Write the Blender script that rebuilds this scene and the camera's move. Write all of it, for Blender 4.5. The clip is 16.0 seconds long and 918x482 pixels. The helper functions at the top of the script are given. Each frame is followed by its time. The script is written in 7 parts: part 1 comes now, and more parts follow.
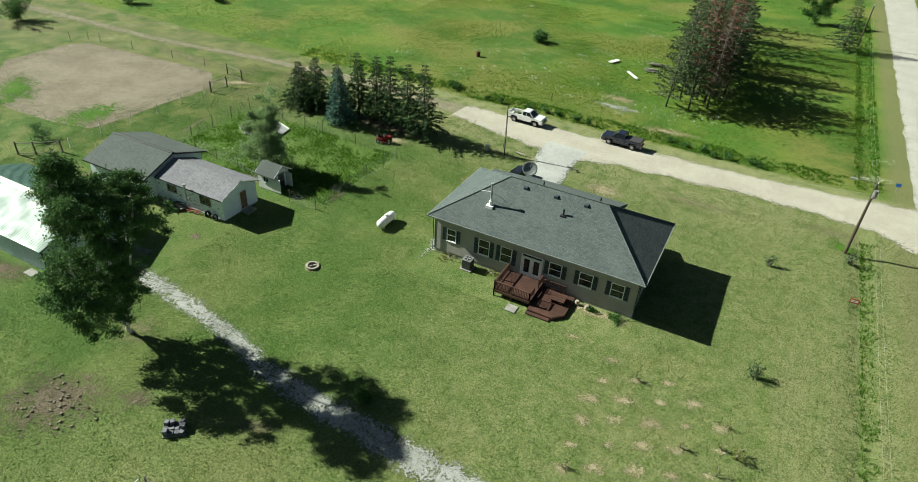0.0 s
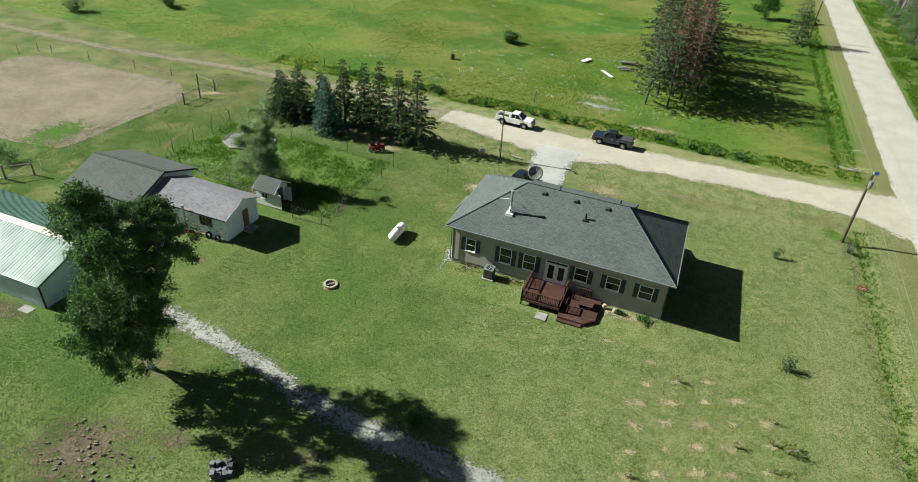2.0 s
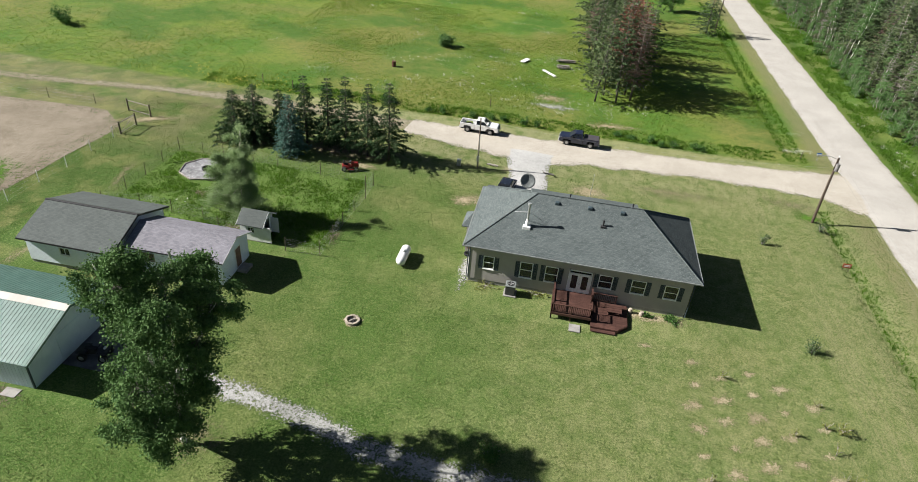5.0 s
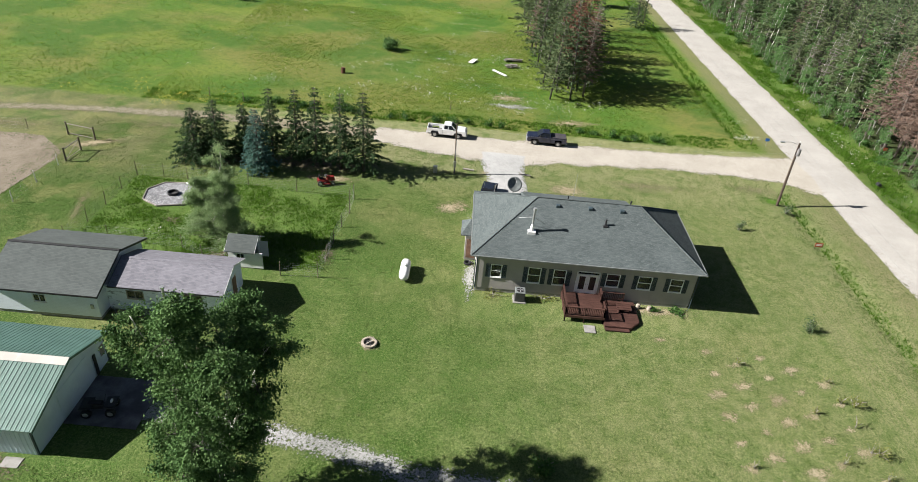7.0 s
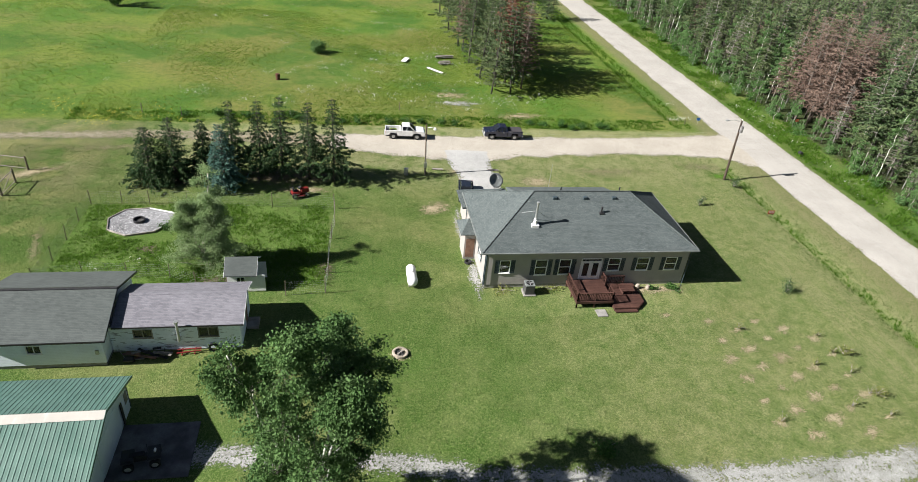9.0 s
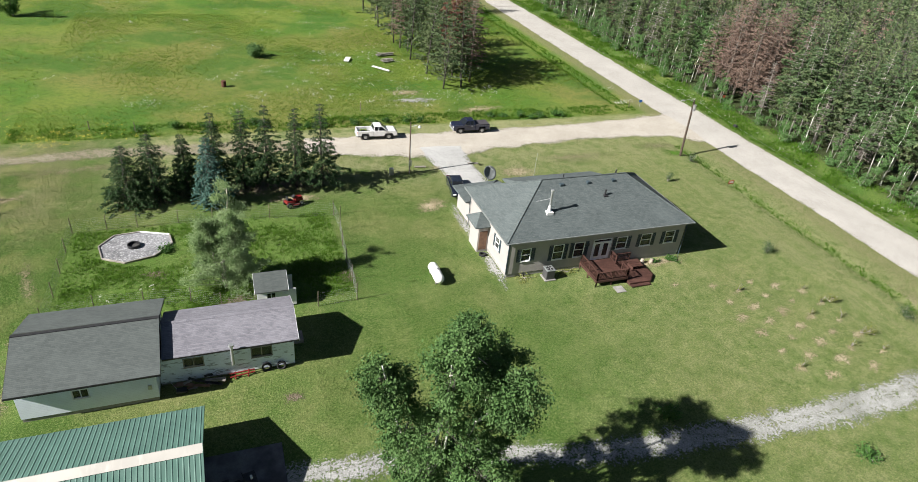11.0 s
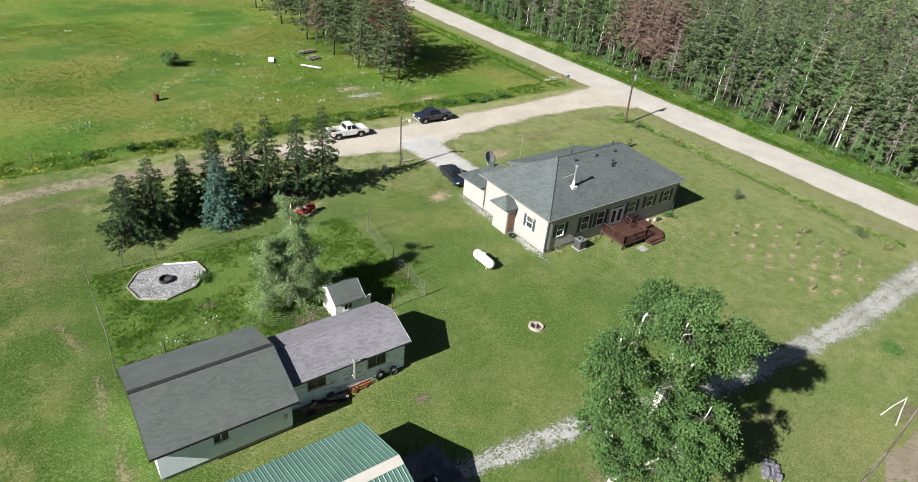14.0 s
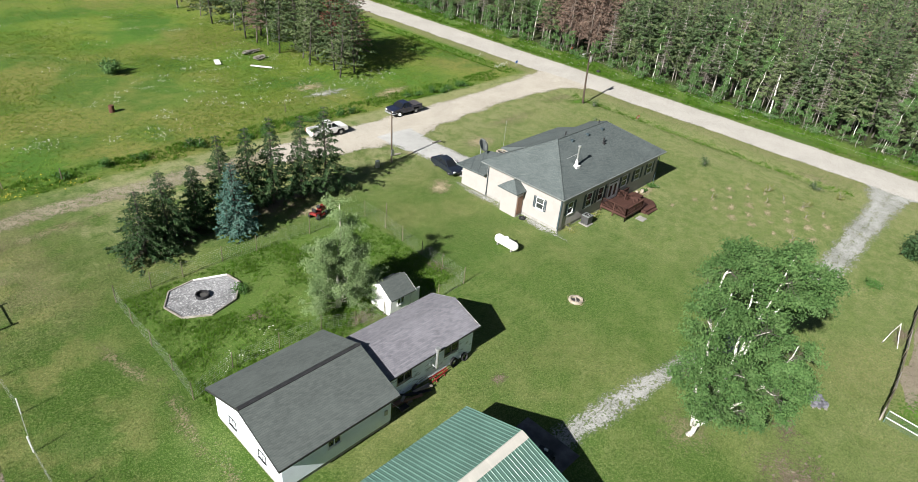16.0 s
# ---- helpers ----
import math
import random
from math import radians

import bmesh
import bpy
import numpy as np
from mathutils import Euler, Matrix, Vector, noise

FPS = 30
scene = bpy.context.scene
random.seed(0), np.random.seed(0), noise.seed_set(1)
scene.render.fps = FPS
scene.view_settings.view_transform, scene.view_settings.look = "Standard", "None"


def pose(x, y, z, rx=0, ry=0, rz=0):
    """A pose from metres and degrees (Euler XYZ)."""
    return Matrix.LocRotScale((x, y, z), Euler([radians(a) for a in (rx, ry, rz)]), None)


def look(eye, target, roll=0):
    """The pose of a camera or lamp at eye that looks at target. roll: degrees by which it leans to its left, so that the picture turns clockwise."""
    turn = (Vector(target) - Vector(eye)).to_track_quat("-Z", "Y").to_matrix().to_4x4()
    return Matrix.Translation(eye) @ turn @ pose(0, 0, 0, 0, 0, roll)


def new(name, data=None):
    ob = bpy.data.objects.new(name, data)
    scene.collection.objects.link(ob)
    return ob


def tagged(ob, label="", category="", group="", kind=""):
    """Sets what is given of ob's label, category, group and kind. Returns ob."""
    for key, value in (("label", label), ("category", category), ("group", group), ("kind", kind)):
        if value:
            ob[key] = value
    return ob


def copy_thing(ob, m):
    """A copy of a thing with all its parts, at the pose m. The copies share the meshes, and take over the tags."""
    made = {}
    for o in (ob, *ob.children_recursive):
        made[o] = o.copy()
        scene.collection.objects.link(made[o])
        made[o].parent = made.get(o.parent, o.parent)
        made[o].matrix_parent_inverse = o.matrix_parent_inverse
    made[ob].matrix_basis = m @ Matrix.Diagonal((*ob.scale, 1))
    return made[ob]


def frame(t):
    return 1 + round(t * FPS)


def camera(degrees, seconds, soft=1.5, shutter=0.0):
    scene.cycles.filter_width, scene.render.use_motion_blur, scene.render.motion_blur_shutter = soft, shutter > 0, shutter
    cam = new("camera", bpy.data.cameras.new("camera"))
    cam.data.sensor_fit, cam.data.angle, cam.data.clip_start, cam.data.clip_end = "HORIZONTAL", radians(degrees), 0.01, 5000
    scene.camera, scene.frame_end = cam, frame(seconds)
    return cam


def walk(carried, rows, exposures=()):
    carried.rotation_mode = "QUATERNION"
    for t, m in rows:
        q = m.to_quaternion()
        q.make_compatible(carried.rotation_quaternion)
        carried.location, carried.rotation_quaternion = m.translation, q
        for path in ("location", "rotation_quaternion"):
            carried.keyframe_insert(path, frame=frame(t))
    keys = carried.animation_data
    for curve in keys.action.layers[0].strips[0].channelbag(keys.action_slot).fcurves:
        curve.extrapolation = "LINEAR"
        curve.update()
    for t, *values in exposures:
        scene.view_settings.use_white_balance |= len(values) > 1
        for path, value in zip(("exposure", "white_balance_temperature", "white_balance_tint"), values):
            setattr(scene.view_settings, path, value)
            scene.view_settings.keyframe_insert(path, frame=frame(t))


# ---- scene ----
cam = camera(71.3, 16.0, 0.8)
METRES, EYE, TILT, LEAN, TURN = 80.9, 37.1, 0.0, 0.0, 25.8
ROWS = [
    (0.0, 0.0, 0.0, 0.0, 2.06, -34.04, -3.06),
    (0.5, -0.0226, 0.0037, -0.0005, 1.06, -34.01, -3.14),
    (1.0, -0.0455, 0.0082, -0.0009, -0.41, -33.96, -3.25),
    (1.5, -0.0688, 0.014, -0.0014, -2.11, -33.9, -3.42),
    (2.0, -0.092, 0.0207, -0.0021, -3.85, -33.83, -3.54),
    (2.5, -0.1153, 0.0286, -0.0026, -5.72, -33.74, -3.68),
    (3.0, -0.1382, 0.0375, -0.003, -7.61, -33.66, -3.81),
    (3.5, -0.161, 0.047, -0.0035, -9.48, -33.58, -3.93),
    (4.0, -0.1834, 0.057, -0.004, -11.28, -33.5, -4.02),
    (6.5, -0.2903, 0.1152, -0.0073, -20.75, -32.98, -4.34),
    (7.0, -0.3139, 0.1288, -0.0077, -23.27, -32.87, -4.45),
    (7.5, -0.3392, 0.143, -0.0084, -25.95, -32.74, -4.54),
    (8.0, -0.3667, 0.1585, -0.0092, -28.71, -32.65, -4.63),
    (8.5, -0.3962, 0.1746, -0.01, -31.54, -32.54, -4.71),
    (9.0, -0.4271, 0.1921, -0.011, -34.36, -32.43, -4.8),
    (11.5, -0.5755, 0.3025, -0.0166, -47.77, -32.01, -5.06),
    (12.0, -0.6029, 0.3296, -0.0181, -50.33, -31.97, -5.04),
    (12.5, -0.6288, 0.3582, -0.0198, -53.03, -31.93, -5.03),
    (13.0, -0.6532, 0.3876, -0.0213, -55.64, -31.89, -5.01),
    (13.5, -0.6765, 0.418, -0.0226, -58.17, -31.89, -4.95),
    (14.0, -0.698, 0.4487, -0.0242, -60.74, -31.89, -4.91),
    (14.5, -0.7191, 0.4802, -0.0257, -63.31, -31.89, -4.89),
    (15.0, -0.7393, 0.5121, -0.027, -65.94, -31.89, -4.86),
    (15.5, -0.7585, 0.5448, -0.0281, -68.62, -31.88, -4.85),
    (16.0, -0.7769, 0.5784, -0.0289, -71.23, -31.89, -4.78),
]
walk(cam, [(t, pose(0, 0, EYE, TILT, LEAN, TURN) @ pose(METRES * x, METRES * y, METRES * z, 90 + pitch, roll, yaw)) for t, x, y, z, yaw, pitch, roll in ROWS], [(0.0, 1.02, 6500, -8), (2.0, 1.06, 6480, -2), (3.5, 1.10, 6450, 7), (7.0, 1.20, 6350, 11), (12.5, 1.18, 6350, 10), (16.0, 1.13, 6350, 9)])

# ---- light: late afternoon sun from the west, clear sky ----
SUN_ELEV, SUN_AZ = 34.0, 263.5
sky_world = bpy.data.worlds.new("sky")
scene.world = sky_world
sky_world.use_nodes = True
_n = sky_world.node_tree.nodes
_sky = _n.new("ShaderNodeTexSky")
_sky.sky_type, _sky.sun_disc = "NISHITA", False
_sky.sun_elevation, _sky.sun_rotation = radians(SUN_ELEV), radians(SUN_AZ)
_n["Background"].inputs["Strength"].default_value = 0.021
sky_world.node_tree.links.new(_sky.outputs[0], _n["Background"].inputs["Color"])
sun = new("sun", bpy.data.lights.new("sun", "SUN"))
sun.data.energy, sun.data.angle, sun.data.color = 5.0, radians(0.5), (1.0, 0.96, 0.90)
_a, _e = radians(90 - SUN_AZ), radians(SUN_ELEV)
sun.matrix_basis = look((0, 0, 80), (-80 * math.cos(_e) * math.cos(_a), -80 * math.cos(_e) * math.sin(_a), 80 - 80 * math.sin(_e)))


# ---- materials ----
class Nodes:
    """Short hand for a node material."""

    def __init__(self, name, rough=0.8, metal=0.0, spec=0.3):
        self.m = bpy.data.materials.new(name)
        self.m.use_nodes = True
        self.t = self.m.node_tree
        self.b = self.t.nodes["Principled BSDF"]
        self.b.inputs["Roughness"].default_value = rough
        self.b.inputs["Metallic"].default_value = metal
        self.b.inputs["Specular IOR Level"].default_value = spec
        self.pos = self.t.nodes.new("ShaderNodeNewGeometry")
        self.P = self.pos.outputs["Position"]

    def link(self, a, b):
        self.t.links.new(a, b)

    def put(self, socket, v):
        if isinstance(v, (int, float)):
            socket.default_value = v
        elif isinstance(v, tuple):
            socket.default_value = (*v, 1.0) if len(v) == 3 and len(socket.default_value) == 4 else v
        else:
            self.link(v, socket)

    def scaled(self, v):
        n = self.t.nodes.new("ShaderNodeVectorMath")
        n.operation = "MULTIPLY"
        self.link(self.P, n.inputs[0])
        n.inputs[1].default_value = v
        return n.outputs[0]

    def noise(self, scale, detail=3.0, vec=None, rough=0.55):
        n = self.t.nodes.new("ShaderNodeTexNoise")
        n.inputs["Scale"].default_value, n.inputs["Detail"].default_value, n.inputs["Roughness"].default_value = scale, detail, rough
        self.link(vec or self.P, n.inputs["Vector"])
        return n.outputs["Fac"]

    def ramp(self, v, a, b, lo=0.0, hi=1.0):
        n = self.t.nodes.new("ShaderNodeMapRange")
        n.interpolation_type = "SMOOTHSTEP"
        self.put(n.inputs["Value"], v)
        for i, x in zip(("From Min", "From Max", "To Min", "To Max"), (a, b, lo, hi)):
            n.inputs[i].default_value = x
        return n.outputs["Result"]

    def math(self, op, a, b=0.0, c=0.0):
        n = self.t.nodes.new("ShaderNodeMath")
        n.operation = op
        for s, v in zip(n.inputs, (a, b, c)):
            self.put(s, v)
        return n.outputs[0]

    def mix(self, f, a, b, blend="MIX"):
        n = self.t.nodes.new("ShaderNodeMix")
        n.data_type, n.blend_type = "RGBA", blend
        self.put(n.inputs["Factor"], f)
        self.put(n.inputs["A"], a)
        self.put(n.inputs["B"], b)
        return n.outputs["Result"]

    def xyz(self):
        n = self.t.nodes.new("ShaderNodeSeparateXYZ")
        self.link(self.P, n.inputs[0])
        return n.outputs

    def attr(self, name):
        n = self.t.nodes.new("ShaderNodeAttribute")
        n.attribute_name = name
        return n.outputs["Fac"]

    def island(self):
        return self.pos.outputs["Random Per Island"]

    def object_random(self):
        return self.t.nodes.new("ShaderNodeObjectInfo").outputs["Random"]

    def done(self, colour=None, bump=None, strength=0.3, dist=0.02, rough=None, alpha=None):
        if colour is not None:
            self.put(self.b.inputs["Base Color"], colour)
        if rough is not None:
            self.put(self.b.inputs["Roughness"], rough)
        if alpha is not None:
            self.put(self.b.inputs["Alpha"], alpha)
        if bump is not None:
            n = self.t.nodes.new("ShaderNodeBump")
            n.inputs["Strength"].default_value, n.inputs["Distance"].default_value = strength, dist
            self.link(bump, n.inputs["Height"])
            self.link(n.outputs[0], self.b.inputs["Normal"])
        return self.m


def plain(name, c, rough=0.6, metal=0.0, vary=0.18, scale=3.0, spec=0.3, bump=0.15):
    """A surface of one colour with blotches and grain."""
    k = Nodes(name, rough, metal, spec)
    big, fine = k.noise(scale, 3), k.noise(scale * 14, 2)
    col = k.mix(k.ramp(big, 0.3, 0.7), tuple(x * (1 - vary) for x in c), tuple(min(1, x * (1 + vary)) for x in c))
    col = k.mix(k.ramp(fine, 0.35, 0.7, 0, 0.5 * vary), col, tuple(x * 0.4 for x in c))
    return k.done(col, fine, bump, 0.01, k.ramp(big, 0.2, 0.8, rough * 0.85, min(1, rough * 1.15)))


def grass_ground():
    k = Nodes("grass_ground", 0.9, 0, 0.15)
    x, y, z = k.xyz()
    wide, mid, small = k.noise(0.045, 4), k.noise(0.22, 5, rough=0.62), k.noise(1.3, 5, rough=0.65)
    fine, grit = k.noise(5.5, 5, rough=0.8), k.noise(14, 3, rough=0.8)
    lawn = k.mix(k.ramp(mid, 0.36, 0.66), (0.062, 0.118, 0.019), (0.111, 0.164, 0.039))
    lawn = k.mix(k.ramp(wide, 0.40, 0.64, 0, 0.68), lawn, (0.172, 0.172, 0.064))
    lawn = k.mix(k.ramp(small, 0.30, 0.54, 0.36, 0), lawn, (0.050, 0.098, 0.017))
    lawn = k.mix(k.ramp(small, 0.46, 0.76, 0, 0.5), lawn, (0.225, 0.230, 0.106))
    lawn = k.mix(k.ramp(k.noise(0.11, 5, rough=0.6), 0.42, 0.62, 0.68, 0), lawn, (0.047, 0.112, 0.013))
    # the mown verge along the drive and the road has dried out
    edge = k.math("ADD", y, k.math("MULTIPLY", k.math("SUBTRACT", small, 0.5), 7.0))
    dry = k.math("MULTIPLY", k.ramp(edge, 63, 74), k.ramp(k.noise(0.55, 4), 0.32, 0.60))
    dry = k.math("MAXIMUM", dry, k.math("MULTIPLY", k.ramp(k.math("ADD", x, k.math("MULTIPLY", small, 5)), 6, 19, 0, 0.8), k.ramp(k.noise(0.5, 4), 0.32, 0.62)))
    lawn = k.mix(k.math("MULTIPLY", dry, 0.8), lawn, (0.275, 0.268, 0.140))
    lush = k.math("MULTIPLY", k.ramp(k.math("ABSOLUTE", k.math("ADD", x, k.math("SUBTRACT", -13.9, k.math("MULTIPLY", small, 0.6)))), 0.35, 1.0, 1, 0), k.math("MULTIPLY", k.ramp(y, 26, 30), k.ramp(y, 72, 75, 1, 0)))
    lawn = k.mix(k.math("MULTIPLY", lush, 0.6), lawn, (0.080, 0.165, 0.026))
    west = k.math("MULTIPLY", k.ramp(k.math("ADD", x, k.math("MULTIPLY", mid, 10)), -66, -58, 1, 0), k.ramp(k.noise(0.3, 4), 0.45, 0.65))
    mown = k.noise(1.0, 3, k.scaled((1.1, 0.035, 1.0)))
    lawn = k.mix(k.math("MULTIPLY", k.ramp(x, 2, 9), k.ramp(mown, 0.50, 0.66, 0, 0.6)), lawn, (0.215, 0.205, 0.105))
    lawn = k.mix(k.math("MULTIPLY", k.ramp(x, 2, 9), k.ramp(mown, 0.34, 0.46, 0.5, 0)), lawn, (0.085, 0.145, 0.022))
    pale = k.math("MULTIPLY", k.ramp(k.math("ADD", x, k.math("MULTIPLY", mid, 18)), -26, 2, 0, 0.72), k.ramp(k.noise(0.8, 5, rough=0.7), 0.22, 0.72))
    pale = k.math("MAXIMUM", pale, k.math("MULTIPLY", k.math("MULTIPLY", k.ramp(k.math("ADD", y, k.math("MULTIPLY", mid, 14)), 20, 34, 0.45, 0), k.ramp(x, -42, -32)), k.ramp(k.noise(0.6, 5, rough=0.7), 0.16, 0.70)))
    lawn = k.mix(pale, lawn, (0.255, 0.256, 0.120))
    deep = k.math("MULTIPLY", k.ramp(k.math("ADD", x, k.math("MULTIPLY", mid, 12)), -60, -50, 1, 0), k.ramp(k.noise(0.17, 5, rough=0.6), 0.50, 0.66, 0.95, 0))
    lawn = k.mix(deep, lawn, (0.042, 0.098, 0.009))
    worn = k.math("MULTIPLY", k.math("MULTIPLY", k.ramp(k.math("ADD", x, k.math("MULTIPLY", mid, 8)), -66, -56, 1, 0), k.ramp(edge, 58, 67)), k.ramp(k.noise(0.24, 5, rough=0.65), 0.34, 0.58))
    lawn = k.mix(k.math("MULTIPLY", worn, 0.7), lawn, (0.165, 0.145, 0.076))
    lawn = k.mix(k.math("MULTIPLY", west, 0.65), lawn, (0.19, 0.185, 0.068))
    meadow = k.mix(k.ramp(k.noise(0.09, 4), 0.38, 0.62), (0.070, 0.160, 0.015), (0.150, 0.205, 0.030))
    meadow = k.mix(k.ramp(k.noise(0.03, 4), 0.42, 0.60, 0, 0.85), meadow, (0.185, 0.178, 0.050))
    meadow = k.mix(k.ramp(k.noise(0.055, 4), 0.48, 0.60, 0, 0.8), meadow, (0.042, 0.118, 0.012))
    meadow = k.mix(k.ramp(small, 0.46, 0.66, 0, 0.65), meadow, (0.050, 0.104, 0.011))
    meadow = k.mix(k.ramp(k.noise(0.4, 5, rough=0.65), 0.52, 0.70, 0, 0.5), meadow, (0.176, 0.185, 0.053))
    rough_edge = k.math("MULTIPLY", k.math("SUBTRACT", small, 0.5), 3.0)
    north = k.ramp(k.math("ADD", y, rough_edge), 85.0, 86.5)
    verge = k.ramp(k.math("ADD", x, rough_edge), 26.6, 28.2)
    pen = k.math("MULTIPLY", k.math("MULTIPLY", k.ramp(x, -65.0, -64.4), k.ramp(x, -40.2, -39.6, 1, 0)), k.math("MULTIPLY", k.ramp(y, 47.6, 48.6), k.ramp(y, 62.4, 63.2, 1, 0)))
    lawn = k.mix(k.math("MULTIPLY", pen, k.ramp(small, 0.3, 0.6, 0.95, 0.55)), lawn, (0.085, 0.165, 0.022))
    col = k.mix(k.math("MAXIMUM", north, verge), lawn, meadow)
    col = k.mix(k.math("MULTIPLY", k.ramp(k.math("ADD", x, rough_edge), 15.8, 18.2, 0, 0.75), k.ramp(x, 26, 27, 1, 0)), col, (0.20, 0.185, 0.095))
    col = k.mix(k.math("MULTIPLY", verge, k.ramp(mid, 0.3, 0.65, 0.75, 0.35)), col, (0.070, 0.118, 0.024))
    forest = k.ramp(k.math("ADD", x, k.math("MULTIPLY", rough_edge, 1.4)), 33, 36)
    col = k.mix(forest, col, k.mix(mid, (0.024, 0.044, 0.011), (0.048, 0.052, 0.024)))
    light = k.math("SUBTRACT", 1.0, k.math("MULTIPLY", k.math("MAXIMUM", north, verge), 0.5))
    col = k.mix(k.ramp(fine, 0.38, 0.52, 0.48, 0), col, (0.026, 0.052, 0.010))
    col = k.mix(k.math("MULTIPLY", light, k.ramp(fine, 0.50, 0.66, 0, 0.40)), col, (0.300, 0.322, 0.130))
    col = k.mix(k.math("MULTIPLY", light, k.ramp(grit, 0.52, 0.66, 0, 0.34)), col, (0.37, 0.378, 0.18))
    col = k.mix(k.ramp(grit, 0.36, 0.49, 0.38, 0), col, (0.028, 0.056, 0.009))
    h = k.math("ADD", k.math("MULTIPLY", fine, 1.0), k.math("MULTIPLY", small, 0.8))
    return k.done(col, h, 0.8, 0.10)


def loose(name, dark, light, specks, scale=1.0, cover=0.5, bump=0.5):
    """Gravel, sand or soil that thins out toward its border; the mesh carries 'edge', 0 at the border and 1 inside."""
    k = Nodes(name, 0.95, 0, 0.1)
    big, mid, fine = k.noise(0.25 * scale, 3), k.noise(1.6 * scale, 4), k.noise(13 * scale, 3, rough=0.75)
    col = k.mix(k.ramp(k.math("ADD", k.math("MULTIPLY", big, 0.6), k.math("MULTIPLY", mid, 0.4)), 0.35, 0.65), dark, light)
    col = k.mix(k.ramp(fine, 0.52, 0.66, 0, 0.8), col, specks)
    col = k.mix(k.ramp(fine, 0.34, 0.48, 0.6, 0), col, tuple(c * 0.45 for c in dark))
    soft, crumbs = k.noise(0.7 * scale, 4, rough=0.6), k.noise(4.5 * scale, 5, rough=0.75)
    ragged = k.math("ADD", k.math("MULTIPLY", soft, 1.6), k.math("MULTIPLY", crumbs, 4.4))
    a = k.ramp(k.math("SUBTRACT", k.math("ADD", k.attr("edge"), cover + 2.35), ragged), -0.20, 0.18)
    return k.done(col, fine, bump, 0.04, alpha=a)


def shingle(name, dark, light, course=0.062, speck=0.35):
    k = Nodes(name, 0.9, 0, 0.2)
    x, y, z = k.xyz()
    row = k.math("FLOOR", k.math("MULTIPLY", z, 1 / course))
    fr = k.math("FRACT", k.math("MULTIPLY", z, 1 / course))
    tabs = k.t.nodes.new("ShaderNodeCombineXYZ")
    along = k.math("ADD", k.math("MULTIPLY", k.math("ADD", x, y), 3.2), k.math("MULTIPLY", row, 0.37))
    k.link(k.math("FLOOR", along), tabs.inputs[0])
    k.link(row, tabs.inputs[1])
    w = k.t.nodes.new("ShaderNodeTexWhiteNoise")
    k.link(tabs.outputs[0], w.inputs["Vector"])
    col = k.mix(w.outputs["Value"], dark, light)
    col = k.mix(k.ramp(k.noise(0.5, 4), 0.4, 0.7, 0, 0.35), col, tuple(c * 1.25 for c in light))
    col = k.mix(k.ramp(k.noise(13, 3, rough=0.8), 0.5, 0.66, 0, speck), col, tuple(min(1, c * 1.8) for c in light))
    col = k.mix(k.ramp(fr, 0.0, 0.22, 0.45, 0), col, tuple(c * 0.4 for c in dark))
    return k.done(col, k.math("SUBTRACT", 1.0, fr), 0.35, 0.012)


def siding(name, c, lap=0.115, peel=None):
    k = Nodes(name, 0.55, 0, 0.3)
    x, y, z = k.xyz()
    fr = k.math("FRACT", k.math("MULTIPLY", z, 1 / lap))
    col = k.mix(k.ramp(k.noise(1.2, 4), 0.35, 0.65), tuple(v * 0.93 for v in c), c)
    col = k.mix(k.ramp(fr, 0.0, 0.12, 0.35, 0), col, tuple(v * 0.45 for v in c))
    if peel:
        n = k.noise(1.0, 5, k.scaled((1.4, 1.4, 6.0)))
        col = k.mix(k.ramp(n, 0.56, 0.62), col, peel)
    return k.done(col, k.math("SUBTRACT", 1.0, fr), 0.4, 0.015)


def leaf_mat(name, a, b, tip, rough=0.55, back=0.25):
    """Foliage: each leaf has its own shade, and lets a little light through."""
    k = Nodes(name, max(rough, 0.7), 0, 0.12)
    col = k.mix(k.island(), a, b)
    col = k.mix(k.ramp(k.noise(0.8, 3), 0.45, 0.7, 0, 0.6), col, tip)
    col = k.mix(k.ramp(k.noise(0.30, 1), 0.34, 0.58, 0.35, 0), col, tuple(v * 0.6 for v in a))
    col = k.mix(k.math("MULTIPLY", k.object_random(), 0.30), col, a)
    k.done(col)
    t = k.t.nodes.new("ShaderNodeBsdfTranslucent")
    k.link(col, t.inputs[0])
    m = k.t.nodes.new("ShaderNodeMixShader")
    m.inputs[0].default_value = back
    k.link(k.b.outputs[0], m.inputs[1])
    k.link(t.outputs[0], m.inputs[2])
    k.link(m.outputs[0], k.t.nodes["Material Output"].inputs[0])
    return k.m


def birch_bark():
    k = Nodes("birch_bark", 0.6)
    n = k.noise(1.5, 4, k.scaled((2.5, 2.5, 7.0)))
    col = k.mix(k.ramp(n, 0.58, 0.66), k.mix(k.noise(3), (0.62, 0.58, 0.52), (0.80, 0.78, 0.74)), (0.05, 0.045, 0.04))
    return k.done(col, n, 0.3)


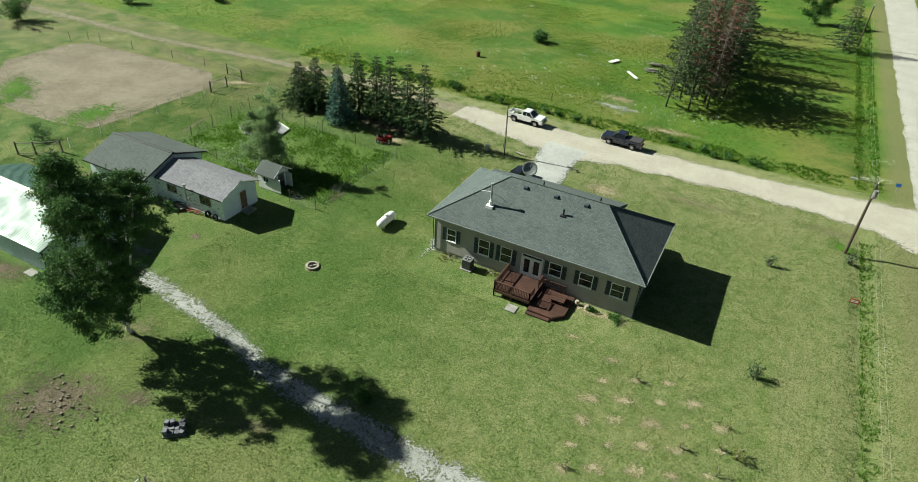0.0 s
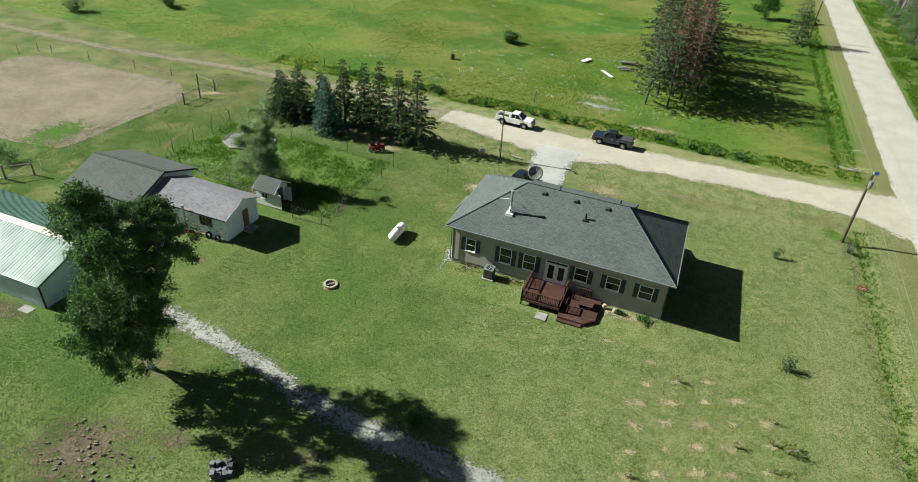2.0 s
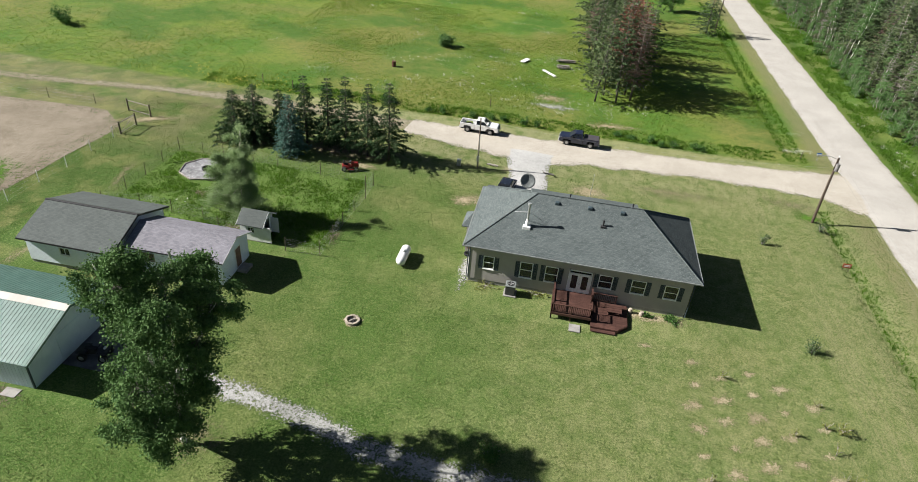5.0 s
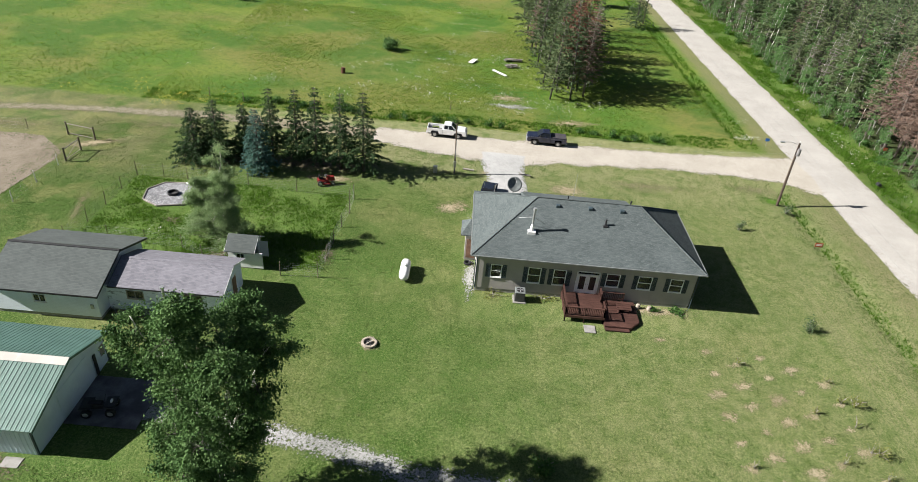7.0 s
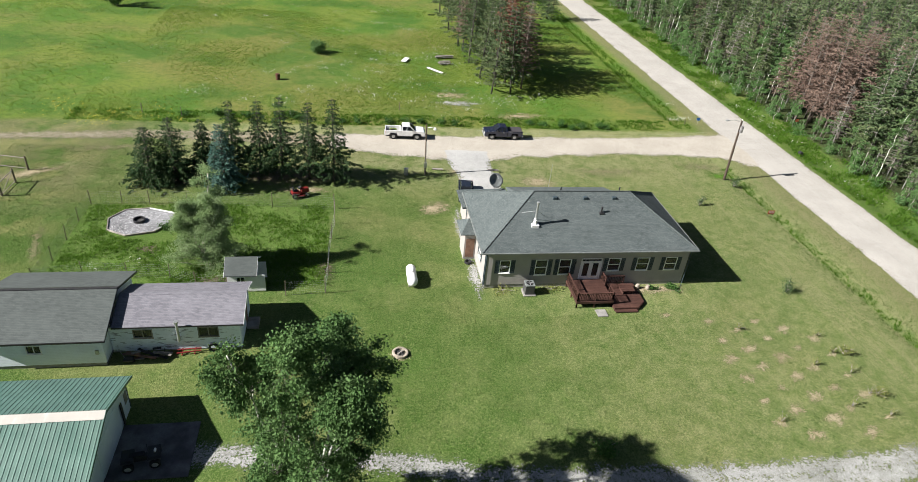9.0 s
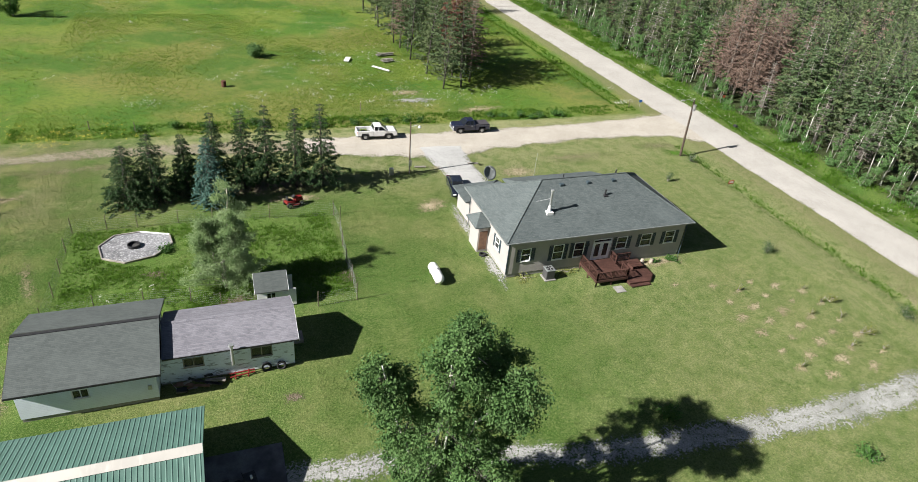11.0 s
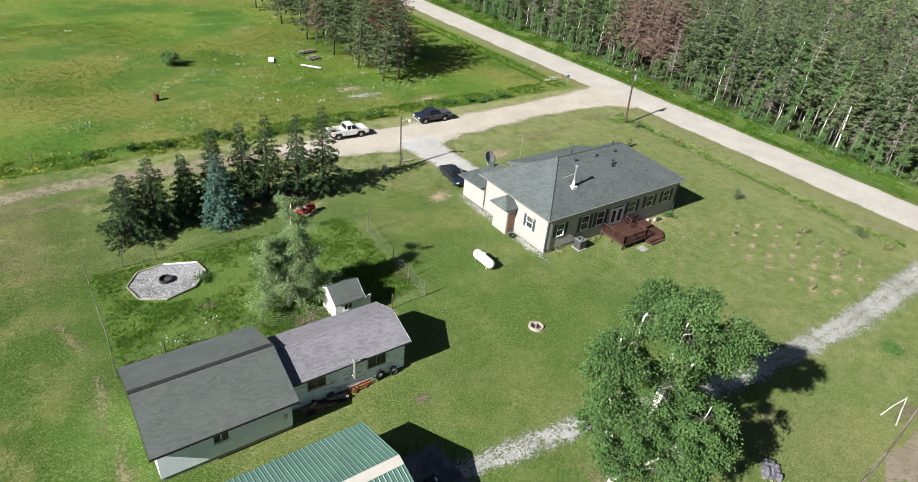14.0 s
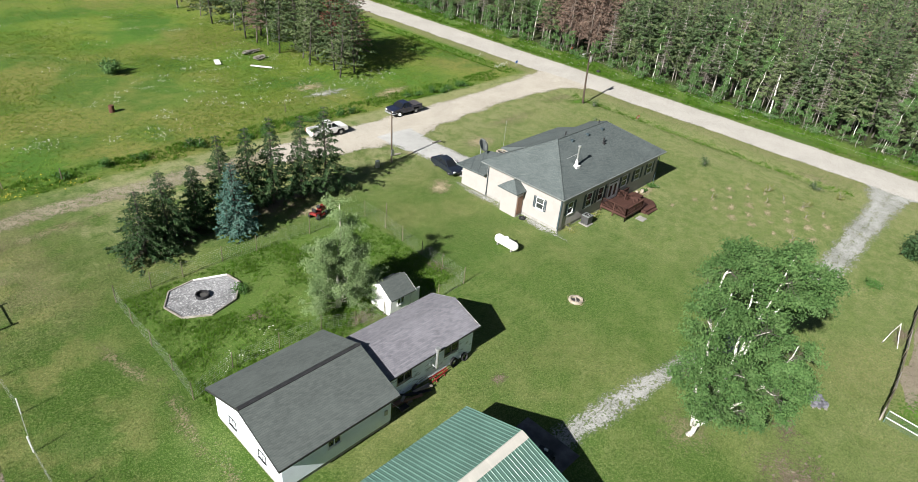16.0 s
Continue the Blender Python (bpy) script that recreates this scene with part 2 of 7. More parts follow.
def wood(name, a, b, scale=1.0, rough=0.7):
    k = Nodes(name, rough)
    g = k.noise(2.2 * scale, 5, k.scaled((1.0, 8.0, 8.0)))
    col = k.mix(k.ramp(g, 0.3, 0.7), a, b)
    col = k.mix(k.ramp(k.noise(0.9, 3), 0.45, 0.7, 0, 0.5), col, tuple(min(1, v * 1.6) for v in b))
    col = k.mix(k.math("MULTIPLY", k.object_random(), 0.45), col, tuple(v * 0.55 for v in a))
    return k.done(col, g, 0.3)


def ribbed_paint(name, c, rough=0.32):
    k = Nodes(name, rough, 0.0, 0.5)
    col = k.mix(k.ramp(k.noise(0.35, 4), 0.35, 0.7), c, tuple(v * 1.18 for v in c))
    col = k.mix(k.ramp(k.noise(2.5, 4, k.scaled((1.0, 0.25, 0.25))), 0.52, 0.75, 0, 0.4), col, tuple(min(1, v * 1.5 + 0.02) for v in c))
    return k.done(col, k.noise(6), 0.06, 0.01, k.ramp(k.noise(0.8), 0.3, 0.7, rough * 0.8, rough * 1.3))


def glass_pane():
    k = Nodes("window_glass", 0.03, 0, 0.5)
    k.b.inputs["Transmission Weight"].default_value = 0.85
    k.b.inputs["IOR"].default_value = 1.45
    return k.done((0.16, 0.18, 0.18))


M_GRASS = grass_ground()
M_ROAD = loose("road_gravel", (0.365, 0.345, 0.312), (0.425, 0.403, 0.367), (0.50, 0.48, 0.445), 1.0, 0.75, 0.3)
M_DRIVE = loose("drive_sand", (0.360, 0.328, 0.275), (0.435, 0.400, 0.342), (0.52, 0.485, 0.425), 1.0, 0.45, 0.35)
M_SPUR = loose("pale_gravel", (0.33, 0.33, 0.315), (0.42, 0.415, 0.40), (0.54, 0.53, 0.51), 1.0, 0.5)
M_TRACK = loose("track_gravel", (0.22, 0.225, 0.20), (0.36, 0.36, 0.34), (0.54, 0.535, 0.51), 1.2, 0.14)
M_FARM = loose("farm_track", (0.225, 0.20, 0.135), (0.285, 0.258, 0.185), (0.36, 0.335, 0.255), 1.7, -0.2, 0.3)
M_SOIL = loose("garden_soil", (0.170, 0.142, 0.104), (0.250, 0.215, 0.165), (0.33, 0.295, 0.235), 0.8, 0.95, 0.8)
M_DIRT = loose("bare_dirt", (0.10, 0.078, 0.055), (0.19, 0.155, 0.11), (0.36, 0.31, 0.24), 1.4, 0.05, 0.9)
M_STRAW = loose("dead_grass", (0.25, 0.21, 0.125), (0.38, 0.325, 0.21), (0.52, 0.46, 0.32), 2.2, 0.12)
M_WORN = loose("worn_grass", (0.165, 0.155, 0.080), (0.22, 0.205, 0.115), (0.29, 0.27, 0.165), 1.6, -0.15)
M_WEEDS = loose("lush_grass", (0.055, 0.125, 0.015), (0.09, 0.175, 0.025), (0.15, 0.22, 0.05), 1.0, 0.2)
M_CHIPS = loose("pale_stone_chips", (0.15, 0.15, 0.155), (0.28, 0.28, 0.29), (0.55, 0.55, 0.55), 0.5, 3.0, 0.9)
M_ROOF = shingle("green_grey_shingle", (0.056, 0.069, 0.069), (0.092, 0.107, 0.106), 0.062, 0.9)
M_ROOF_DARK = shingle("charcoal_shingle", (0.070, 0.080, 0.077), (0.092, 0.104, 0.099), 0.05, 0.2)
M_ROOF_MAUVE = shingle("weathered_mauve_shingle", (0.135, 0.132, 0.150), (0.20, 0.195, 0.217), 0.05)
M_SIDING = siding("beige_siding", (0.365, 0.340, 0.322))
M_SHED_SIDING = siding("white_siding", (0.83, 0.89, 0.97), 0.15)
M_PEEL = siding("peeling_white_boards", (0.83, 0.89, 0.97), 0.14, (0.36, 0.39, 0.43))
M_HUT = siding("white_hut_boards", (0.80, 0.80, 0.80), 0.14)
M_BLOCK = plain("grey_foundation_block", (0.30, 0.29, 0.27), 0.9)
M_WHITE = plain("white_trim", (0.78, 0.78, 0.77), 0.45, vary=0.05)
M_SHUTTER = plain("slate_green_shutter", (0.045, 0.065, 0.075), 0.5)
M_GUTTER = plain("pale_gutter", (0.17, 0.185, 0.18), 0.4)
M_GLASS = glass_pane()
M_DARK = plain("dark_interior", (0.03, 0.03, 0.032), 0.8)
M_CURTAIN = plain("brown_blind", (0.22, 0.13, 0.09), 0.8)
M_DECK = wood("red_stained_wood", (0.050, 0.025, 0.020), (0.090, 0.044, 0.034), 1.0, 0.6)
M_GREY_WOOD = wood("weathered_grey_wood", (0.19, 0.17, 0.15), (0.34, 0.31, 0.27))
M_POST = wood("post_wood", (0.10, 0.085, 0.06), (0.2, 0.17, 0.12))
M_POLE = wood("brown_pole_wood", (0.060, 0.043, 0.032), (0.110, 0.080, 0.060))
M_METAL = plain("galvanised_metal", (0.45, 0.46, 0.46), 0.45, 0.6)
M_BLACK = plain("black_rubber", (0.02, 0.02, 0.021), 0.75)
M_BLACK_METAL = plain("black_metal", (0.03, 0.03, 0.032), 0.4)
M_GREEN_METAL = ribbed_paint("green_painted_sheet", (0.078, 0.148, 0.120), 0.48)
M_PALE_SHEET = ribbed_paint("pale_worn_sheet", (0.42, 0.40, 0.36), 0.6)
M_PALE_WALL = ribbed_paint("pale_grey_sheet", (0.60, 0.68, 0.74), 0.45)
M_TANK = plain("white_tank_paint", (0.78, 0.78, 0.76), 0.35, vary=0.06)
M_CONCRETE = plain("concrete", (0.25, 0.24, 0.225), 0.9, vary=0.3, scale=0.9)
# blotchy stains, plus the barn's shadow put into a darker base colour
M_APRON = plain("stained_shaded_concrete", (0.125, 0.12, 0.125), 0.85, vary=0.45, scale=0.7)
M_STONE = plain("ring_stone", (0.36, 0.31, 0.25), 0.9, vary=0.3)
M_ASH = plain("ash", (0.06, 0.058, 0.055), 0.95)
M_RED = plain("red_paint", (0.17, 0.014, 0.012), 0.55)
M_ORANGE = plain("faded_red_sign", (0.42, 0.10, 0.05), 0.6)
M_BARK = plain("pine_bark", (0.080, 0.074, 0.062), 0.95, vary=0.35, scale=2.5, bump=0.6)
M_GREYBARK = plain("grey_bark", (0.30, 0.275, 0.25), 0.9, vary=0.35, scale=2.5)
M_PALEBARK = plain("pale_twig_bark", (0.52, 0.49, 0.43), 0.9, vary=0.3, scale=2.5)
M_DEADBARK = plain("dead_brown_bark", (0.17, 0.14, 0.12), 0.9, vary=0.35, scale=2.5)
M_BIRCH = birch_bark()
L_BIRCH = leaf_mat("birch_leaf", (0.050, 0.110, 0.033), (0.126, 0.215, 0.068), (0.160, 0.250, 0.095), 0.55, 0.22)
L_WILLOW = leaf_mat("grey_green_leaf", (0.165, 0.255, 0.105), (0.30, 0.395, 0.185), (0.35, 0.43, 0.24), 0.6, 0.4)
L_SPRUCE = leaf_mat("spruce_needle", (0.034, 0.075, 0.030), (0.070, 0.122, 0.046), (0.10, 0.140, 0.060), 0.6, 0.25)
L_BLUE = leaf_mat("blue_spruce_needle", (0.058, 0.138, 0.110), (0.108, 0.202, 0.165), (0.165, 0.26, 0.218), 0.6, 0.2)
L_PINE = leaf_mat("pine_needle", (0.070, 0.110, 0.044), (0.180, 0.222, 0.102), (0.225, 0.250, 0.135), 0.6, 0.22)
L_PINE_DARK = leaf_mat("dark_pine_needle", (0.050, 0.092, 0.038), (0.125, 0.175, 0.080), (0.165, 0.200, 0.105), 0.6, 0.22)
L_RUST = leaf_mat("rusty_needle", (0.15, 0.070, 0.046), (0.25, 0.125, 0.085), (0.28, 0.16, 0.12), 0.8, 0.2)
L_DEAD = leaf_mat("dead_brown_needle", (0.160, 0.110, 0.086), (0.265, 0.188, 0.148), (0.30, 0.225, 0.185), 0.8, 0.15)
L_GREYTWIG = leaf_mat("bare_grey_twig", (0.132, 0.110, 0.094), (0.220, 0.193, 0.171), (0.242, 0.220, 0.198), 0.9, 0.05)
L_ASPEN = leaf_mat("aspen_leaf", (0.077, 0.161, 0.049), (0.140, 0.238, 0.084), (0.168, 0.266, 0.112))
L_SHRUB = leaf_mat("shrub_leaf", (0.045, 0.112, 0.027), (0.098, 0.195, 0.045), (0.120, 0.225, 0.060))
L_GRASS = leaf_mat("tall_grass", (0.130, 0.225, 0.028), (0.225, 0.290, 0.055), (0.22, 0.26, 0.055), 0.7, 0.55)
L_LAWN = leaf_mat("lawn_blade", (0.092, 0.150, 0.034), (0.150, 0.195, 0.060), (0.20, 0.22, 0.09), 0.7, 0.35)
L_GRASS_DARK = leaf_mat("rank_grass", (0.070, 0.165, 0.014), (0.125, 0.225, 0.028), (0.15, 0.24, 0.04), 0.7, 0.5)
L_YELLOW = leaf_mat("young_yellow_leaf", (0.156, 0.180, 0.048), (0.264, 0.276, 0.084), (0.240, 0.240, 0.096))
M_FLOWER = plain("white_flower_heads", (0.46, 0.48, 0.40), 0.8)
M_YFLOWER = plain("yellow_flower_heads", (0.50, 0.42, 0.05), 0.8)


# ---- mesh helpers ----
def box(bm, lo, hi, bevel=0.0, turn=None):
    x0, y0, z0 = lo
    x1, y1, z1 = hi
    vs = [bm.verts.new(p) for p in ((x0, y0, z0), (x1, y0, z0), (x1, y1, z0), (x0, y1, z0), (x0, y0, z1), (x1, y0, z1), (x1, y1, z1), (x0, y1, z1))]
    fs = [bm.faces.new([vs[i] for i in f]) for f in ((3, 2, 1, 0), (4, 5, 6, 7), (0, 1, 5, 4), (1, 2, 6, 5), (2, 3, 7, 6), (3, 0, 4, 7))]
    if turn is not None:
        bmesh.ops.transform(bm, matrix=turn, verts=vs)
    if bevel:
        bmesh.ops.bevel(bm, geom=list({e for f in fs for e in f.edges}), offset=bevel, segments=2, affect="EDGES", profile=0.5)
    return bm


def tube(bm, pts, radii, n=8, cap=True):
    """A round bar along points, with a radius at each."""
    rings = []
    pts = [Vector(p) for p in pts]
    for i, (p, r) in enumerate(zip(pts, radii)):
        d = (pts[min(i + 1, len(pts) - 1)] - pts[max(i - 1, 0)]).normalized()
        u = d.orthogonal().normalized() if abs(d.z) < 0.9 else (Vector((1, 0, 0)) - d * d.x).normalized()
        w = d.cross(u)
        rings.append([bm.verts.new(p + r * (math.cos(6.2832 * k / n) * u + math.sin(6.2832 * k / n) * w)) for k in range(n)])
    for a, b in zip(rings, rings[1:]):
        for k in range(n):
            bm.faces.new((a[k], a[(k + 1) % n], b[(k + 1) % n], b[k]))
    if cap:
        bm.faces.new(rings[0][::-1])
        bm.faces.new(rings[-1])
    return bm


def solid(bm, verts, faces):
    vs = [bm.verts.new(v) for v in verts]
    for f in faces:
        bm.faces.new([vs[i] for i in f])
    return bm


def prism(bm, outline, lo, hi, axis=1, bevel=0.0):
    """An outline of (a, b) pairs pulled out along an axis from lo to hi; axis 1: the pairs are x, z; axis 0: y, z; axis 2: x, y."""
    def at(a, b, c):
        return ((c, a, b), (a, c, b), (a, b, c))[axis]
    p = [bm.verts.new(at(a, b, lo)) for a, b in outline]
    q = [bm.verts.new(at(a, b, hi)) for a, b in outline]
    n = len(p)
    fs = [bm.faces.new(p), bm.faces.new(q[::-1])] + [bm.faces.new((p[i], q[i], q[(i + 1) % n], p[(i + 1) % n])) for i in range(n)]
    if bevel:
        bmesh.ops.bevel(bm, geom=list({e for f in fs for e in f.edges}), offset=bevel, segments=2, affect="EDGES", profile=0.5)
    return bm


def B():
    return bmesh.new()


def finish(bm, name, smooth=False):
    bmesh.ops.recalc_face_normals(bm, faces=bm.faces)
    me = bpy.data.meshes.new(name)
    bm.to_mesh(me)
    bm.free()
    if smooth:
        me.shade_smooth()
    return me


def thing(name, at, label, category, group="", kind=""):
    ob = new(name)
    ob.location = at
    ob.empty_display_size = 0.3
    return tagged(ob, label, category, group, kind)


def root_of(ob):
    while ob.parent:
        ob = ob.parent
    return ob


def part(name, bm, material, parent, label="", smooth=False):
    """Links a bmesh, given in the world, as one mesh under a thing or a part."""
    bmesh.ops.translate(bm, vec=-root_of(parent).location, verts=bm.verts)
    ob = new(name, finish(bm, name, smooth))
    ob.data.materials.append(material)
    ob.parent = parent
    return tagged(ob, label)


def single(name, bm, material, label, category, group="", kind="", smooth=False, base=None):
    """A thing of one mesh, with its origin at its base."""
    if base is not None:
        bmesh.ops.translate(bm, vec=-Vector(base), verts=bm.verts)
    ob = new(name, finish(bm, name, smooth))
    if base is not None:
        ob.location = base
    ob.data.materials.append(material)
    return tagged(ob, label, category, group, kind)


def raw_mesh(name, verts, sides, material, smooth=False):
    """A mesh out of numpy rows: n faces of 'sides' corners each, no shared corners."""
    verts = np.asarray(verts, dtype=np.float32).reshape(-1, 3)
    n = len(verts) // sides
    me = bpy.data.meshes.new(name)
    me.vertices.add(len(verts))
    me.vertices.foreach_set("co", verts.ravel())
    me.loops.add(len(verts))
    me.loops.foreach_set("vertex_index", np.arange(len(verts), dtype=np.int32))
    me.polygons.add(n)
    me.polygons.foreach_set("loop_start", np.arange(n, dtype=np.int32) * sides)
    me.update(calc_edges=True)
    me.materials.append(material)
    if smooth:
        me.shade_smooth()
    return me


rng = np.random.default_rng(7)


def unit(v):
    return v / np.maximum(np.linalg.norm(v, axis=-1, keepdims=True), 1e-6)


def leaves(centres, length, width, lean=None, flat=0.0):
    """Diamond leaves round the centres; lean: their long axes, else any way. flat: how far they lie level."""
    n = len(centres)
    d = rng.normal(size=(n, 3)) if lean is None else lean + 0.45 * rng.normal(size=(n, 3))
    d[:, 2] *= 1 - flat
    d = unit(d)
    s = rng.normal(size=(n, 3))
    s[:, 2] *= 1 - flat
    s = unit(np.cross(d, s)) if flat < 0.5 else unit(s - d * np.sum(s * d, axis=1, keepdims=True))
    L = np.reshape(length, (-1, 1)) * rng.uniform(0.6, 1.35, (n, 1))
    W = np.reshape(width, (-1, 1)) * rng.uniform(0.6, 1.35, (n, 1))
    return np.stack([centres - d * L * 0.5, centres + s * W * 0.5, centres + d * L * 0.5, centres - s * W * 0.5], axis=1)


def lift(x, y):
    """The ground's height."""
    h = 0.05 * math.sin(0.31 * x + 1.3) * math.sin(0.27 * y) + 0.03 * math.sin(0.9 * x) * math.sin(0.77 * y + 2)
    if 28 < y < 74:
        h -= 0.30 * math.exp(-((x - 14.2) / 0.8) ** 2) * min(1, (y - 28) / 4, (74 - y) / 4)
    if y > 87:
        h -= 0.35 * math.exp(-((x - 14.4) / 1.0) ** 2) * min(1, (y - 87) / 4)
    if x < 12:
        h -= 0.30 * math.exp(-((y - 87.3) / 0.9) ** 2)
    h -= 0.35 * math.exp(-((x - 31) / 1.3) ** 2)
    return h


def strip(name, line, material, label, kind_name, level=0.05, rows=9, ragged=0.25, hump=0.0):
    """A road along points (x, y, half width), with 'edge' from 0 at its borders to 1 inside."""
    pts = []
    for (x0, y0, w0), (x1, y1, w1) in zip(line, line[1:]):
        n = max(2, int(math.hypot(x1 - x0, y1 - y0) / 0.9))
        pts += [(x0 + (x1 - x0) * i / n, y0 + (y1 - y0) * i / n, w0 + (w1 - w0) * i / n) for i in range(n)]
    pts.append(line[-1])
    bm, edges, prev = B(), [], None
    for i, (x, y, w) in enumerate(pts):
        a, b = pts[max(i - 1, 0)], pts[min(i + 1, len(pts) - 1)]
        d = Vector((b[0] - a[0], b[1] - a[1])).normalized()
        row = []
        for k in range(rows):
            u = 2 * k / (rows - 1) - 1
            wob = 1 + ragged * noise.noise((x * 0.3, y * 0.3, 5.0 + (u > 0))) * abs(u)
            px, py = x - d.y * u * w * wob, y + d.x * u * w * wob
            e = 1 - abs(u)
            row.append(bm.verts.new((px, py, max(lift(px, py), -0.05) + level * (0.5 + 0.5 * min(1, 4 * e)))))
            edges.append(min(1.0, 2.2 * e * w / 2.5) - hump * max(0.0, 1 - abs(u) / 0.3))
        if prev:
            for k in range(rows - 1):
                bm.faces.new((prev[k], prev[k + 1], row[k + 1], row[k]))
        prev = row
    me = finish(bm, name, True)
    at = me.attributes.new("edge", "FLOAT", "POINT")
    at.data.foreach_set("value", edges)
    ob = new(name, me)
    me.materials.append(material)
    return tagged(ob, label, kind_name, kind="structure")


def patch(name, x, y, rx, ry, material, label, turn=0.0, level=0.03, wobble=0.3, kind="structure", category="ground", outline=None):
    """A blot of loose stuff on the ground, an oval or an outline, thinning out at its border."""
    bm, edges = B(), []
    n, m = (36, 6)
    rings = []
    for j in range(m + 1):
        f = j / m
        ring = []
        for i in range(n):
            a = 2 * math.pi * i / n
            if outline:
                k = i / n * len(outline)
                p, q = outline[int(k) % len(outline)], outline[(int(k) + 1) % len(outline)]
                ox, oy = (p[0] + (q[0] - p[0]) * (k % 1) - x), (p[1] + (q[1] - p[1]) * (k % 1) - y)
            else:
                ox, oy = rx * math.cos(a), ry * math.sin(a)
                c, s = math.cos(radians(turn)), math.sin(radians(turn))
                ox, oy = ox * c - oy * s, ox * s + oy * c
            w = f * (1 + wobble * noise.noise((x * 3.1 + 1.6 * math.cos(a), y * 3.1 + 1.6 * math.sin(a), 2.0)))
            px, py = x + ox * w, y + oy * w
            ring.append(bm.verts.new((px, py, lift(px, py) + level)))
            edges.append(1 - f)
        rings.append(ring)
    for a, b in zip(rings, rings[1:]):
        for i in range(n):
            bm.faces.new((a[i], a[(i + 1) % n], b[(i + 1) % n], b[i]))
    me = finish(bm, name, True)
    me.attributes.new("edge", "FLOAT", "POINT").data.foreach_set("value", edges)
    ob = new(name, me)
    me.materials.append(material)
    return tagged(ob, label, category, kind=kind)


# ---- ground and ways ----
def ground():
    xs = np.concatenate([[-900, -500, -300, -220, -180], np.arange(-150, 100, 1.25), [100, 130, 180, 300, 600, 1000]])
    ys = np.concatenate([[-600, -300, -120, -60], np.arange(-20, 200, 1.25), [200, 230, 280, 400, 700, 1200]])
    vs = [(x, y, lift(x, y)) for y in ys for x in xs]
    n = len(xs)
    fs = [(j * n + i, j * n + i + 1, (j + 1) * n + i + 1, (j + 1) * n + i) for j in range(len(ys) - 1) for i in range(n - 1)]
    me = bpy.data.meshes.new("ground")
    me.from_pydata(vs, [], fs)
    me.shade_smooth()
    me.materials.append(M_GRASS)
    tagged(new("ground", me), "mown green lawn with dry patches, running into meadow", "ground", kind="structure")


ground()
strip("road", [(23.5, -150, 3.9), (23.5, 300, 3.9), (23.5, 900, 3.9)], M_ROAD, "wide pale gravel road, straight and dusty", "road", 0.10, 11, 0.08)
strip("driveway", [(24, 80.2, 5.0), (20.5, 79.6, 6.6), (17, 80, 4.6), (12, 80.3, 3.6), (0, 80.0, 3.0), (-12, 79.3, 3.3), (-22, 78.6, 4.2), (-30, 79.2, 3.6), (-40, 80.3, 2.6)], M_DRIVE, "sandy tan driveway joining the road", "driveway", 0.085, 11, 0.2)
strip("farm_track", [(-36, 80.3, 2.6), (-50, 81.0, 2.6), (-64, 81.6, 2.0), (-80, 80.2, 1.7), (-100, 77.5, 1.7), (-132, 77.0, 1.9), (-200, 77.0, 1.9)], M_FARM, "worn grassy farm track with bare wheel marks", "track", 0.07, 9, 0.3)
strip("parking_spur", [(-22.0, 77.5, 3.6), (-22.2, 74.5, 3.0), (-21.9, 71, 2.5), (-21.6, 66, 2.4), (-21.8, 61, 2.6)], M_SPUR, "pale grey gravel parking spur beside the house", "driveway", 0.10, 9, 0.15)
strip("gravel_track", [(-52, 29.4, 1.6), (-46.5, 28.9, 1.2), (-38.8, 27.9, 1.2), (-33.8, 27.1, 1.2), (-29, 25.6, 1.2), (-21.8, 24.7, 1.4), (-13.5, 24.1, 1.5), (-5.5, 23.9, 1.7), (3, 24.1, 1.8), (12, 24.2, 1.9), (19, 24.6, 3.2), (22, 24.6, 5.0)], M_TRACK, "grey gravel track with two wheel bands crossing the lawn", "track", 0.055, 15, 0.3, 0.30)
strip("side_road", [(26, 226, 2.6), (40, 224, 2.4), (110, 222, 2.4)], M_ROAD, "pale gravel side road between the woods", "road", 0.08, 7, 0.1)
patch("garden_bed", -92, 60, 0, 0, M_SOIL, "bare tilled brown garden soil", level=0.03, wobble=0.03, outline=[(-109.5, 56.0), (-108.6, 69.0), (-94, 70.4), (-80.5, 71.0), (-75.2, 66.4), (-76.0, 56), (-76.5, 47), (-83, 45.5), (-92, 45.0), (-102, 49.5)])


# ---- buildings ----
def wall_x(bm, x0, x1, y0, y1, z0, z1, holes=()):
    """A wall along x with openings (x0, x1, z0, z1) cut through it."""
    cuts = sorted({x0, x1, *[h[0] for h in holes], *[h[1] for h in holes]})
    for a, b in zip(cuts, cuts[1:]):
        z = z0
        for h in sorted((h for h in holes if h[0] <= a and h[1] >= b), key=lambda h: h[2]):
            box(bm, (a, y0, z), (b, y1, h[2]))
            z = h[3]
        box(bm, (a, y0, z), (b, y1, z1))
    return bm


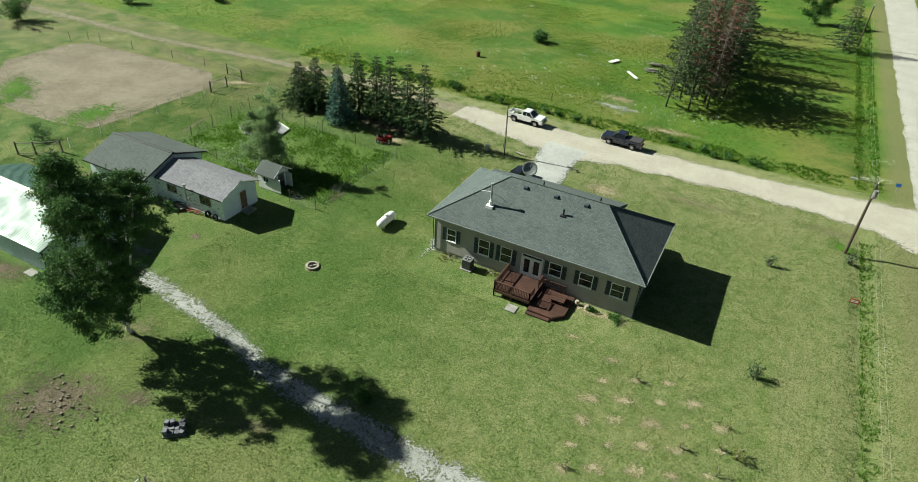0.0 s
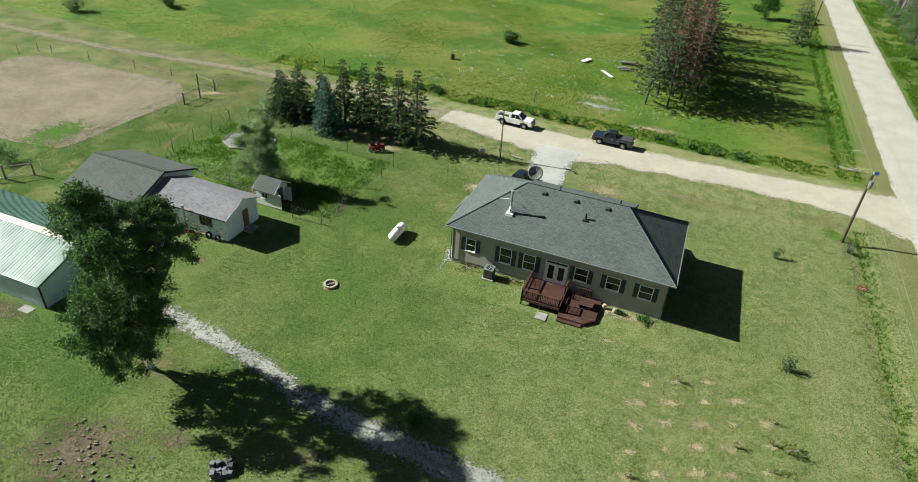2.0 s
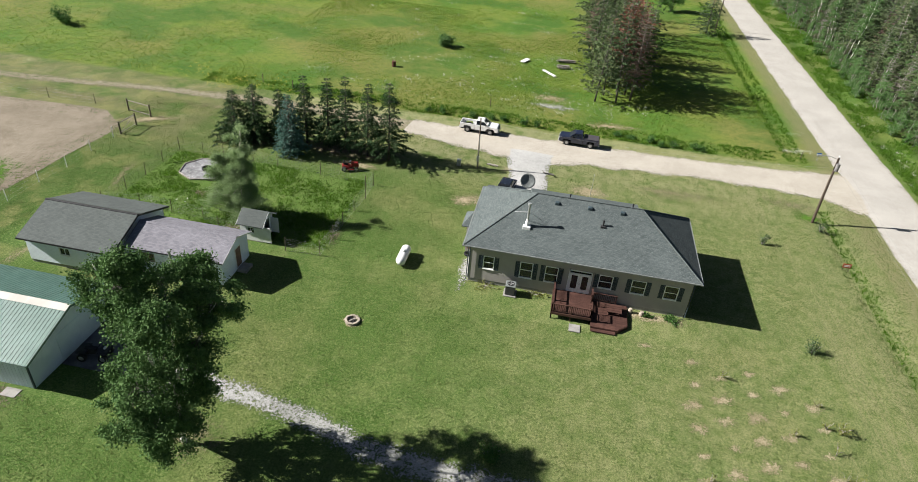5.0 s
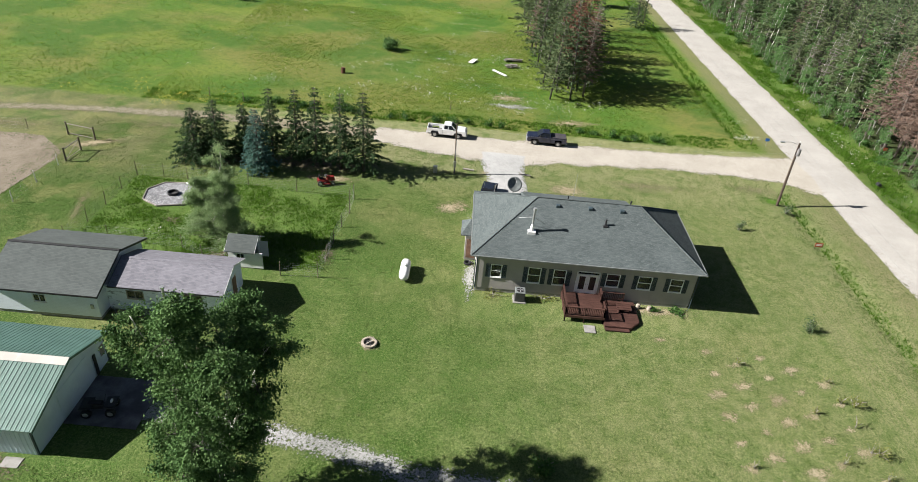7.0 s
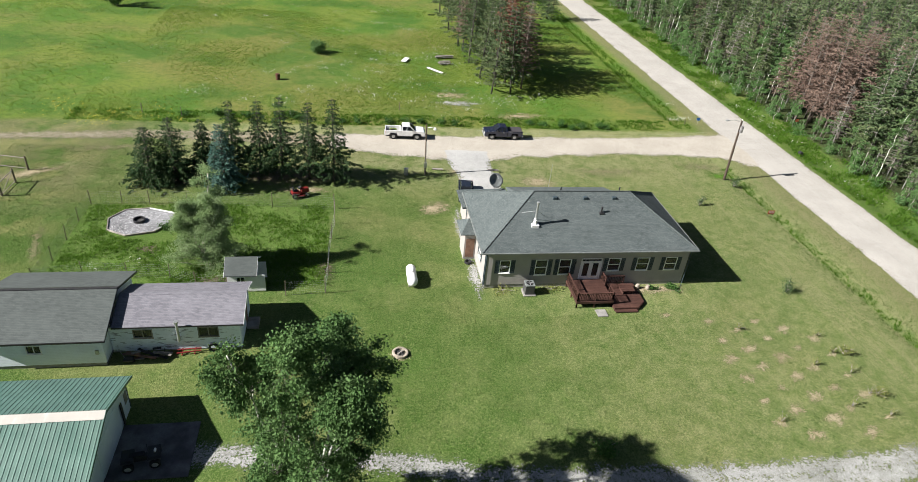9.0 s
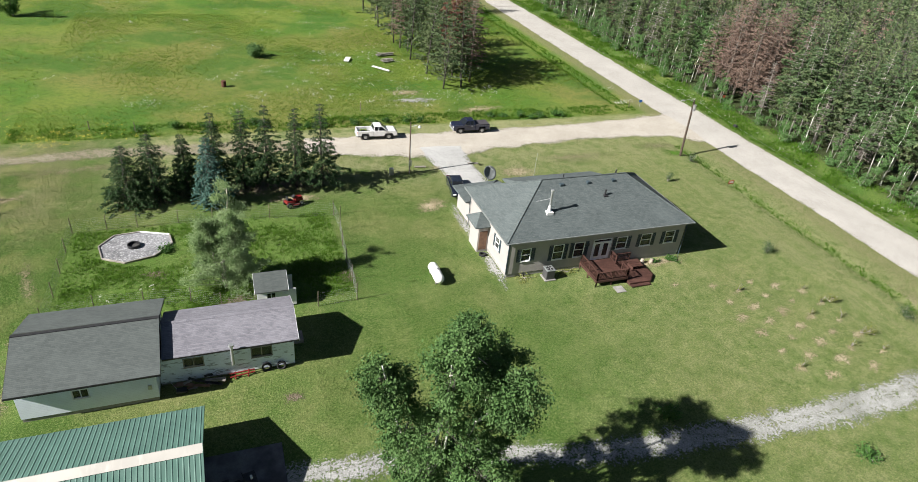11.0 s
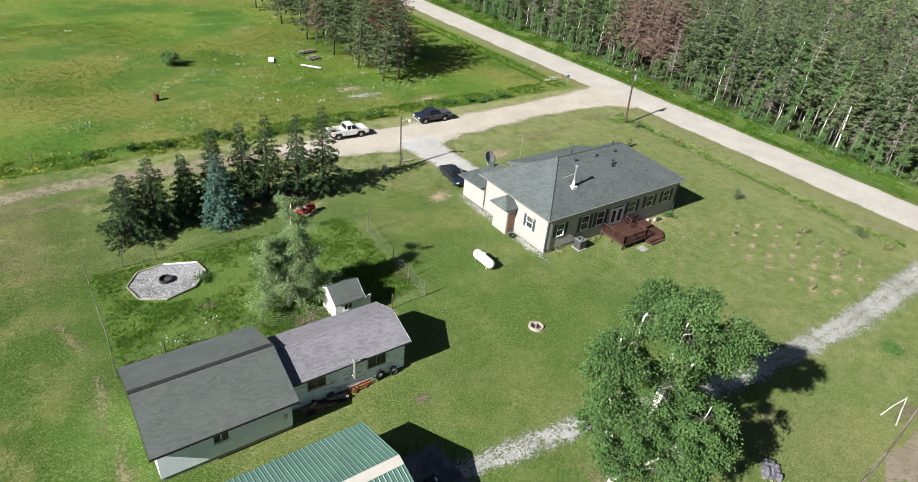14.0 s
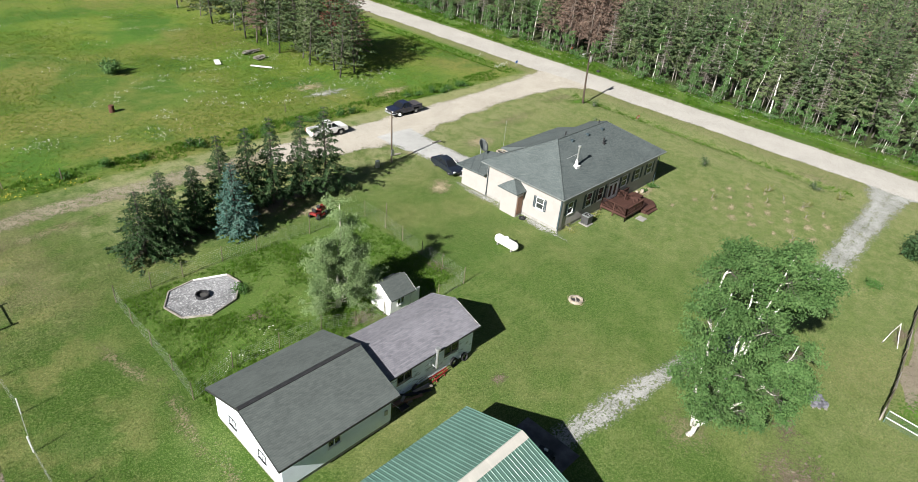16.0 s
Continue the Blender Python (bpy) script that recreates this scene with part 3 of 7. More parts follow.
def wall_y(bm, y0, y1, x0, x1, z0, z1, holes=()):
    """A wall along y with openings (y0, y1, z0, z1)."""
    cuts = sorted({y0, y1, *[h[0] for h in holes], *[h[1] for h in holes]})
    for a, b in zip(cuts, cuts[1:]):
        z = z0
        for h in sorted((h for h in holes if h[0] <= a and h[1] >= b), key=lambda h: h[2]):
            box(bm, (x0, a, z), (x1, b, h[2]))
            z = h[3]
        box(bm, (x0, a, z), (x1, b, z1))
    return bm


def window(owner, face, out, a0, a1, z0, z1, shutters=0.0, slider=False, frame_mat=None, name="window", blind=None):
    """A window set in a wall. face: 'x' for a wall along x at y = out's plane, 'y' for one along y; out: (plane, outward sign)."""
    plane, sg = out
    frame_mat = frame_mat or M_WHITE

    def bx(bm, u0, u1, w0, w1, d0, d1, bevel=0.0):
        lo_d, hi_d = sorted((plane + sg * d0, plane + sg * d1))
        if face == "x":
            return box(bm, (u0, lo_d, w0), (u1, hi_d, w1), bevel)
        return box(bm, (lo_d, u0, w0), (hi_d, u1, w1), bevel)

    f, t = B(), 0.07
    for u0, u1, w0, w1 in ((a0, a1, z0, z0 + t), (a0, a1, z1 - t, z1), (a0, a0 + t, z0 + t, z1 - t), (a1 - t, a1, z0 + t, z1 - t)):
        bx(f, u0, u1, w0, w1, -0.09, 0.035)
    win = part(name, f, frame_mat, owner)
    mid, bar = (a0 + a1) / 2, B()
    if slider:
        bx(bar, mid - 0.03, mid + 0.03, z0 + t, z1 - t, -0.07, 0.01)
    else:
        bx(bar, a0 + t, a1 - t, (z0 + z1) / 2 - 0.03, (z0 + z1) / 2 + 0.03, -0.07, 0.01)
    part("mullion", bar, frame_mat, win)
    for k in range(2):
        g = B()
        if slider:
            bx(g, (a0 + t, mid + 0.03)[k], (mid - 0.03, a1 - t)[k], z0 + t, z1 - t, -0.055 + 0.02 * k, -0.045 + 0.02 * k)
        else:
            zm = (z0 + z1) / 2
            bx(g, a0 + t, a1 - t, (z0 + t, zm + 0.03)[k], (zm - 0.03, z1 - t)[k], -0.055 + 0.02 * k, -0.045 + 0.02 * k)
        part("pane", g, M_GLASS, win).visible_shadow = False
    s = B()
    bx(s, a0 - 0.03, a1 + 0.03, z0 - 0.05, z0 - 0.002, -0.02, 0.07, 0.01)
    part("sill", s, frame_mat, win)
    if blind:
        bl = B()
        bx(bl, a0 + t, a1 - t, z0 + t + (z1 - z0) * blind, z1 - t, -0.16, -0.14)
        part("blind", bl, M_PALE_SHEET, win)
    if shutters:
        for u0, u1 in ((a0 - shutters - 0.02, a0 - 0.02), (a1 + 0.02, a1 + shutters + 0.02)):
            sh = B()
            t2 = 0.05
            for q in ((u0, u0 + t2, z0, z1), (u1 - t2, u1, z0, z1), (u0 + t2, u1 - t2, z0, z0 + t2), (u0 + t2, u1 - t2, z1 - t2, z1), (u0 + t2, u1 - t2, (z0 + z1) / 2 - 0.03, (z0 + z1) / 2 + 0.03)):
                bx(sh, *q, 0.0, 0.045)
            z = z0 + t2
            while z < z1 - t2 - 0.04:
                bx(sh, u0 + t2, u1 - t2, z, z + 0.035, 0.004, 0.03)
                z += 0.06
            part("shutter", sh, M_SHUTTER, owner)
    return win


def hip(bm, x0, x1, y0, y1, ze, zr, rx0, rx1, ry, thick=0.16):
    """A hipped roof: eaves at ze, a ridge from rx0 to rx1 at ry, zr."""
    v = [(x0, y0, ze), (x1, y0, ze), (x1, y1, ze), (x0, y1, ze), (rx0, ry, zr), (rx1, ry, zr)]
    v += [(a, b, c - thick) for a, b, c in v[:4]]
    return solid(bm, v, [(0, 1, 5, 4), (1, 2, 5), (2, 3, 4, 5), (3, 0, 4), (0, 6, 7, 1), (1, 7, 8, 2), (2, 8, 9, 3), (3, 9, 6, 0), (9, 8, 7, 6)])


def house():
    h = thing("house", (-15.1, 52, 0), "single-storey beige-sided house with a green-grey hipped shingle roof", "house")
    S, W, E, N, top = 46.75, -25.3, -5.05, 57.3, 4.05
    wins = [(-23.96, -22.92, 1.70, 3.15), (-20.50, -19.30, 1.42, 3.17), (-18.16, -16.96, 1.42, 3.17), (-13.25, -11.98, 1.76, 3.22), (-10.32, -9.02, 1.76, 3.24), (-7.36, -6.12, 1.76, 3.24)]
    door = (-16.0, -13.85, 0.82, 3.25)
    part("wall", wall_x(B(), W, E, S, S + 0.18, 0.38, top, wins + [door]), M_SIDING, h)
    part("wall", wall_y(B(), S + 0.18, N, W, W + 0.18, 0.38, top, [(48.95, 50.0, 1.65, 3.05)]), M_SIDING, h)
    part("wall", wall_y(B(), S + 0.18, N, E - 0.18, E, 0.38, top, [(48.6, 49.8, 1.7, 3.15), (53.5, 54.7, 1.7, 3.15)]), M_SIDING, h)
    part("wall", wall_x(B(), W + 0.18, E - 0.18, N - 0.18, N, 0.38, top), M_SIDING, h)
    part("foundation", box(B(), (W + 0.04, S + 0.04, -0.3), (E - 0.04, N - 0.04, 0.38)), M_BLOCK, h)
    for x in (W - 0.02, E - 0.08):
        part("corner_board", box(B(), (x, S - 0.02, 0.38), (x + 0.1, S + 0.10, 3.9), 0.01), M_SHUTTER if x < -20 else M_SIDING, h)
    for a0, a1, z0, z1 in wins:
        window(h, "x", (S, -1), a0, a1, z0, z1, 0.42, blind=0.5)
    window(h, "y", (W, -1), 48.95, 50.0, 1.65, 3.05, 0.32, blind=0.4)
    window(h, "y", (E, 1), 48.6, 49.8, 1.7, 3.15, 0.4)
    window(h, "y", (E, 1), 53.5, 54.7, 1.7, 3.15, 0.4)
    # a glazed double door with a light above it
    x0, x1, z0, z1 = door
    f = B()
    for q in ((x0, x0 + 0.11, z0, z1), (x1 - 0.11, x1, z0, z1), (x0, x1, z1 - 0.09, z1), (x0, x1, z0 + 2.03, z0 + 2.11), (x0, x1, z0, z0 + 0.05)):
        box(f, (q[0], S - 0.05, q[2]), (q[1], S + 0.13, q[3]))
    fr = part("door_frame", f, M_WHITE, h)
    part("pane", box(B(), (x0 + 0.11, S + 0.03, z0 + 2.11), (x1 - 0.11, S + 0.04, z1 - 0.09)), M_GLASS, fr).visible_shadow = False
    mid = (x0 + x1) / 2
    for a, b in ((x0 + 0.115, mid - 0.005), (mid + 0.005, x1 - 0.115)):
        d, s = B(), 0.2
        for q in ((a, a + s, z0 + 0.06, z0 + 2.02), (b - s, b, z0 + 0.06, z0 + 2.02), (a + s, b - s, z0 + 0.06, z0 + 0.36), (a + s, b - s, z0 + 1.84, z0 + 2.02)):
            box(d, (q[0], S + 0.0, q[2]), (q[1], S + 0.05, q[3]), 0.008)
        dr = part("door", d, M_WHITE, h, "white glazed door leaf")
        part("pane", box(B(), (a + s, S + 0.02, z0 + 0.36), (b - s, S + 0.03, z0 + 1.84)), M_GLASS, dr).visible_shadow = False
        part("blind", box(B(), (a + s, S + 0.10, z0 + 0.36), (b - s, S + 0.12, z0 + 1.84)), M_CURTAIN, dr)
        hx = mid - 0.09 if a < mid - 0.3 else mid + 0.09
        part("handle", tube(B(), [(hx, S - 0.05, z0 + 0.95), (hx, S - 0.05, z0 + 1.12)], [0.018, 0.018], 6), M_METAL, dr)
    part("wall_lamp", tube(B(), [(-16.55, S - 0.10, 2.72), (-16.55, S - 0.10, 2.95)], [0.06, 0.05], 8), M_BLACK_METAL, h)
    # roofs
    roof = part("roof", hip(B(), -25.86, -4.5, 46.22, 57.85, 4.35, 7.58, -20.0, -10.15, 52.15), M_ROOF, h)
    r = B()
    tube(r, [(-20.0, 52.15, 7.60), (-10.15, 52.15, 7.60)], [0.07, 0.07], 6)
    for a, b in (((-25.86, 46.22, 4.36), (-20.0, 52.15, 7.60)), ((-4.5, 46.22, 4.36), (-10.15, 52.15, 7.60)), ((-25.86, 57.85, 4.36), (-20, 52.15, 7.60)), ((-4.5, 57.85, 4.36), (-10.15, 52.15, 7.60))):
        tube(r, [a, b], [0.06, 0.06], 6)
    part("ridge_cap", r, M_ROOF, roof)
    g = B()
    for lo, hi in (((-25.94, 46.10, 4.22), (-4.42, 46.215, 4.34)), ((-25.98, 46.22, 4.22), (-25.865, 57.85, 4.34)), ((-4.495, 46.22, 4.22), (-4.38, 57.85, 4.34))):
        box(g, lo, hi, 0.015)
    part("gutter", g, M_GUTTER, h)
    for x, y in ((-25.42, 46.62), (-25.42, 57.1), (-4.95, 46.62)):
        part("downpipe", tube(B(), [(x, y - 0.25, 4.2), (x, y, 3.95), (x, y, 0.25), (x - 0.25, y - 0.3, 0.08)], [0.045] * 4, 6), M_SHUTTER, h)
    # lower wing to the north
    wing = B()
    solid(wing, [(-20.6, 55.5, 5.66), (-9.9, 55.5, 5.66), (-9.6, 59.3, 4.25), (-20.9, 59.3, 4.25), (-20.6, 55.5, 4.2), (-9.9, 55.5, 4.2), (-9.6, 59.3, 4.1), (-20.9, 59.3, 4.1)],
          [(0, 1, 2, 3), (1, 5, 6, 2), (3, 2, 6, 7), (0, 3, 7, 4), (4, 7, 6, 5), (0, 4, 5, 1)])
    part("porch_roof", wing, M_ROOF, h)
    part("porch_wall", box(B(), (-20.4, 57.31, -0.2), (-10.1, 58.9, 4.15)), M_SIDING, h)
    # low garage at the north-west
    part("garage_wall", box(B(), (-25.28, 57.31, -0.2), (-20.42, 61.2, 2.55)), M_SIDING, h)
    gr = B()
    solid(gr, [(-25.85, 57.32, 2.78), (-20.3, 57.32, 3.75), (-20.3, 61.75, 2.75), (-25.85, 61.75, 2.55), (-25.85, 57.32, 2.6), (-20.3, 57.32, 2.6), (-20.3, 61.75, 2.6), (-25.85, 61.75, 2.4)],
          [(0, 1, 2), (0, 2, 3), (0, 4, 5, 1), (1, 5, 6, 2), (2, 6, 7, 3), (3, 7, 4, 0), (7, 6, 5, 4)])
    part("garage_roof", gr, M_ROOF, h)
    # small entry on the west wall
    part("entry_wall", box(B(), (-26.45, 51.75, -0.2), (-25.31, 54.0, 3.0)), M_SIDING, h)
    part("entry_door", box(B(), (-26.3, 51.70, 0.25), (-25.45, 51.745, 2.4), 0.01), M_CURTAIN, h, "brown slatted door panel")
    er = B()
    solid(er, [(-26.95, 51.45, 3.05), (-25.31, 51.45, 3.05), (-25.31, 52.85, 4.1), (-26.0, 52.85, 4.1), (-25.31, 54.3, 3.05), (-26.95, 54.3, 3.05), (-26.95, 51.45, 2.95), (-25.31, 51.45, 2.95), (-25.31, 54.3, 2.95), (-26.95, 54.3, 2.95)],
          [(0, 1, 2, 3), (0, 3, 5), (3, 2, 4, 5), (0, 6, 7, 1), (5, 9, 6, 0), (4, 8, 9, 5), (6, 9, 8, 7), (1, 7, 8, 4, 2)])
    part("entry_roof", er, M_ROOF, h)

    # roof furniture
    def up(x, y):
        return 4.35 + (y - 46.22) * (7.58 - 4.35) / (52.15 - 46.22) if y < 52.15 else 7.58 - (y - 52.15) * 0.567
    for x in (-18.05, -14.95, -11.95):
        z = up(x, 51.45)
        part("roof_vent", box(B(), (x - 0.2, 51.25, z - 0.15), (x + 0.2, 51.65, z + 0.16), 0.03), M_SHUTTER, h)
    part("roof_vent", tube(B(), [(-20.7, 51.2, up(0, 51.2) - 0.5), (-20.7, 51.2, up(0, 51.2) - 0.05)], [0.16, 0.16], 10), M_GUTTER, h)
    z = up(0, 50.0)
    part("vent_pipe", tube(B(), [(-13.6, 50.0, z - 0.1), (-13.6, 50.0, z + 0.35), (-13.6, 50.0, z + 0.62)], [0.09, 0.09, 0.10], 10), M_BLACK_METAL, h)
    part("flashing", box(B(), (-13.82, 49.75, z - 0.18), (-13.38, 50.2, z + 0.03)), M_BLACK_METAL, h)
    for x, y in ((-16.9, 53.2), (-11.0, 52.6)):
        part("vent_pipe", tube(B(), [(x, y, up(x, y) - 0.1), (x, y, up(x, y) + 0.5)], [0.07, 0.07], 8), M_BLACK_METAL, h)
    cx, cy = -20.5, 48.85
    z = up(0, cy)
    part("flashing", box(B(), (cx - 0.36, cy - 0.36, z - 0.25), (cx + 0.36, cy + 0.36, z + 0.08), 0.02), M_WHITE, h)
    part("chimney_pipe", tube(B(), [(cx, cy, z), (cx, cy, z + 0.5), (cx, cy, z + 0.52), (cx, cy, z + 0.75)], [0.19, 0.17, 0.12, 0.12], 12), M_WHITE, h, "white stove pipe cone")
    part("chimney_pipe", tube(B(), [(cx, cy, z + 0.7), (cx, cy, z + 2.2), (cx, cy, z + 2.22), (cx, cy, z + 2.42)], [0.10, 0.10, 0.16, 0.16], 10), M_METAL, h, "grey flue with cap")
    part("brace", tube(B(), [(cx, cy, z + 1.5), (cx - 1.3, cy + 0.5, z + 1.0)], [0.025, 0.025], 5), M_METAL, h)
    part("brace", tube(B(), [(cx, cy, z + 1.5), (cx + 1.0, cy + 0.9, z + 0.5)], [0.02, 0.02], 5), M_METAL, h)
    return h


def gable(bm, x0, x1, y0, y1, ze, zr, ry, thick=0.13):
    """A pitched roof with its ridge along x, as a folded slab."""
    prof = [(y0, ze), (ry, zr), (y1, ze), (y1, ze - thick), (ry, zr - thick), (y0, ze - thick)]
    return prism(bm, prof, x0, x1, 0)


def gable_wall(bm, x0, x1, y0, y1, z0, ze, zr, ry):
    return prism(bm, [(y0, z0), (y1, z0), (y1, ze), (ry, zr), (y0, ze)], x0, x1, 0)


def workshop():
    w = thing("workshop", (-60.2, 42.2, 0), "white-sided workshop with a charcoal shingle gable roof", "shed")
    S, N, W, E = 38.1, 46.1, -64.55, -56.0
    part("wall", wall_x(B(), W + 0.12, E - 0.12, S, S + 0.12, 0.30, 2.72, [(-61.25, -60.2, 1.40, 2.22)]), M_SHED_SIDING, w)
    part("wall", wall_x(B(), W + 0.12, E - 0.12, N - 0.12, N, 0.30, 2.72), M_SHED_SIDING, w)
    part("gable_wall", gable_wall(B(), W, W + 0.12, S, N, 0.30, 2.70, 4.22, 42.05), M_SHED_SIDING, w)
    part("gable_wall", gable_wall(B(), E - 0.12, E, S, N, 0.30, 2.70, 4.22, 42.05), M_SHED_SIDING, w)
    part("foundation", box(B(), (W + 0.05, S + 0.05, -0.2), (E - 0.05, N - 0.05, 0.30)), M_BLOCK, w)
    window(w, "x", (S, -1), -61.25, -60.2, 1.40, 2.22, slider=True)
    for a in (43.5, 39.9):
        window(w, "y", (W, -1), a, a + 0.9, 1.0, 1.75, slider=True, frame_mat=M_BLACK_METAL)
    part("roof", gable(B(), -64.95, -55.6, 37.65, 46.55, 2.82, 4.42, 42.05), M_ROOF_DARK, w)
    # black strip along the ridge, painting the shadow line of an overlapping slope
    part("ridge_cap", prism(B(), [(41.93, 4.34), (41.93, 4.44), (42.05, 4.48), (42.3, 4.38), (42.3, 4.33)], -64.96, -55.59, 0), M_BLACK_METAL, w)
    for x in (-64.98, -55.62):
        part("fascia", prism(B(), [(37.63, 2.62), (42.05, 4.23), (46.57, 2.62), (46.57, 2.80), (42.05, 4.40), (37.63, 2.80)], x, x + 0.03, 0), M_BLACK_METAL, w)
    part("fascia", box(B(), (-64.95, 37.61, 2.66), (-55.6, 37.645, 2.82)), M_BLACK_METAL, w)
    part("meter_box", box(B(), (-56.6, 38.0, 1.2), (-56.35, 38.095, 1.6), 0.01), M_METAL, w)


def lean_shed():
    w = thing("long_shed", (-51.2, 42, 0), "old white shed with peeling boards and faded mauve shingles", "shed")
    S, N, W, E = 39.5, 44.4, -55.95, -46.35
    part("wall", wall_x(B(), W, E - 0.1, S, S + 0.1, 0.15, 2.55, [(-54.28, -52.85, 1.40, 2.27), (-49.53, -47.98, 1.35, 2.33)]), M_PEEL, w)
    part("wall", wall_x(B(), W, E - 0.1, N - 0.1, N, 0.15, 2.55), M_PEEL, w)
    part("gable_wall", gable_wall(B(), E - 0.1, E, S, N, 0.15, 2.55, 3.62, 42.05), M_SHED_SIDING, w)
    part("foundation", box(B(), (W, S + 0.05, -0.2), (E - 0.05, N - 0.05, 0.15)), M_BLOCK, w)
    window(w, "x", (S, -1), -54.28, -52.85, 1.40, 2.27, slider=True, frame_mat=M_GREY_WOOD)
    window(w, "x", (S, -1), -49.53, -47.98, 1.35, 2.33, slider=True, frame_mat=M_GREY_WOOD)
    d = part("door", box(B(), (E + 0.002, 42.0, 0.35), (E + 0.05, 42.85, 2.35), 0.01), M_CURTAIN, w, "dark brown door")
    f = B()
    for lo, hi in (((E + 0.001, 41.9, 0.3), (E + 0.04, 42.0, 2.45)), ((E + 0.001, 42.85, 0.3), (E + 0.04, 42.95, 2.45)), ((E + 0.001, 42.0, 2.35), (E + 0.04, 42.85, 2.45))):
        box(f, lo, hi)
    part("door_frame", f, M_WHITE, w)
    part("step", box(B(), (E + 0.05, 41.8, 0), (E + 1.0, 43.1, 0.28), 0.02), M_GREY_WOOD, w)
    part("roof", gable(B(), -55.58, -46.0, 39.15, 44.75, 2.78, 3.84, 42.05, 0.1), M_ROOF_MAUVE, w)
    part("ridge_cap", prism(B(), [(41.85, 3.79), (42.05, 3.875), (42.25, 3.79)], -55.57, -45.99, 0), M_ROOF_MAUVE, w)
    part("fascia", prism(B(), [(39.13, 2.62), (42.05, 3.70), (44.77, 2.62), (44.77, 2.77), (42.05, 3.83), (39.13, 2.77)], -46.0, -45.97, 0), M_WHITE, w)
    part("fascia", box(B(), (-55.57, 39.11, 2.66), (-46.0, 39.145, 2.78)), M_BLACK_METAL, w)
    fl = part("flue", tube(B(), [(-50.85, 39.4, 1.5), (-50.85, 38.95, 1.5), (-50.85, 38.95, 3.2)], [0.11, 0.11, 0.11], 10), M_METAL, w, "galvanised elbow flue")
    part("flue_cap", tube(B(), [(-50.85, 38.95, 3.2), (-50.85, 38.95, 3.25), (-50.85, 38.95, 3.4)], [0.13, 0.2, 0.19], 10), M_METAL, fl)


def barn():
    w = thing("barn", (-61, 29.3, 0), "pale metal-clad barn with a ribbed green metal roof", "barn")
    S, N, W, E, R = 24.75, 33.75, -69.0, -53.25, 29.4
    part("gable_wall", gable_wall(B(), E - 0.12, E, S, N, 0.0, 2.62, 4.12, R), M_PALE_WALL, w)
    part("gable_wall", gable_wall(B(), W, W + 0.12, S, N, 0.0, 2.62, 4.12, R), M_PALE_WALL, w)
    part("wall", box(B(), (W + 0.12, S, 0), (E - 0.12, S + 0.1, 2.6)), M_PALE_WALL, w)
    part("wall", box(B(), (W + 0.12, N - 0.1, 0), (E - 0.12, N, 2.6)), M_PALE_WALL, w)
    rb = B()
    x = W + 0.2
    while x < E - 0.1:
        box(rb, (x, S - 0.025, 0.02), (x + 0.06, S - 0.001, 2.6))
        x += 0.3
    part("wall_ribs", rb, M_PALE_WALL, w)
    part("corner_trim", box(B(), (E - 0.08, S - 0.035, 0), (E + 0.03, S + 0.08, 2.62)), M_SHUTTER, w)
    part("corner_trim", box(B(), (E - 0.08, N - 0.08, 0), (E + 0.03, N + 0.03, 2.62)), M_SHUTTER, w)
    dw = part("door", box(B(), (E + 0.001, 27.7, 0.05), (E + 0.05, 31.4, 2.55), 0.01), M_PALE_WALL, w, "wide pale overhead door")
    part("door", box(B(), (E + 0.051, 32.0, 0.05), (E + 0.10, 32.3, 1.95)), M_BLACK_METAL, w, "dark narrow door gap")
    part("window", box(B(), (E + 0.001, 33.0, 1.0), (E + 0.04, 33.5, 1.9)), M_GREY_WOOD, w)
    # roof sheets, each with its ribs
    ys, yn, ze, zr = S - 0.35, N + 0.35, 2.64, 4.25
    x, wide = W - 0.3, 0.914

    def sheet(x, side):
        bm = B()
        y0 = ys if side < 0 else yn

        def at(a, f, up):
            return (a, y0 + (R - y0) * f, ze + (zr - ze) * f + up)
        prof = [(0, 0)]
        for k in range(3):
            c = 0.152 + 0.305 * k
            prof += [(c - 0.05, 0), (c - 0.022, 0.024), (c + 0.022, 0.024), (c + 0.05, 0)]
        prof.append((wide - 0.002, 0))
        a = [bm.verts.new(at(x + u, 0, h)) for u, h in prof]
        b = [bm.verts.new(at(x + u, 1, h)) for u, h in prof]
        for i in range(len(prof) - 1):
            bm.faces.new((a[i], a[i + 1], b[i + 1], b[i]))
        c = [bm.verts.new(at(x + u, f, -0.06)) for u, f in ((0, 0), (wide - 0.002, 0), (wide - 0.002, 1), (0, 1))]
        bm.faces.new(c[::-1])
        bm.faces.new((a[0], c[0], c[1], *a[::-1][:-1]))
        return bm
    while x < E + 0.35 - wide + 0.3:
        for side in (-1, 1):
            part("roof_sheet", sheet(x, side), M_GREEN_METAL, w)
        x += wide
    end = x
    sl = (zr - ze) / (R - ys)
    cap = prism(B(), [(R - 0.55, zr - 0.55 * sl + 0.05), (R + 0.02, zr + 0.06), (R + 0.10, zr + 0.02), (R + 0.10, zr + 0.0), (R, zr + 0.0), (R - 0.55, zr - 0.55 * sl + 0.035)], W - 0.3, end + 0.02, 0)
    part("ridge_strip", cap, M_PALE_SHEET, w, "pale weathered ridge strip")
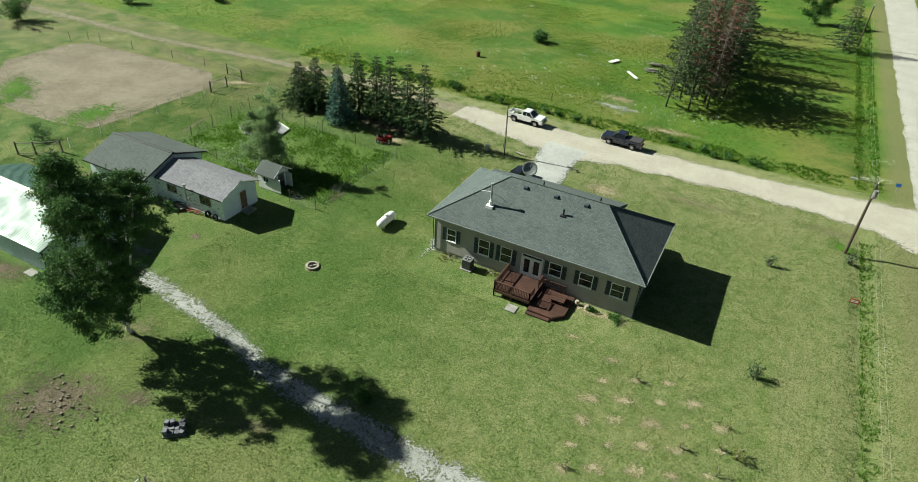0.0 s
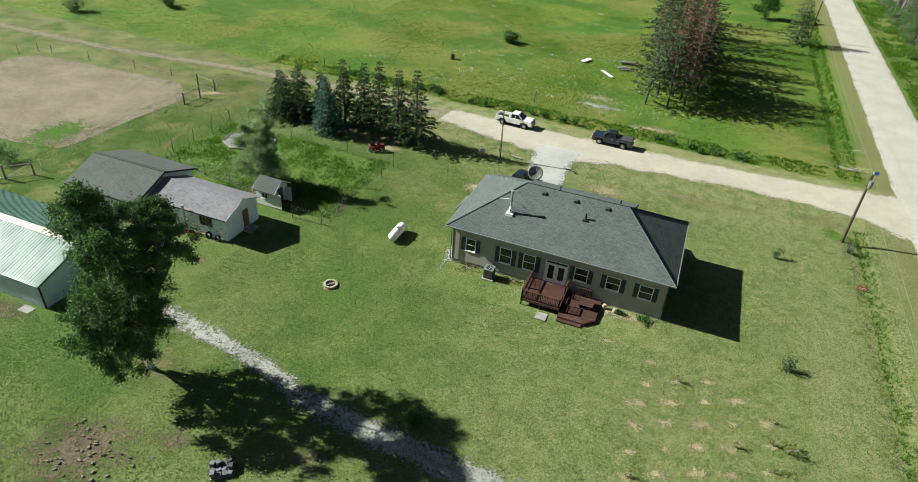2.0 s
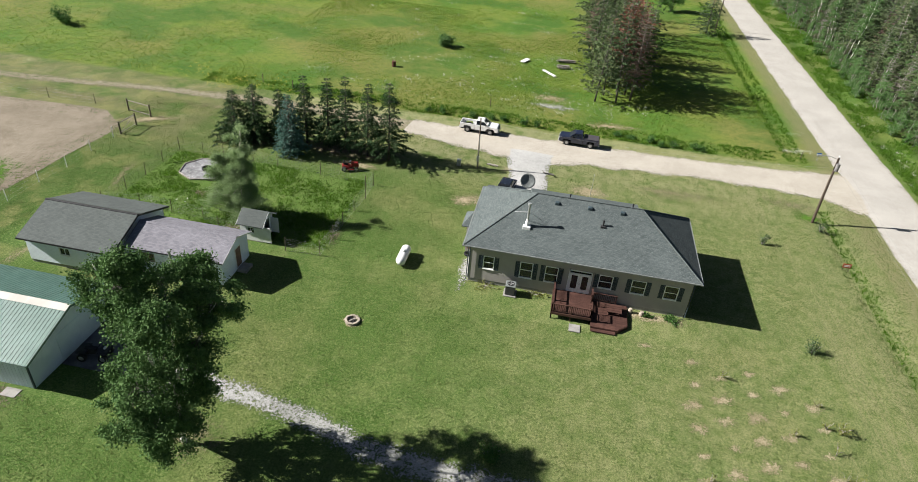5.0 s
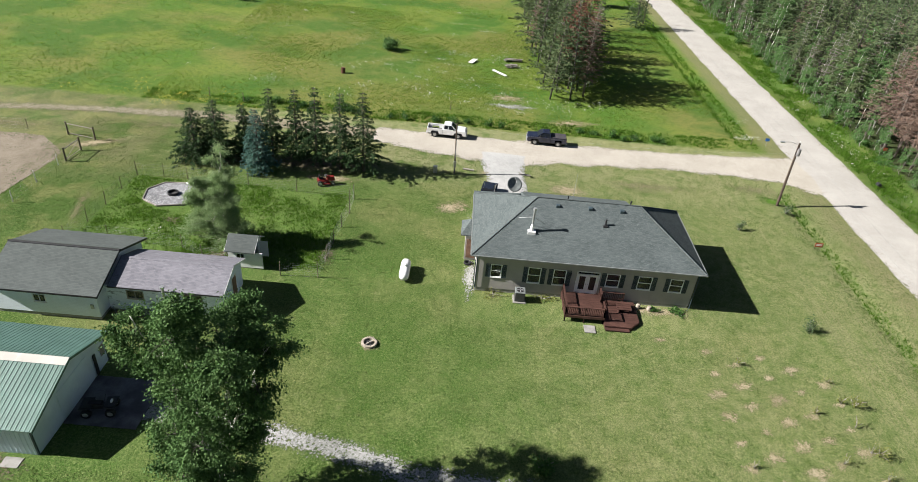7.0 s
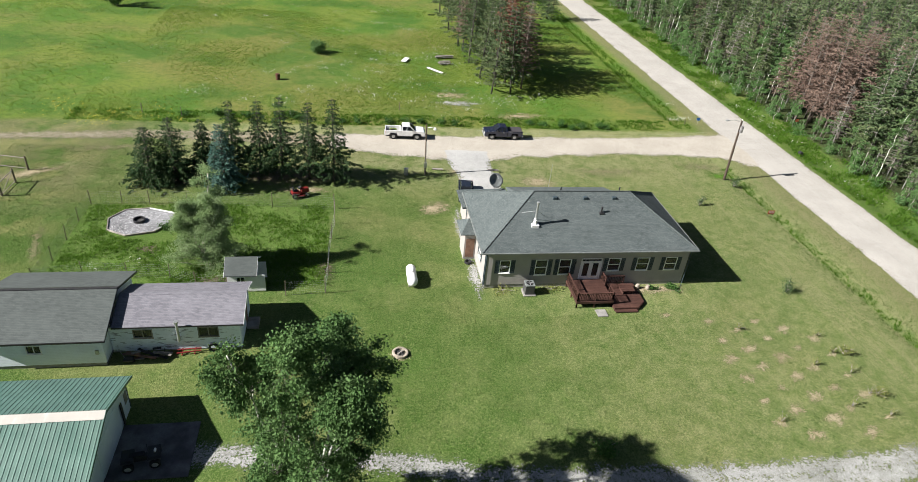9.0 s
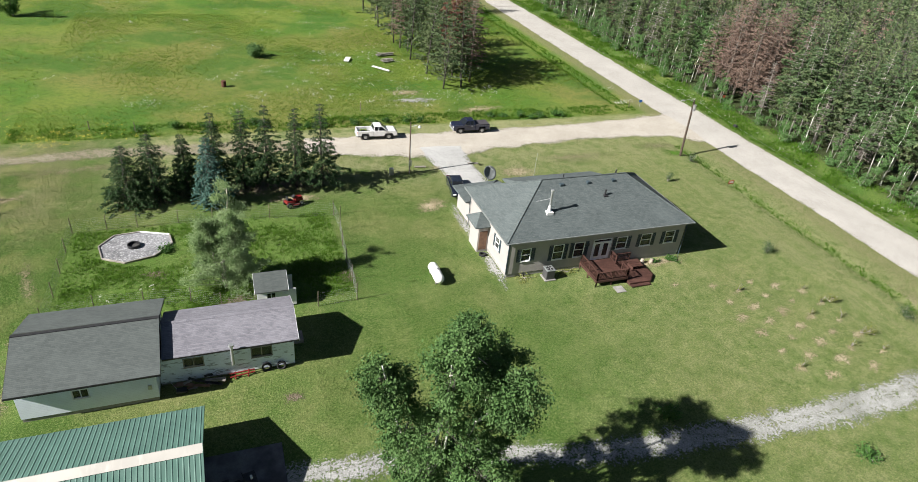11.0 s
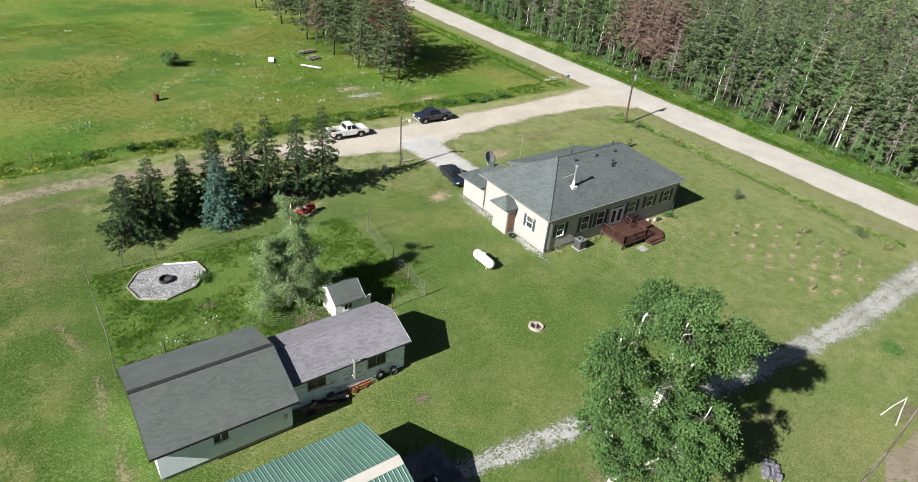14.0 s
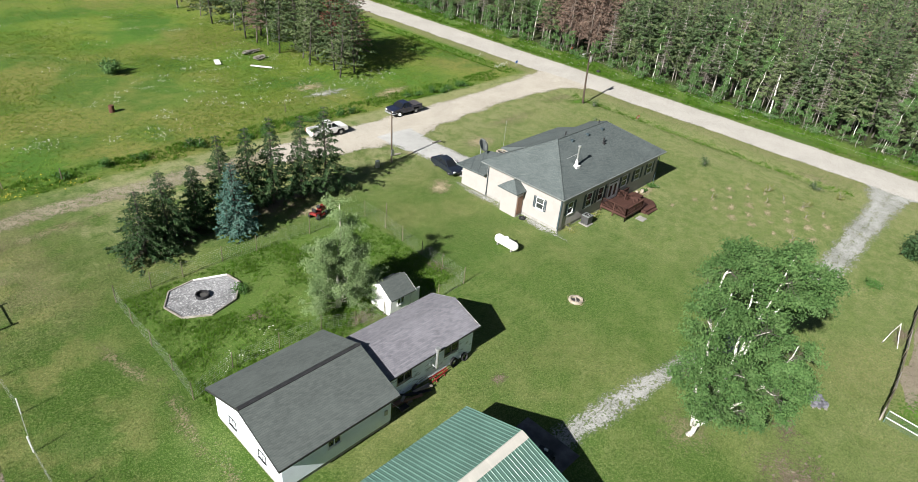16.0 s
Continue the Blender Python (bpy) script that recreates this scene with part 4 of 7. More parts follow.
    part("barge_trim", prism(B(), [(ys - 0.02, ze - 0.16), (R, zr - 0.16), (yn + 0.02, ze - 0.16), (yn + 0.02, ze + 0.05), (R, zr + 0.05), (ys - 0.02, ze + 0.05)], end + 0.002, end + 0.04, 0), M_GREEN_METAL, w)


def hut():
    w = thing("playhouse", (-47.2, 48.2, 0), "small white garden playhouse with open doors and shingle roof", "playhouse")
    W, E, S, N, R = -48.5, -46.2, 47.0, 49.5, 48.25
    part("wall", wall_x(B(), W, E, S, S + 0.08, 0.1, 2.0, [(-47.75, -46.95, 0.95, 1.65)]), M_HUT, w)
    part("wall", box(B(), (W, N - 0.08, 0.1), (E, N, 2.0)), M_HUT, w)
    part("gable_wall", gable_wall(B(), W, W + 0.08, S + 0.08, N - 0.08, 0.1, 2.0, 2.75, R), M_HUT, w)
    f = B()
    box(f, (E - 0.08, S + 0.08, 0.1), (E, 47.75, 1.95))
    box(f, (E - 0.08, 48.75, 0.1), (E, N - 0.08, 1.95))
    prism(f, [(S + 0.08, 1.95), (N - 0.08, 1.95), (R, 2.75)], E - 0.08, E, 0)
    part("front_wall", f, M_HUT, w)
    part("floor", box(B(), (W, S, 0), (E, N, 0.1)), M_GREY_WOOD, w)
    window(w, "x", (S, -1), -47.75, -46.95, 0.95, 1.65, slider=True)
    part("door", box(B(), (E + 0.005, 46.95, 0.12), (E + 0.95, 47.0, 1.85), 0.01, None), M_HUT, w, "white door standing open")
    part("door", box(B(), (E + 0.005, 49.0, 0.12), (E + 0.85, 49.05, 1.85), 0.01, None), M_HUT, w, "white door standing open")
    part("roof", gable(B(), W - 0.2, E + 0.3, S - 0.3, N + 0.3, 1.95, 2.95, R, 0.09), M_ROOF_DARK, w)
    for x in (W - 0.21, E + 0.3):
        part("fascia", prism(B(), [(S - 0.32, 1.8), (R, 2.80), (N + 0.32, 1.8), (N + 0.32, 1.94), (R, 2.94), (S - 0.32, 1.94)], x, x + 0.025, 0), M_WHITE, w)


house()
workshop()
lean_shed()
barn()
hut()


# ---- trees and plants ----
def bough(rng2, start, way, length, droop, steps=5, wander=0.15):
    """Points along a limb that wanders and droops."""
    pts, p, d = [np.array(start, float)], np.array(start, float), np.array(way, float)
    for _ in range(steps):
        d = d + wander * rng2.normal(size=3)
        d[2] -= droop
        d /= np.linalg.norm(d)
        p = p + d * length / steps
        pts.append(p.copy())
    return pts


def broadleaf(name, at, stems, label, category, bark, leaf, seed, n_leaf=20000, leaf_size=0.15, branch_len=2.6, crown_from=0.25, spread=0.55, branches=26, droop=0.05, stem_r=0.2, group=""):
    """A tree of several stems, each a list of points from the foot; branches, twigs and leaves grow from them."""
    r2 = np.random.default_rng(seed)
    global rng
    rng = r2
    t = thing(name, at, label, category, group)
    wood_bm, twigs = B(), []
    limb_bm = wood_bm
    for si, st in enumerate(stems):
        st = [np.array(p, float) for p in st]
        fine = []
        for a, b in zip(st, st[1:]):
            fine += [a + (b - a) * k / 4 + r2.normal(size=3) * (0.10, 0.10, 0.03) for k in range(4)]
        fine.append(st[-1])
        total = len(fine)
        r0 = stem_r * (1.0 if si == 0 else 0.75)
        tube(wood_bm, fine, [max(0.025, r0 * (1 - 0.84 * k / (total - 1)) * (1.25 if k == 0 and si == 0 else 1)) for k in range(total)], 8)
        for _ in range(branches):
            f = r2.uniform(crown_from, 1.0)
            k = f * (total - 1)
            i = min(int(k), total - 2)
            p = fine[i] + (fine[i + 1] - fine[i]) * (k - i)
            a = r2.uniform(0, 6.283)
            L = branch_len * (1.25 - 0.75 * f) * r2.uniform(0.6, 1.2)
            pts = bough(r2, p, (math.cos(a), math.sin(a), r2.uniform(0.0, 0.8)), L, droop + 0.05 * (1 - f), 5)
            br = max(0.014, 0.13 * r0 * (1.2 - f))
            tube(limb_bm, pts, [br * (1 - 0.8 * q / 5) for q in range(6)], 5 if n_leaf > 5000 else 3, False)
            for q in range(2, 6):
                for _ in range(2):
                    tw = bough(r2, pts[q], r2.normal(size=3) * (1, 1, 0.5) + (0, 0, 0.1), L * r2.uniform(0.2, 0.42), droop * 1.6, 3)
                    twigs.append(tw)
        for _ in range(10):
            twigs.append(bough(r2, fine[-1 - int(r2.integers(0, 3))], r2.normal(size=3) * (1, 1, 0.4) + (0, 0, 0.5), branch_len * r2.uniform(0.25, 0.5), droop, 3))
    part("trunk", wood_bm, bark, t, smooth=True)
    per = max(3, n_leaf // len(twigs))
    w = np.array(twigs)
    f = r2.uniform(0.2, 1.0, (len(twigs), per, 1)) * 2.999
    i = f.astype(int)
    pts = np.take_along_axis(w, i, 1) * (1 - (f - i)) + np.take_along_axis(w, i + 1, 1) * (f - i)
    pts = pts + r2.normal(size=pts.shape) * spread * np.array([0.42, 0.42, 0.30])
    pts = pts.reshape(-1, 3)
    pts = pts[pts[:, 2] > 0.25]
    q = leaves(pts, leaf_size, leaf_size * 0.75)
    q = q - np.array(t.location, dtype=np.float64)
    ob = new("crown", raw_mesh("crown", q, 4, leaf))
    ob.parent = t
    return t


def conifer(name, at, height, radius, label, bark, leaf, seed, foot=0.06, whorls=22, per=7, sprays=9, size=0.42, droop=0.10, up=0.1, ragged=0.25, shape=1.0, group="", trunk_r=None, category="tree", stubs=0, slim=0.30):
    """A conifer: a straight trunk with whorls of boughs, each hung with needle sprays."""
    r2 = np.random.default_rng(seed)
    global rng
    rng = r2
    t = thing(name, (0, 0, 0), label, category, group)
    lean = r2.normal(size=2) * 0.012 * height
    tr = trunk_r or height * 0.014

    def axis(f):
        return np.array([lean[0] * f * f, lean[1] * f * f, height * f])
    bm = B()
    tube(bm, [axis(f) for f in (0, 0.15, 0.4, 0.7, 0.97)], [tr * 1.2, tr, tr * 0.8, tr * 0.45, 0.015], 7)
    for _ in range(stubs):
        f = r2.uniform(0.12, foot + 0.1)
        a = r2.uniform(0, 6.283)
        tube(bm, bough(r2, axis(f), (math.cos(a), math.sin(a), -0.1), r2.uniform(0.5, 1.3), 0.02, 2), [0.02, 0.015, 0.008], 3, False)
    limb, cen, way, fit = bm, [], [], []
    for k in range(whorls):
        f = foot + (0.985 - foot) * (k + r2.uniform(-0.3, 0.3)) / whorls
        f = min(max(f, foot), 0.985)
        g = (f - foot) / (1 - foot)
        R = radius * (1 - g ** shape) ** 0.85 * min(1.0, 0.55 + 2.5 * g + 0.2) + 0.12
        for j in range(per):
            a = 6.283 * (j + r2.uniform(-0.4, 0.4)) / per + k * 1.1
            L = R * (1 + ragged * r2.normal())
            if L < 0.12:
                continue
            pts = bough(r2, axis(f), (math.cos(a), math.sin(a), up), L, droop, 4, 0.08)
            tube(limb, pts[::2], [0.03, 0.018, 0.006], 3, False)
            n = max(3, int(sprays * L / radius + 2))
            u = r2.uniform(0.12, 1.0, n) ** 0.8 * 3.999
            i = u.astype(int)
            w = np.array(pts)
            p = w[i] * (1 - (u - i))[:, None] + w[i + 1] * (u - i)[:, None]
            d = unit(w[i + 1] - w[i])
            side = np.stack([-d[:, 1], d[:, 0], np.zeros(n)], 1) * r2.choice((-1, 1), n)[:, None]
            dd = unit(d * 0.7 + side * r2.uniform(0.2, 0.9, (n, 1)) + np.array([0, 0, -0.25]))
            cen.append(p + dd * size * 0.35 + r2.normal(size=p.shape) * 0.06)
            way.append(dd)
            fit.append(np.full(n, size * (0.45 + 0.55 * min(1.0, L / radius))))
    part("trunk", limb, bark, t, smooth=True)
    cen, way = np.concatenate(cen), np.concatenate(way)
    fit = np.concatenate(fit)
    q = np.concatenate([leaves(cen, fit, fit * slim, way), leaves(cen, fit * 0.85, fit * slim, way)])
    ob = new("crown", raw_mesh("crown", q, 4, leaf))
    ob.parent = t
    t.matrix_basis = pose(*at, 0, 0, float(r2.uniform(0, 360)))
    return t


def bush(name, at, rx, rz, label, leaf, seed, n=900, size=0.16, group="", category="shrub", stems=7):
    r2 = np.random.default_rng(seed)
    global rng
    rng = r2
    t = thing(name, at, label, category, group)
    bm, cen = B(), []
    for _ in range(stems):
        a, k = r2.uniform(0, 6.283), r2.uniform(0.25, 1.0)
        tip = np.array(at) + (rx * k * math.cos(a), rx * k * math.sin(a), rz * r2.uniform(0.7, 1.05) * (1 - 0.45 * k))
        pts = bough(r2, at, tip - np.array(at), float(np.linalg.norm(tip - np.array(at))), 0.02, 4)
        tube(bm, pts, [0.03, 0.024, 0.018, 0.012, 0.006], 4, False)
        u = r2.uniform(0.16, 1.0, n // stems) * 3.999
        i = u.astype(int)
        w = np.array(pts)
        cen.append(w[i] * (1 - (u - i))[:, None] + w[i + 1] * (u - i)[:, None] + r2.normal(size=(len(u), 3)) * (min(0.24 * rx, 0.34), min(0.24 * rx, 0.34), min(0.13 * rz, 0.4)))
    part("stems", bm, M_GREYBARK, t)
    c = np.concatenate(cen)
    c = c[c[:, 2] > 0.03]
    ob = new("foliage", raw_mesh("foliage", leaves(c, size, size * 0.7) - np.array(at), 4, leaf))
    ob.parent = t
    return t


def clump_tree(name, at, stems, clumps, label, bark, leaf, seed, tufts_each=24, per=195, leaf_size=0.15, tuft=0.27, stem_r=0.18):
    """A tree whose crown hangs in separate clumps: limbs run from the nearest stem to each clump, twigs to its tufts, leaves round the tufts."""
    r2 = np.random.default_rng(seed)
    global rng
    rng = r2
    t = thing(name, at, label, "tree")
    bm, twig_bm, spine = B(), B(), []
    for si, st in enumerate(stems):
        st = [np.array(p, float) for p in st]
        fine = []
        for a, b in zip(st, st[1:]):
            fine += [a + (b - a) * k / 4 + r2.normal(size=3) * (0.09, 0.09, 0.03) for k in range(4)]
        fine.append(st[-1])
        r0 = stem_r * (1.0 if si == 0 else 0.72)
        tube(bm, fine, [max(0.03, r0 * (1 - 0.8 * k / (len(fine) - 1)) * (1.35 if k == 0 else 1)) for k in range(len(fine))], 9)
        spine += fine[2:]
    spine = np.array(spine)
    cen, ax = [], []
    for cx, cy, cz, cr in clumps:
        c = np.array((cx, cy, cz))
        below = spine[:, 2] < cz - 0.2 * cr
        d = np.linalg.norm(spine - c, axis=1) + np.where(below, 0, 3.0)
        root = spine[int(d.argmin())]
        pts = bough(r2, root, c - root, float(np.linalg.norm(c - root)), -0.01, 5, 0.10)
        tube(bm, pts, [0.07, 0.055, 0.045, 0.035, 0.025, 0.015], 6, False)
        for _ in range(tufts_each):
            c = pts[int(r2.integers(3, 6))]
            w = r2.normal(size=3) * (1, 1, 0.92)
            w /= np.linalg.norm(w)
            reach = cr * r2.uniform(0.3, 1.0) ** 0.6 + (np.linalg.norm(c - pts[-1]) * 0.3)
            tw = bough(r2, c, w + (0, 0, 0.25), reach, 0.10, 4, 0.10)
            tube(twig_bm, tw, [0.013, 0.011, 0.009, 0.007, 0.004], 4, False)
            n = int(per * r2.uniform(0.5, 1.4))
            wide = tuft * r2.uniform(0.7, 1.35)
            q = tw[-1] + r2.normal(size=(n, 3)) * (wide, wide, wide * 0.62)
            back = r2.uniform(0, 1, (n, 1)) ** 2
            cen.append(q * (1 - 0.45 * back) + tw[2] * 0.45 * back)
            ax.append(np.repeat(w[None] * (0.6, 0.6, 0.2) + np.array([[0, 0, -0.45]]), n, axis=0))
    part("trunk", bm, bark, t, smooth=True)
    tagged(part("twigs", twig_bm, M_BARK, t, "thin dark brown twigs"), kind="stuff")
    q = leaves(np.concatenate(cen), leaf_size, leaf_size * 0.72, np.concatenate(ax))
    ob = new("crown", raw_mesh("crown", q - np.array(t.location, dtype=np.float64), 4, leaf))
    ob.parent = t
    return t


# the big birch by the barn: white forked stems, the crown in loose lobes
bx, by = -40.6, 23.1
clump_tree("birch_tree", (bx, by, 0), [
    [(bx, by, -0.1), (-40.4, 22.9, 2.2), (-39.8, 22.6, 5.2), (-39.0, 22.2, 9.2), (-38.2, 21.3, 12.6), (-37.9, 21.0, 14.2)],
    [(-40.55, 23.15, 1.0), (-40.3, 24.0, 4.6), (-39.7, 24.8, 8.6), (-38.8, 25.1, 12.4), (-38.4, 25.1, 13.6)],
    [(-40.5, 23.0, 1.6), (-40.7, 22.4, 5.6), (-40.5, 21.9, 10.0), (-40.8, 21.4, 15.9)],
    [(-40.6, 23.1, 1.2), (-41.4, 23.6, 5.0), (-42.6, 23.6, 9.4), (-43.7, 23.1, 14.2)],
    [(-40.5, 23.0, 1.0), (-39.8, 21.4, 3.8), (-39.2, 20.0, 7.0), (-38.9, 19.5, 10.0)],
    [(-39.8, 22.6, 5.2), (-38.4, 23.0, 8.5), (-37.0, 23.9, 12.8)],
], [(-41.2, 22.7, 3.9, 1.5), (-39.7, 20.9, 3.9, 1.8), (-42.0, 21.7, 5.2, 1.6), (-41.6, 24.3, 6.2, 1.3), (-38.7, 23.6, 5.9, 1.5), (-38.2, 19.9, 6.4, 1.9), (-40.6, 19.1, 6.7, 1.9),
    (-41.8, 21.0, 8.0, 1.7), (-37.4, 22.4, 8.7, 1.6), (-42.2, 23.9, 9.0, 1.4), (-39.3, 19.3, 9.4, 1.8), (-37.6, 26.2, 10.2, 1.5), (-37.1, 21.3, 11.0, 1.6),
    (-42.9, 24.0, 11.3, 1.6), (-41.0, 21.0, 11.6, 1.6), (-36.6, 23.9, 12.6, 1.6), (-38.8, 25.0, 12.8, 1.5), (-38.3, 20.3, 13.5, 1.6), (-43.7, 23.0, 13.2, 1.5), (-38.6, 22.7, 14.3, 1.6), (-40.8, 21.1, 14.9, 1.5),
    (-40.2, 21.3, 16.3, 1.1), (-38.4, 24.8, 14.2, 1.0), (-37.6, 19.8, 13.7, 1.4), (-38.2, 18.7, 7.4, 1.4)],
    "tall white-barked birch with several stems and a loose green crown", M_BIRCH, L_BIRCH, 11)
# silvery willow beside the playhouse
wx, wy = -51.0, 50.9
broadleaf("willow_tree", (wx, wy, 0), [
    [(wx, wy, -0.1), (wx + 0.1, wy + 0.1, 2.5), (wx + 0.5, wy + 0.5, 5.5), (wx + 1.0, wy + 1.0, 9.4)],
    [(wx, wy, 0.2), (wx - 0.7, wy + 0.3, 2.6), (wx - 1.1, wy + 0.5, 6.4)],
    [(wx, wy, 0.2), (wx + 0.9, wy - 0.2, 2.6), (wx + 1.5, wy - 0.2, 6.0)],
], "airy grey-green willow with thin pale twigs", "tree", M_PALEBARK, L_WILLOW, 21, 66000, 0.125, 2.5, 0.05, 0.46, 36, -0.03, 0.19)
SPRUCES = [(-59.9, 68.3, 6.9, 2.3), (-57.4, 68.9, 7.9, 2.2), (-54.1, 69.6, 7.3, 1.7), (-51.0, 70.2, 9.5, 2.0), (-48.0, 70.2, 9.6, 2.0), (-45.5, 69.9, 10.3, 2.1), (-42.4, 69.2, 10.0, 2.1), (-39.5, 68.8, 10.6, 2.3)]
for _i, (x, y, hh, rr) in enumerate(SPRUCES):
    conifer("spruce_tree", (x, y, 0), hh, rr * (1.4 if _i < 2 else 1.15), "dark green spruce in a row along the driveway", M_BARK, L_SPRUCE, 40 + _i, 0.03 if _i < 2 else 0.13, 24 if _i < 2 else 19, 8, 34 if _i < 2 else 30, 0.48, 0.09, 0.10, 0.22, 0.72, "row of spruces", 0.14, "tree", 10, 0.28)
conifer("blue_spruce_tree", (-51.6, 66.6, 0), 8.0, 2.1, "dense blue-green spruce in front of the dark row", M_BARK, L_BLUE, 60, 0.03, 28, 9, 18, 0.42, 0.07, 0.12, 0.12, 1.1, "", None, "tree", 0, 0.38)

# pine grove north of the drive
PROTO = []
for _i, (mat_leaf, lab) in enumerate(((L_PINE, "tall pine with a bare lower trunk"), (L_PINE_DARK, "tall dark pine with a bare lower trunk"), (L_PINE, "slender pine with a thin crown"), (L_PINE_DARK, "slender dark pine with bare lower trunk"))):
    PROTO.append(conifer("pine_tree", (-9 - 2 * (_i % 2), 106 + 6 * _i, 0), (15.0, 16.0, 14.0, 15.5)[_i], (2.8, 2.9, 2.1, 2.2)[_i], lab, (M_BARK, M_BARK, M_GREYBARK, M_GREYBARK)[_i], mat_leaf, 80 + _i, (0.12, 0.14, 0.24, 0.30)[_i], 17, 6, 15, 0.62, 0.05, 0.26, 0.40, 1.3, "pines", (0.15, 0.15, 0.10, 0.09)[_i], "tree", 10, 0.34))
PROTO_DEAD = conifer("dead_pine_tree", (-8.2, 103.5, 0), 15.5, 1.9, "dead pine with rusty brown needles", M_DEADBARK, L_DEAD, 90, 0.2, 24, 7, 13, 0.50, 0.05, 0.25, 0.4, 1.6, "pines", 0.16, "tree", 10, 0.17)
PROTO_RUST = conifer("dead_pine_tree", (-10.4, 106.6, 0), 16.8, 2.3, "tall dead pine with rusty red-brown needles", M_DEADBARK, L_RUST, 92, 0.3, 20, 6, 12, 0.65, 0.03, 0.25, 0.3, 1.6, "pines", 0.16, "tree", 10)
PROTO_BARE = conifer("bare_pine_tree", (37.5, 30.5, 0), 13.0, 1.5, "dead grey pine with bare twigs", M_GREYBARK, L_GREYTWIG, 91, 0.25, 18, 6, 6, 0.5, 0.03, 0.15, 0.35, 1.4, "forest trees", 0.09, "tree", 14, 0.12)
r3 = np.random.default_rng(5)


def stand(proto, x, y, size, group=None):
    m = pose(float(x), float(y), 0, float(r3.normal() * 2.8), float(r3.normal() * 2.8), float(r3.uniform(0, 360)))
    ob = copy_thing(proto, m @ Matrix.Diagonal((size, size, size, 1)))
    if group:
        ob["group"] = group
    return ob


for x, y, k, s in ((-14.0, 100.6, 0, 0.86), (-10.6, 101.2, 1, 0.93), (-12.6, 104.2, 1, 0.95), (-14.6, 108.5, 0, 0.9), (-13.2, 112.6, 2, 1.0), (-11.6, 110.5, 0, 1.0), (-15.2, 117.0, 1, 0.9), (-11.6, 117.4, 0, 1.0), (-14.2, 122.5, 2, 1.0), (-15.6, 128.0, 0, 0.95), (-12.0, 128.6, 1, 1.0), (-14.6, 134.0, 3, 1.0), (-15.8, 140.5, 0, 1.0), (-12.4, 139.2, 1, 1.0), (-15.0, 147.0, 2, 1.0), (-11.5, 149.0, 0, 1.0), (-16.0, 155.0, 1, 1.0), (-12.8, 160.0, 0, 1.0), (-7.4, 108.6, 3, 0.9), (-8.4, 115.6, 2, 1.0), (-6.8, 112.0, 1, 0.95), (-9.2, 121.5, 0, 1.0), (-8.6, 126.0, 1, 1.0), (-9.4, 133.0, 0, 1.0), (-8.8, 144.0, 1, 1.0)):
    stand(PROTO[k], x, y, s)
stand(PROTO_RUST, -9.2, 109.6, 1.0)
stand(PROTO_DEAD, -7.6, 124.0, 1.0)
stand(PROTO_DEAD, -15.2, 124.6, 0.85)
conifer("spruce_tree", (10.5, 155.0, 0), 10.5, 3.4, "broad dark conifer beside the road", M_BARK, L_PINE_DARK, 101, 0.05, 20, 8, 11, 0.6, 0.08, 0.2, 0.2, 1.3)
broadleaf("broadleaf_tree", (4.0, 174.5, 0), [[(4, 174.5, 0), (4.2, 174.6, 3), (4.6, 175, 7.5)], [(4, 174.5, 0.4), (2.6, 174.2, 3), (1.4, 174, 6)], [(4, 174.5, 0.4), (5.6, 175, 3), (7, 175.4, 6)]], "round green broadleaf tree at the meadow's end", "tree", M_GREYBARK, L_SHRUB, 103, 6000, 0.34, 2.6, 0.15, 0.8, 14, 0.03, 0.16)

# woods east of the road: singly along the edge, the rest as one mass
ASPEN = broadleaf("aspen_tree", (36.5, 56.0, 0), [[(36.5, 56, 0), (36.4, 56.2, 4), (36.8, 56.3, 8), (36.6, 56.6, 11.5)]], "slim pale-trunked aspen at the wood's edge", "tree", M_BIRCH, L_ASPEN, 120, 1900, 0.19, 1.7, 0.4, 0.5, 16, 0.0, 0.075, "forest trees")
SAPLING = broadleaf("aspen_sapling", (35.0, 62.0, 0), [[(35, 62, 0), (35.1, 62, 2), (35.0, 62.1, 5.0)]], "light green young aspen sapling", "tree", M_GREYBARK, L_ASPEN, 121, 1050, 0.17, 1.2, 0.15, 0.4, 12, 0.02, 0.045, "forest trees")
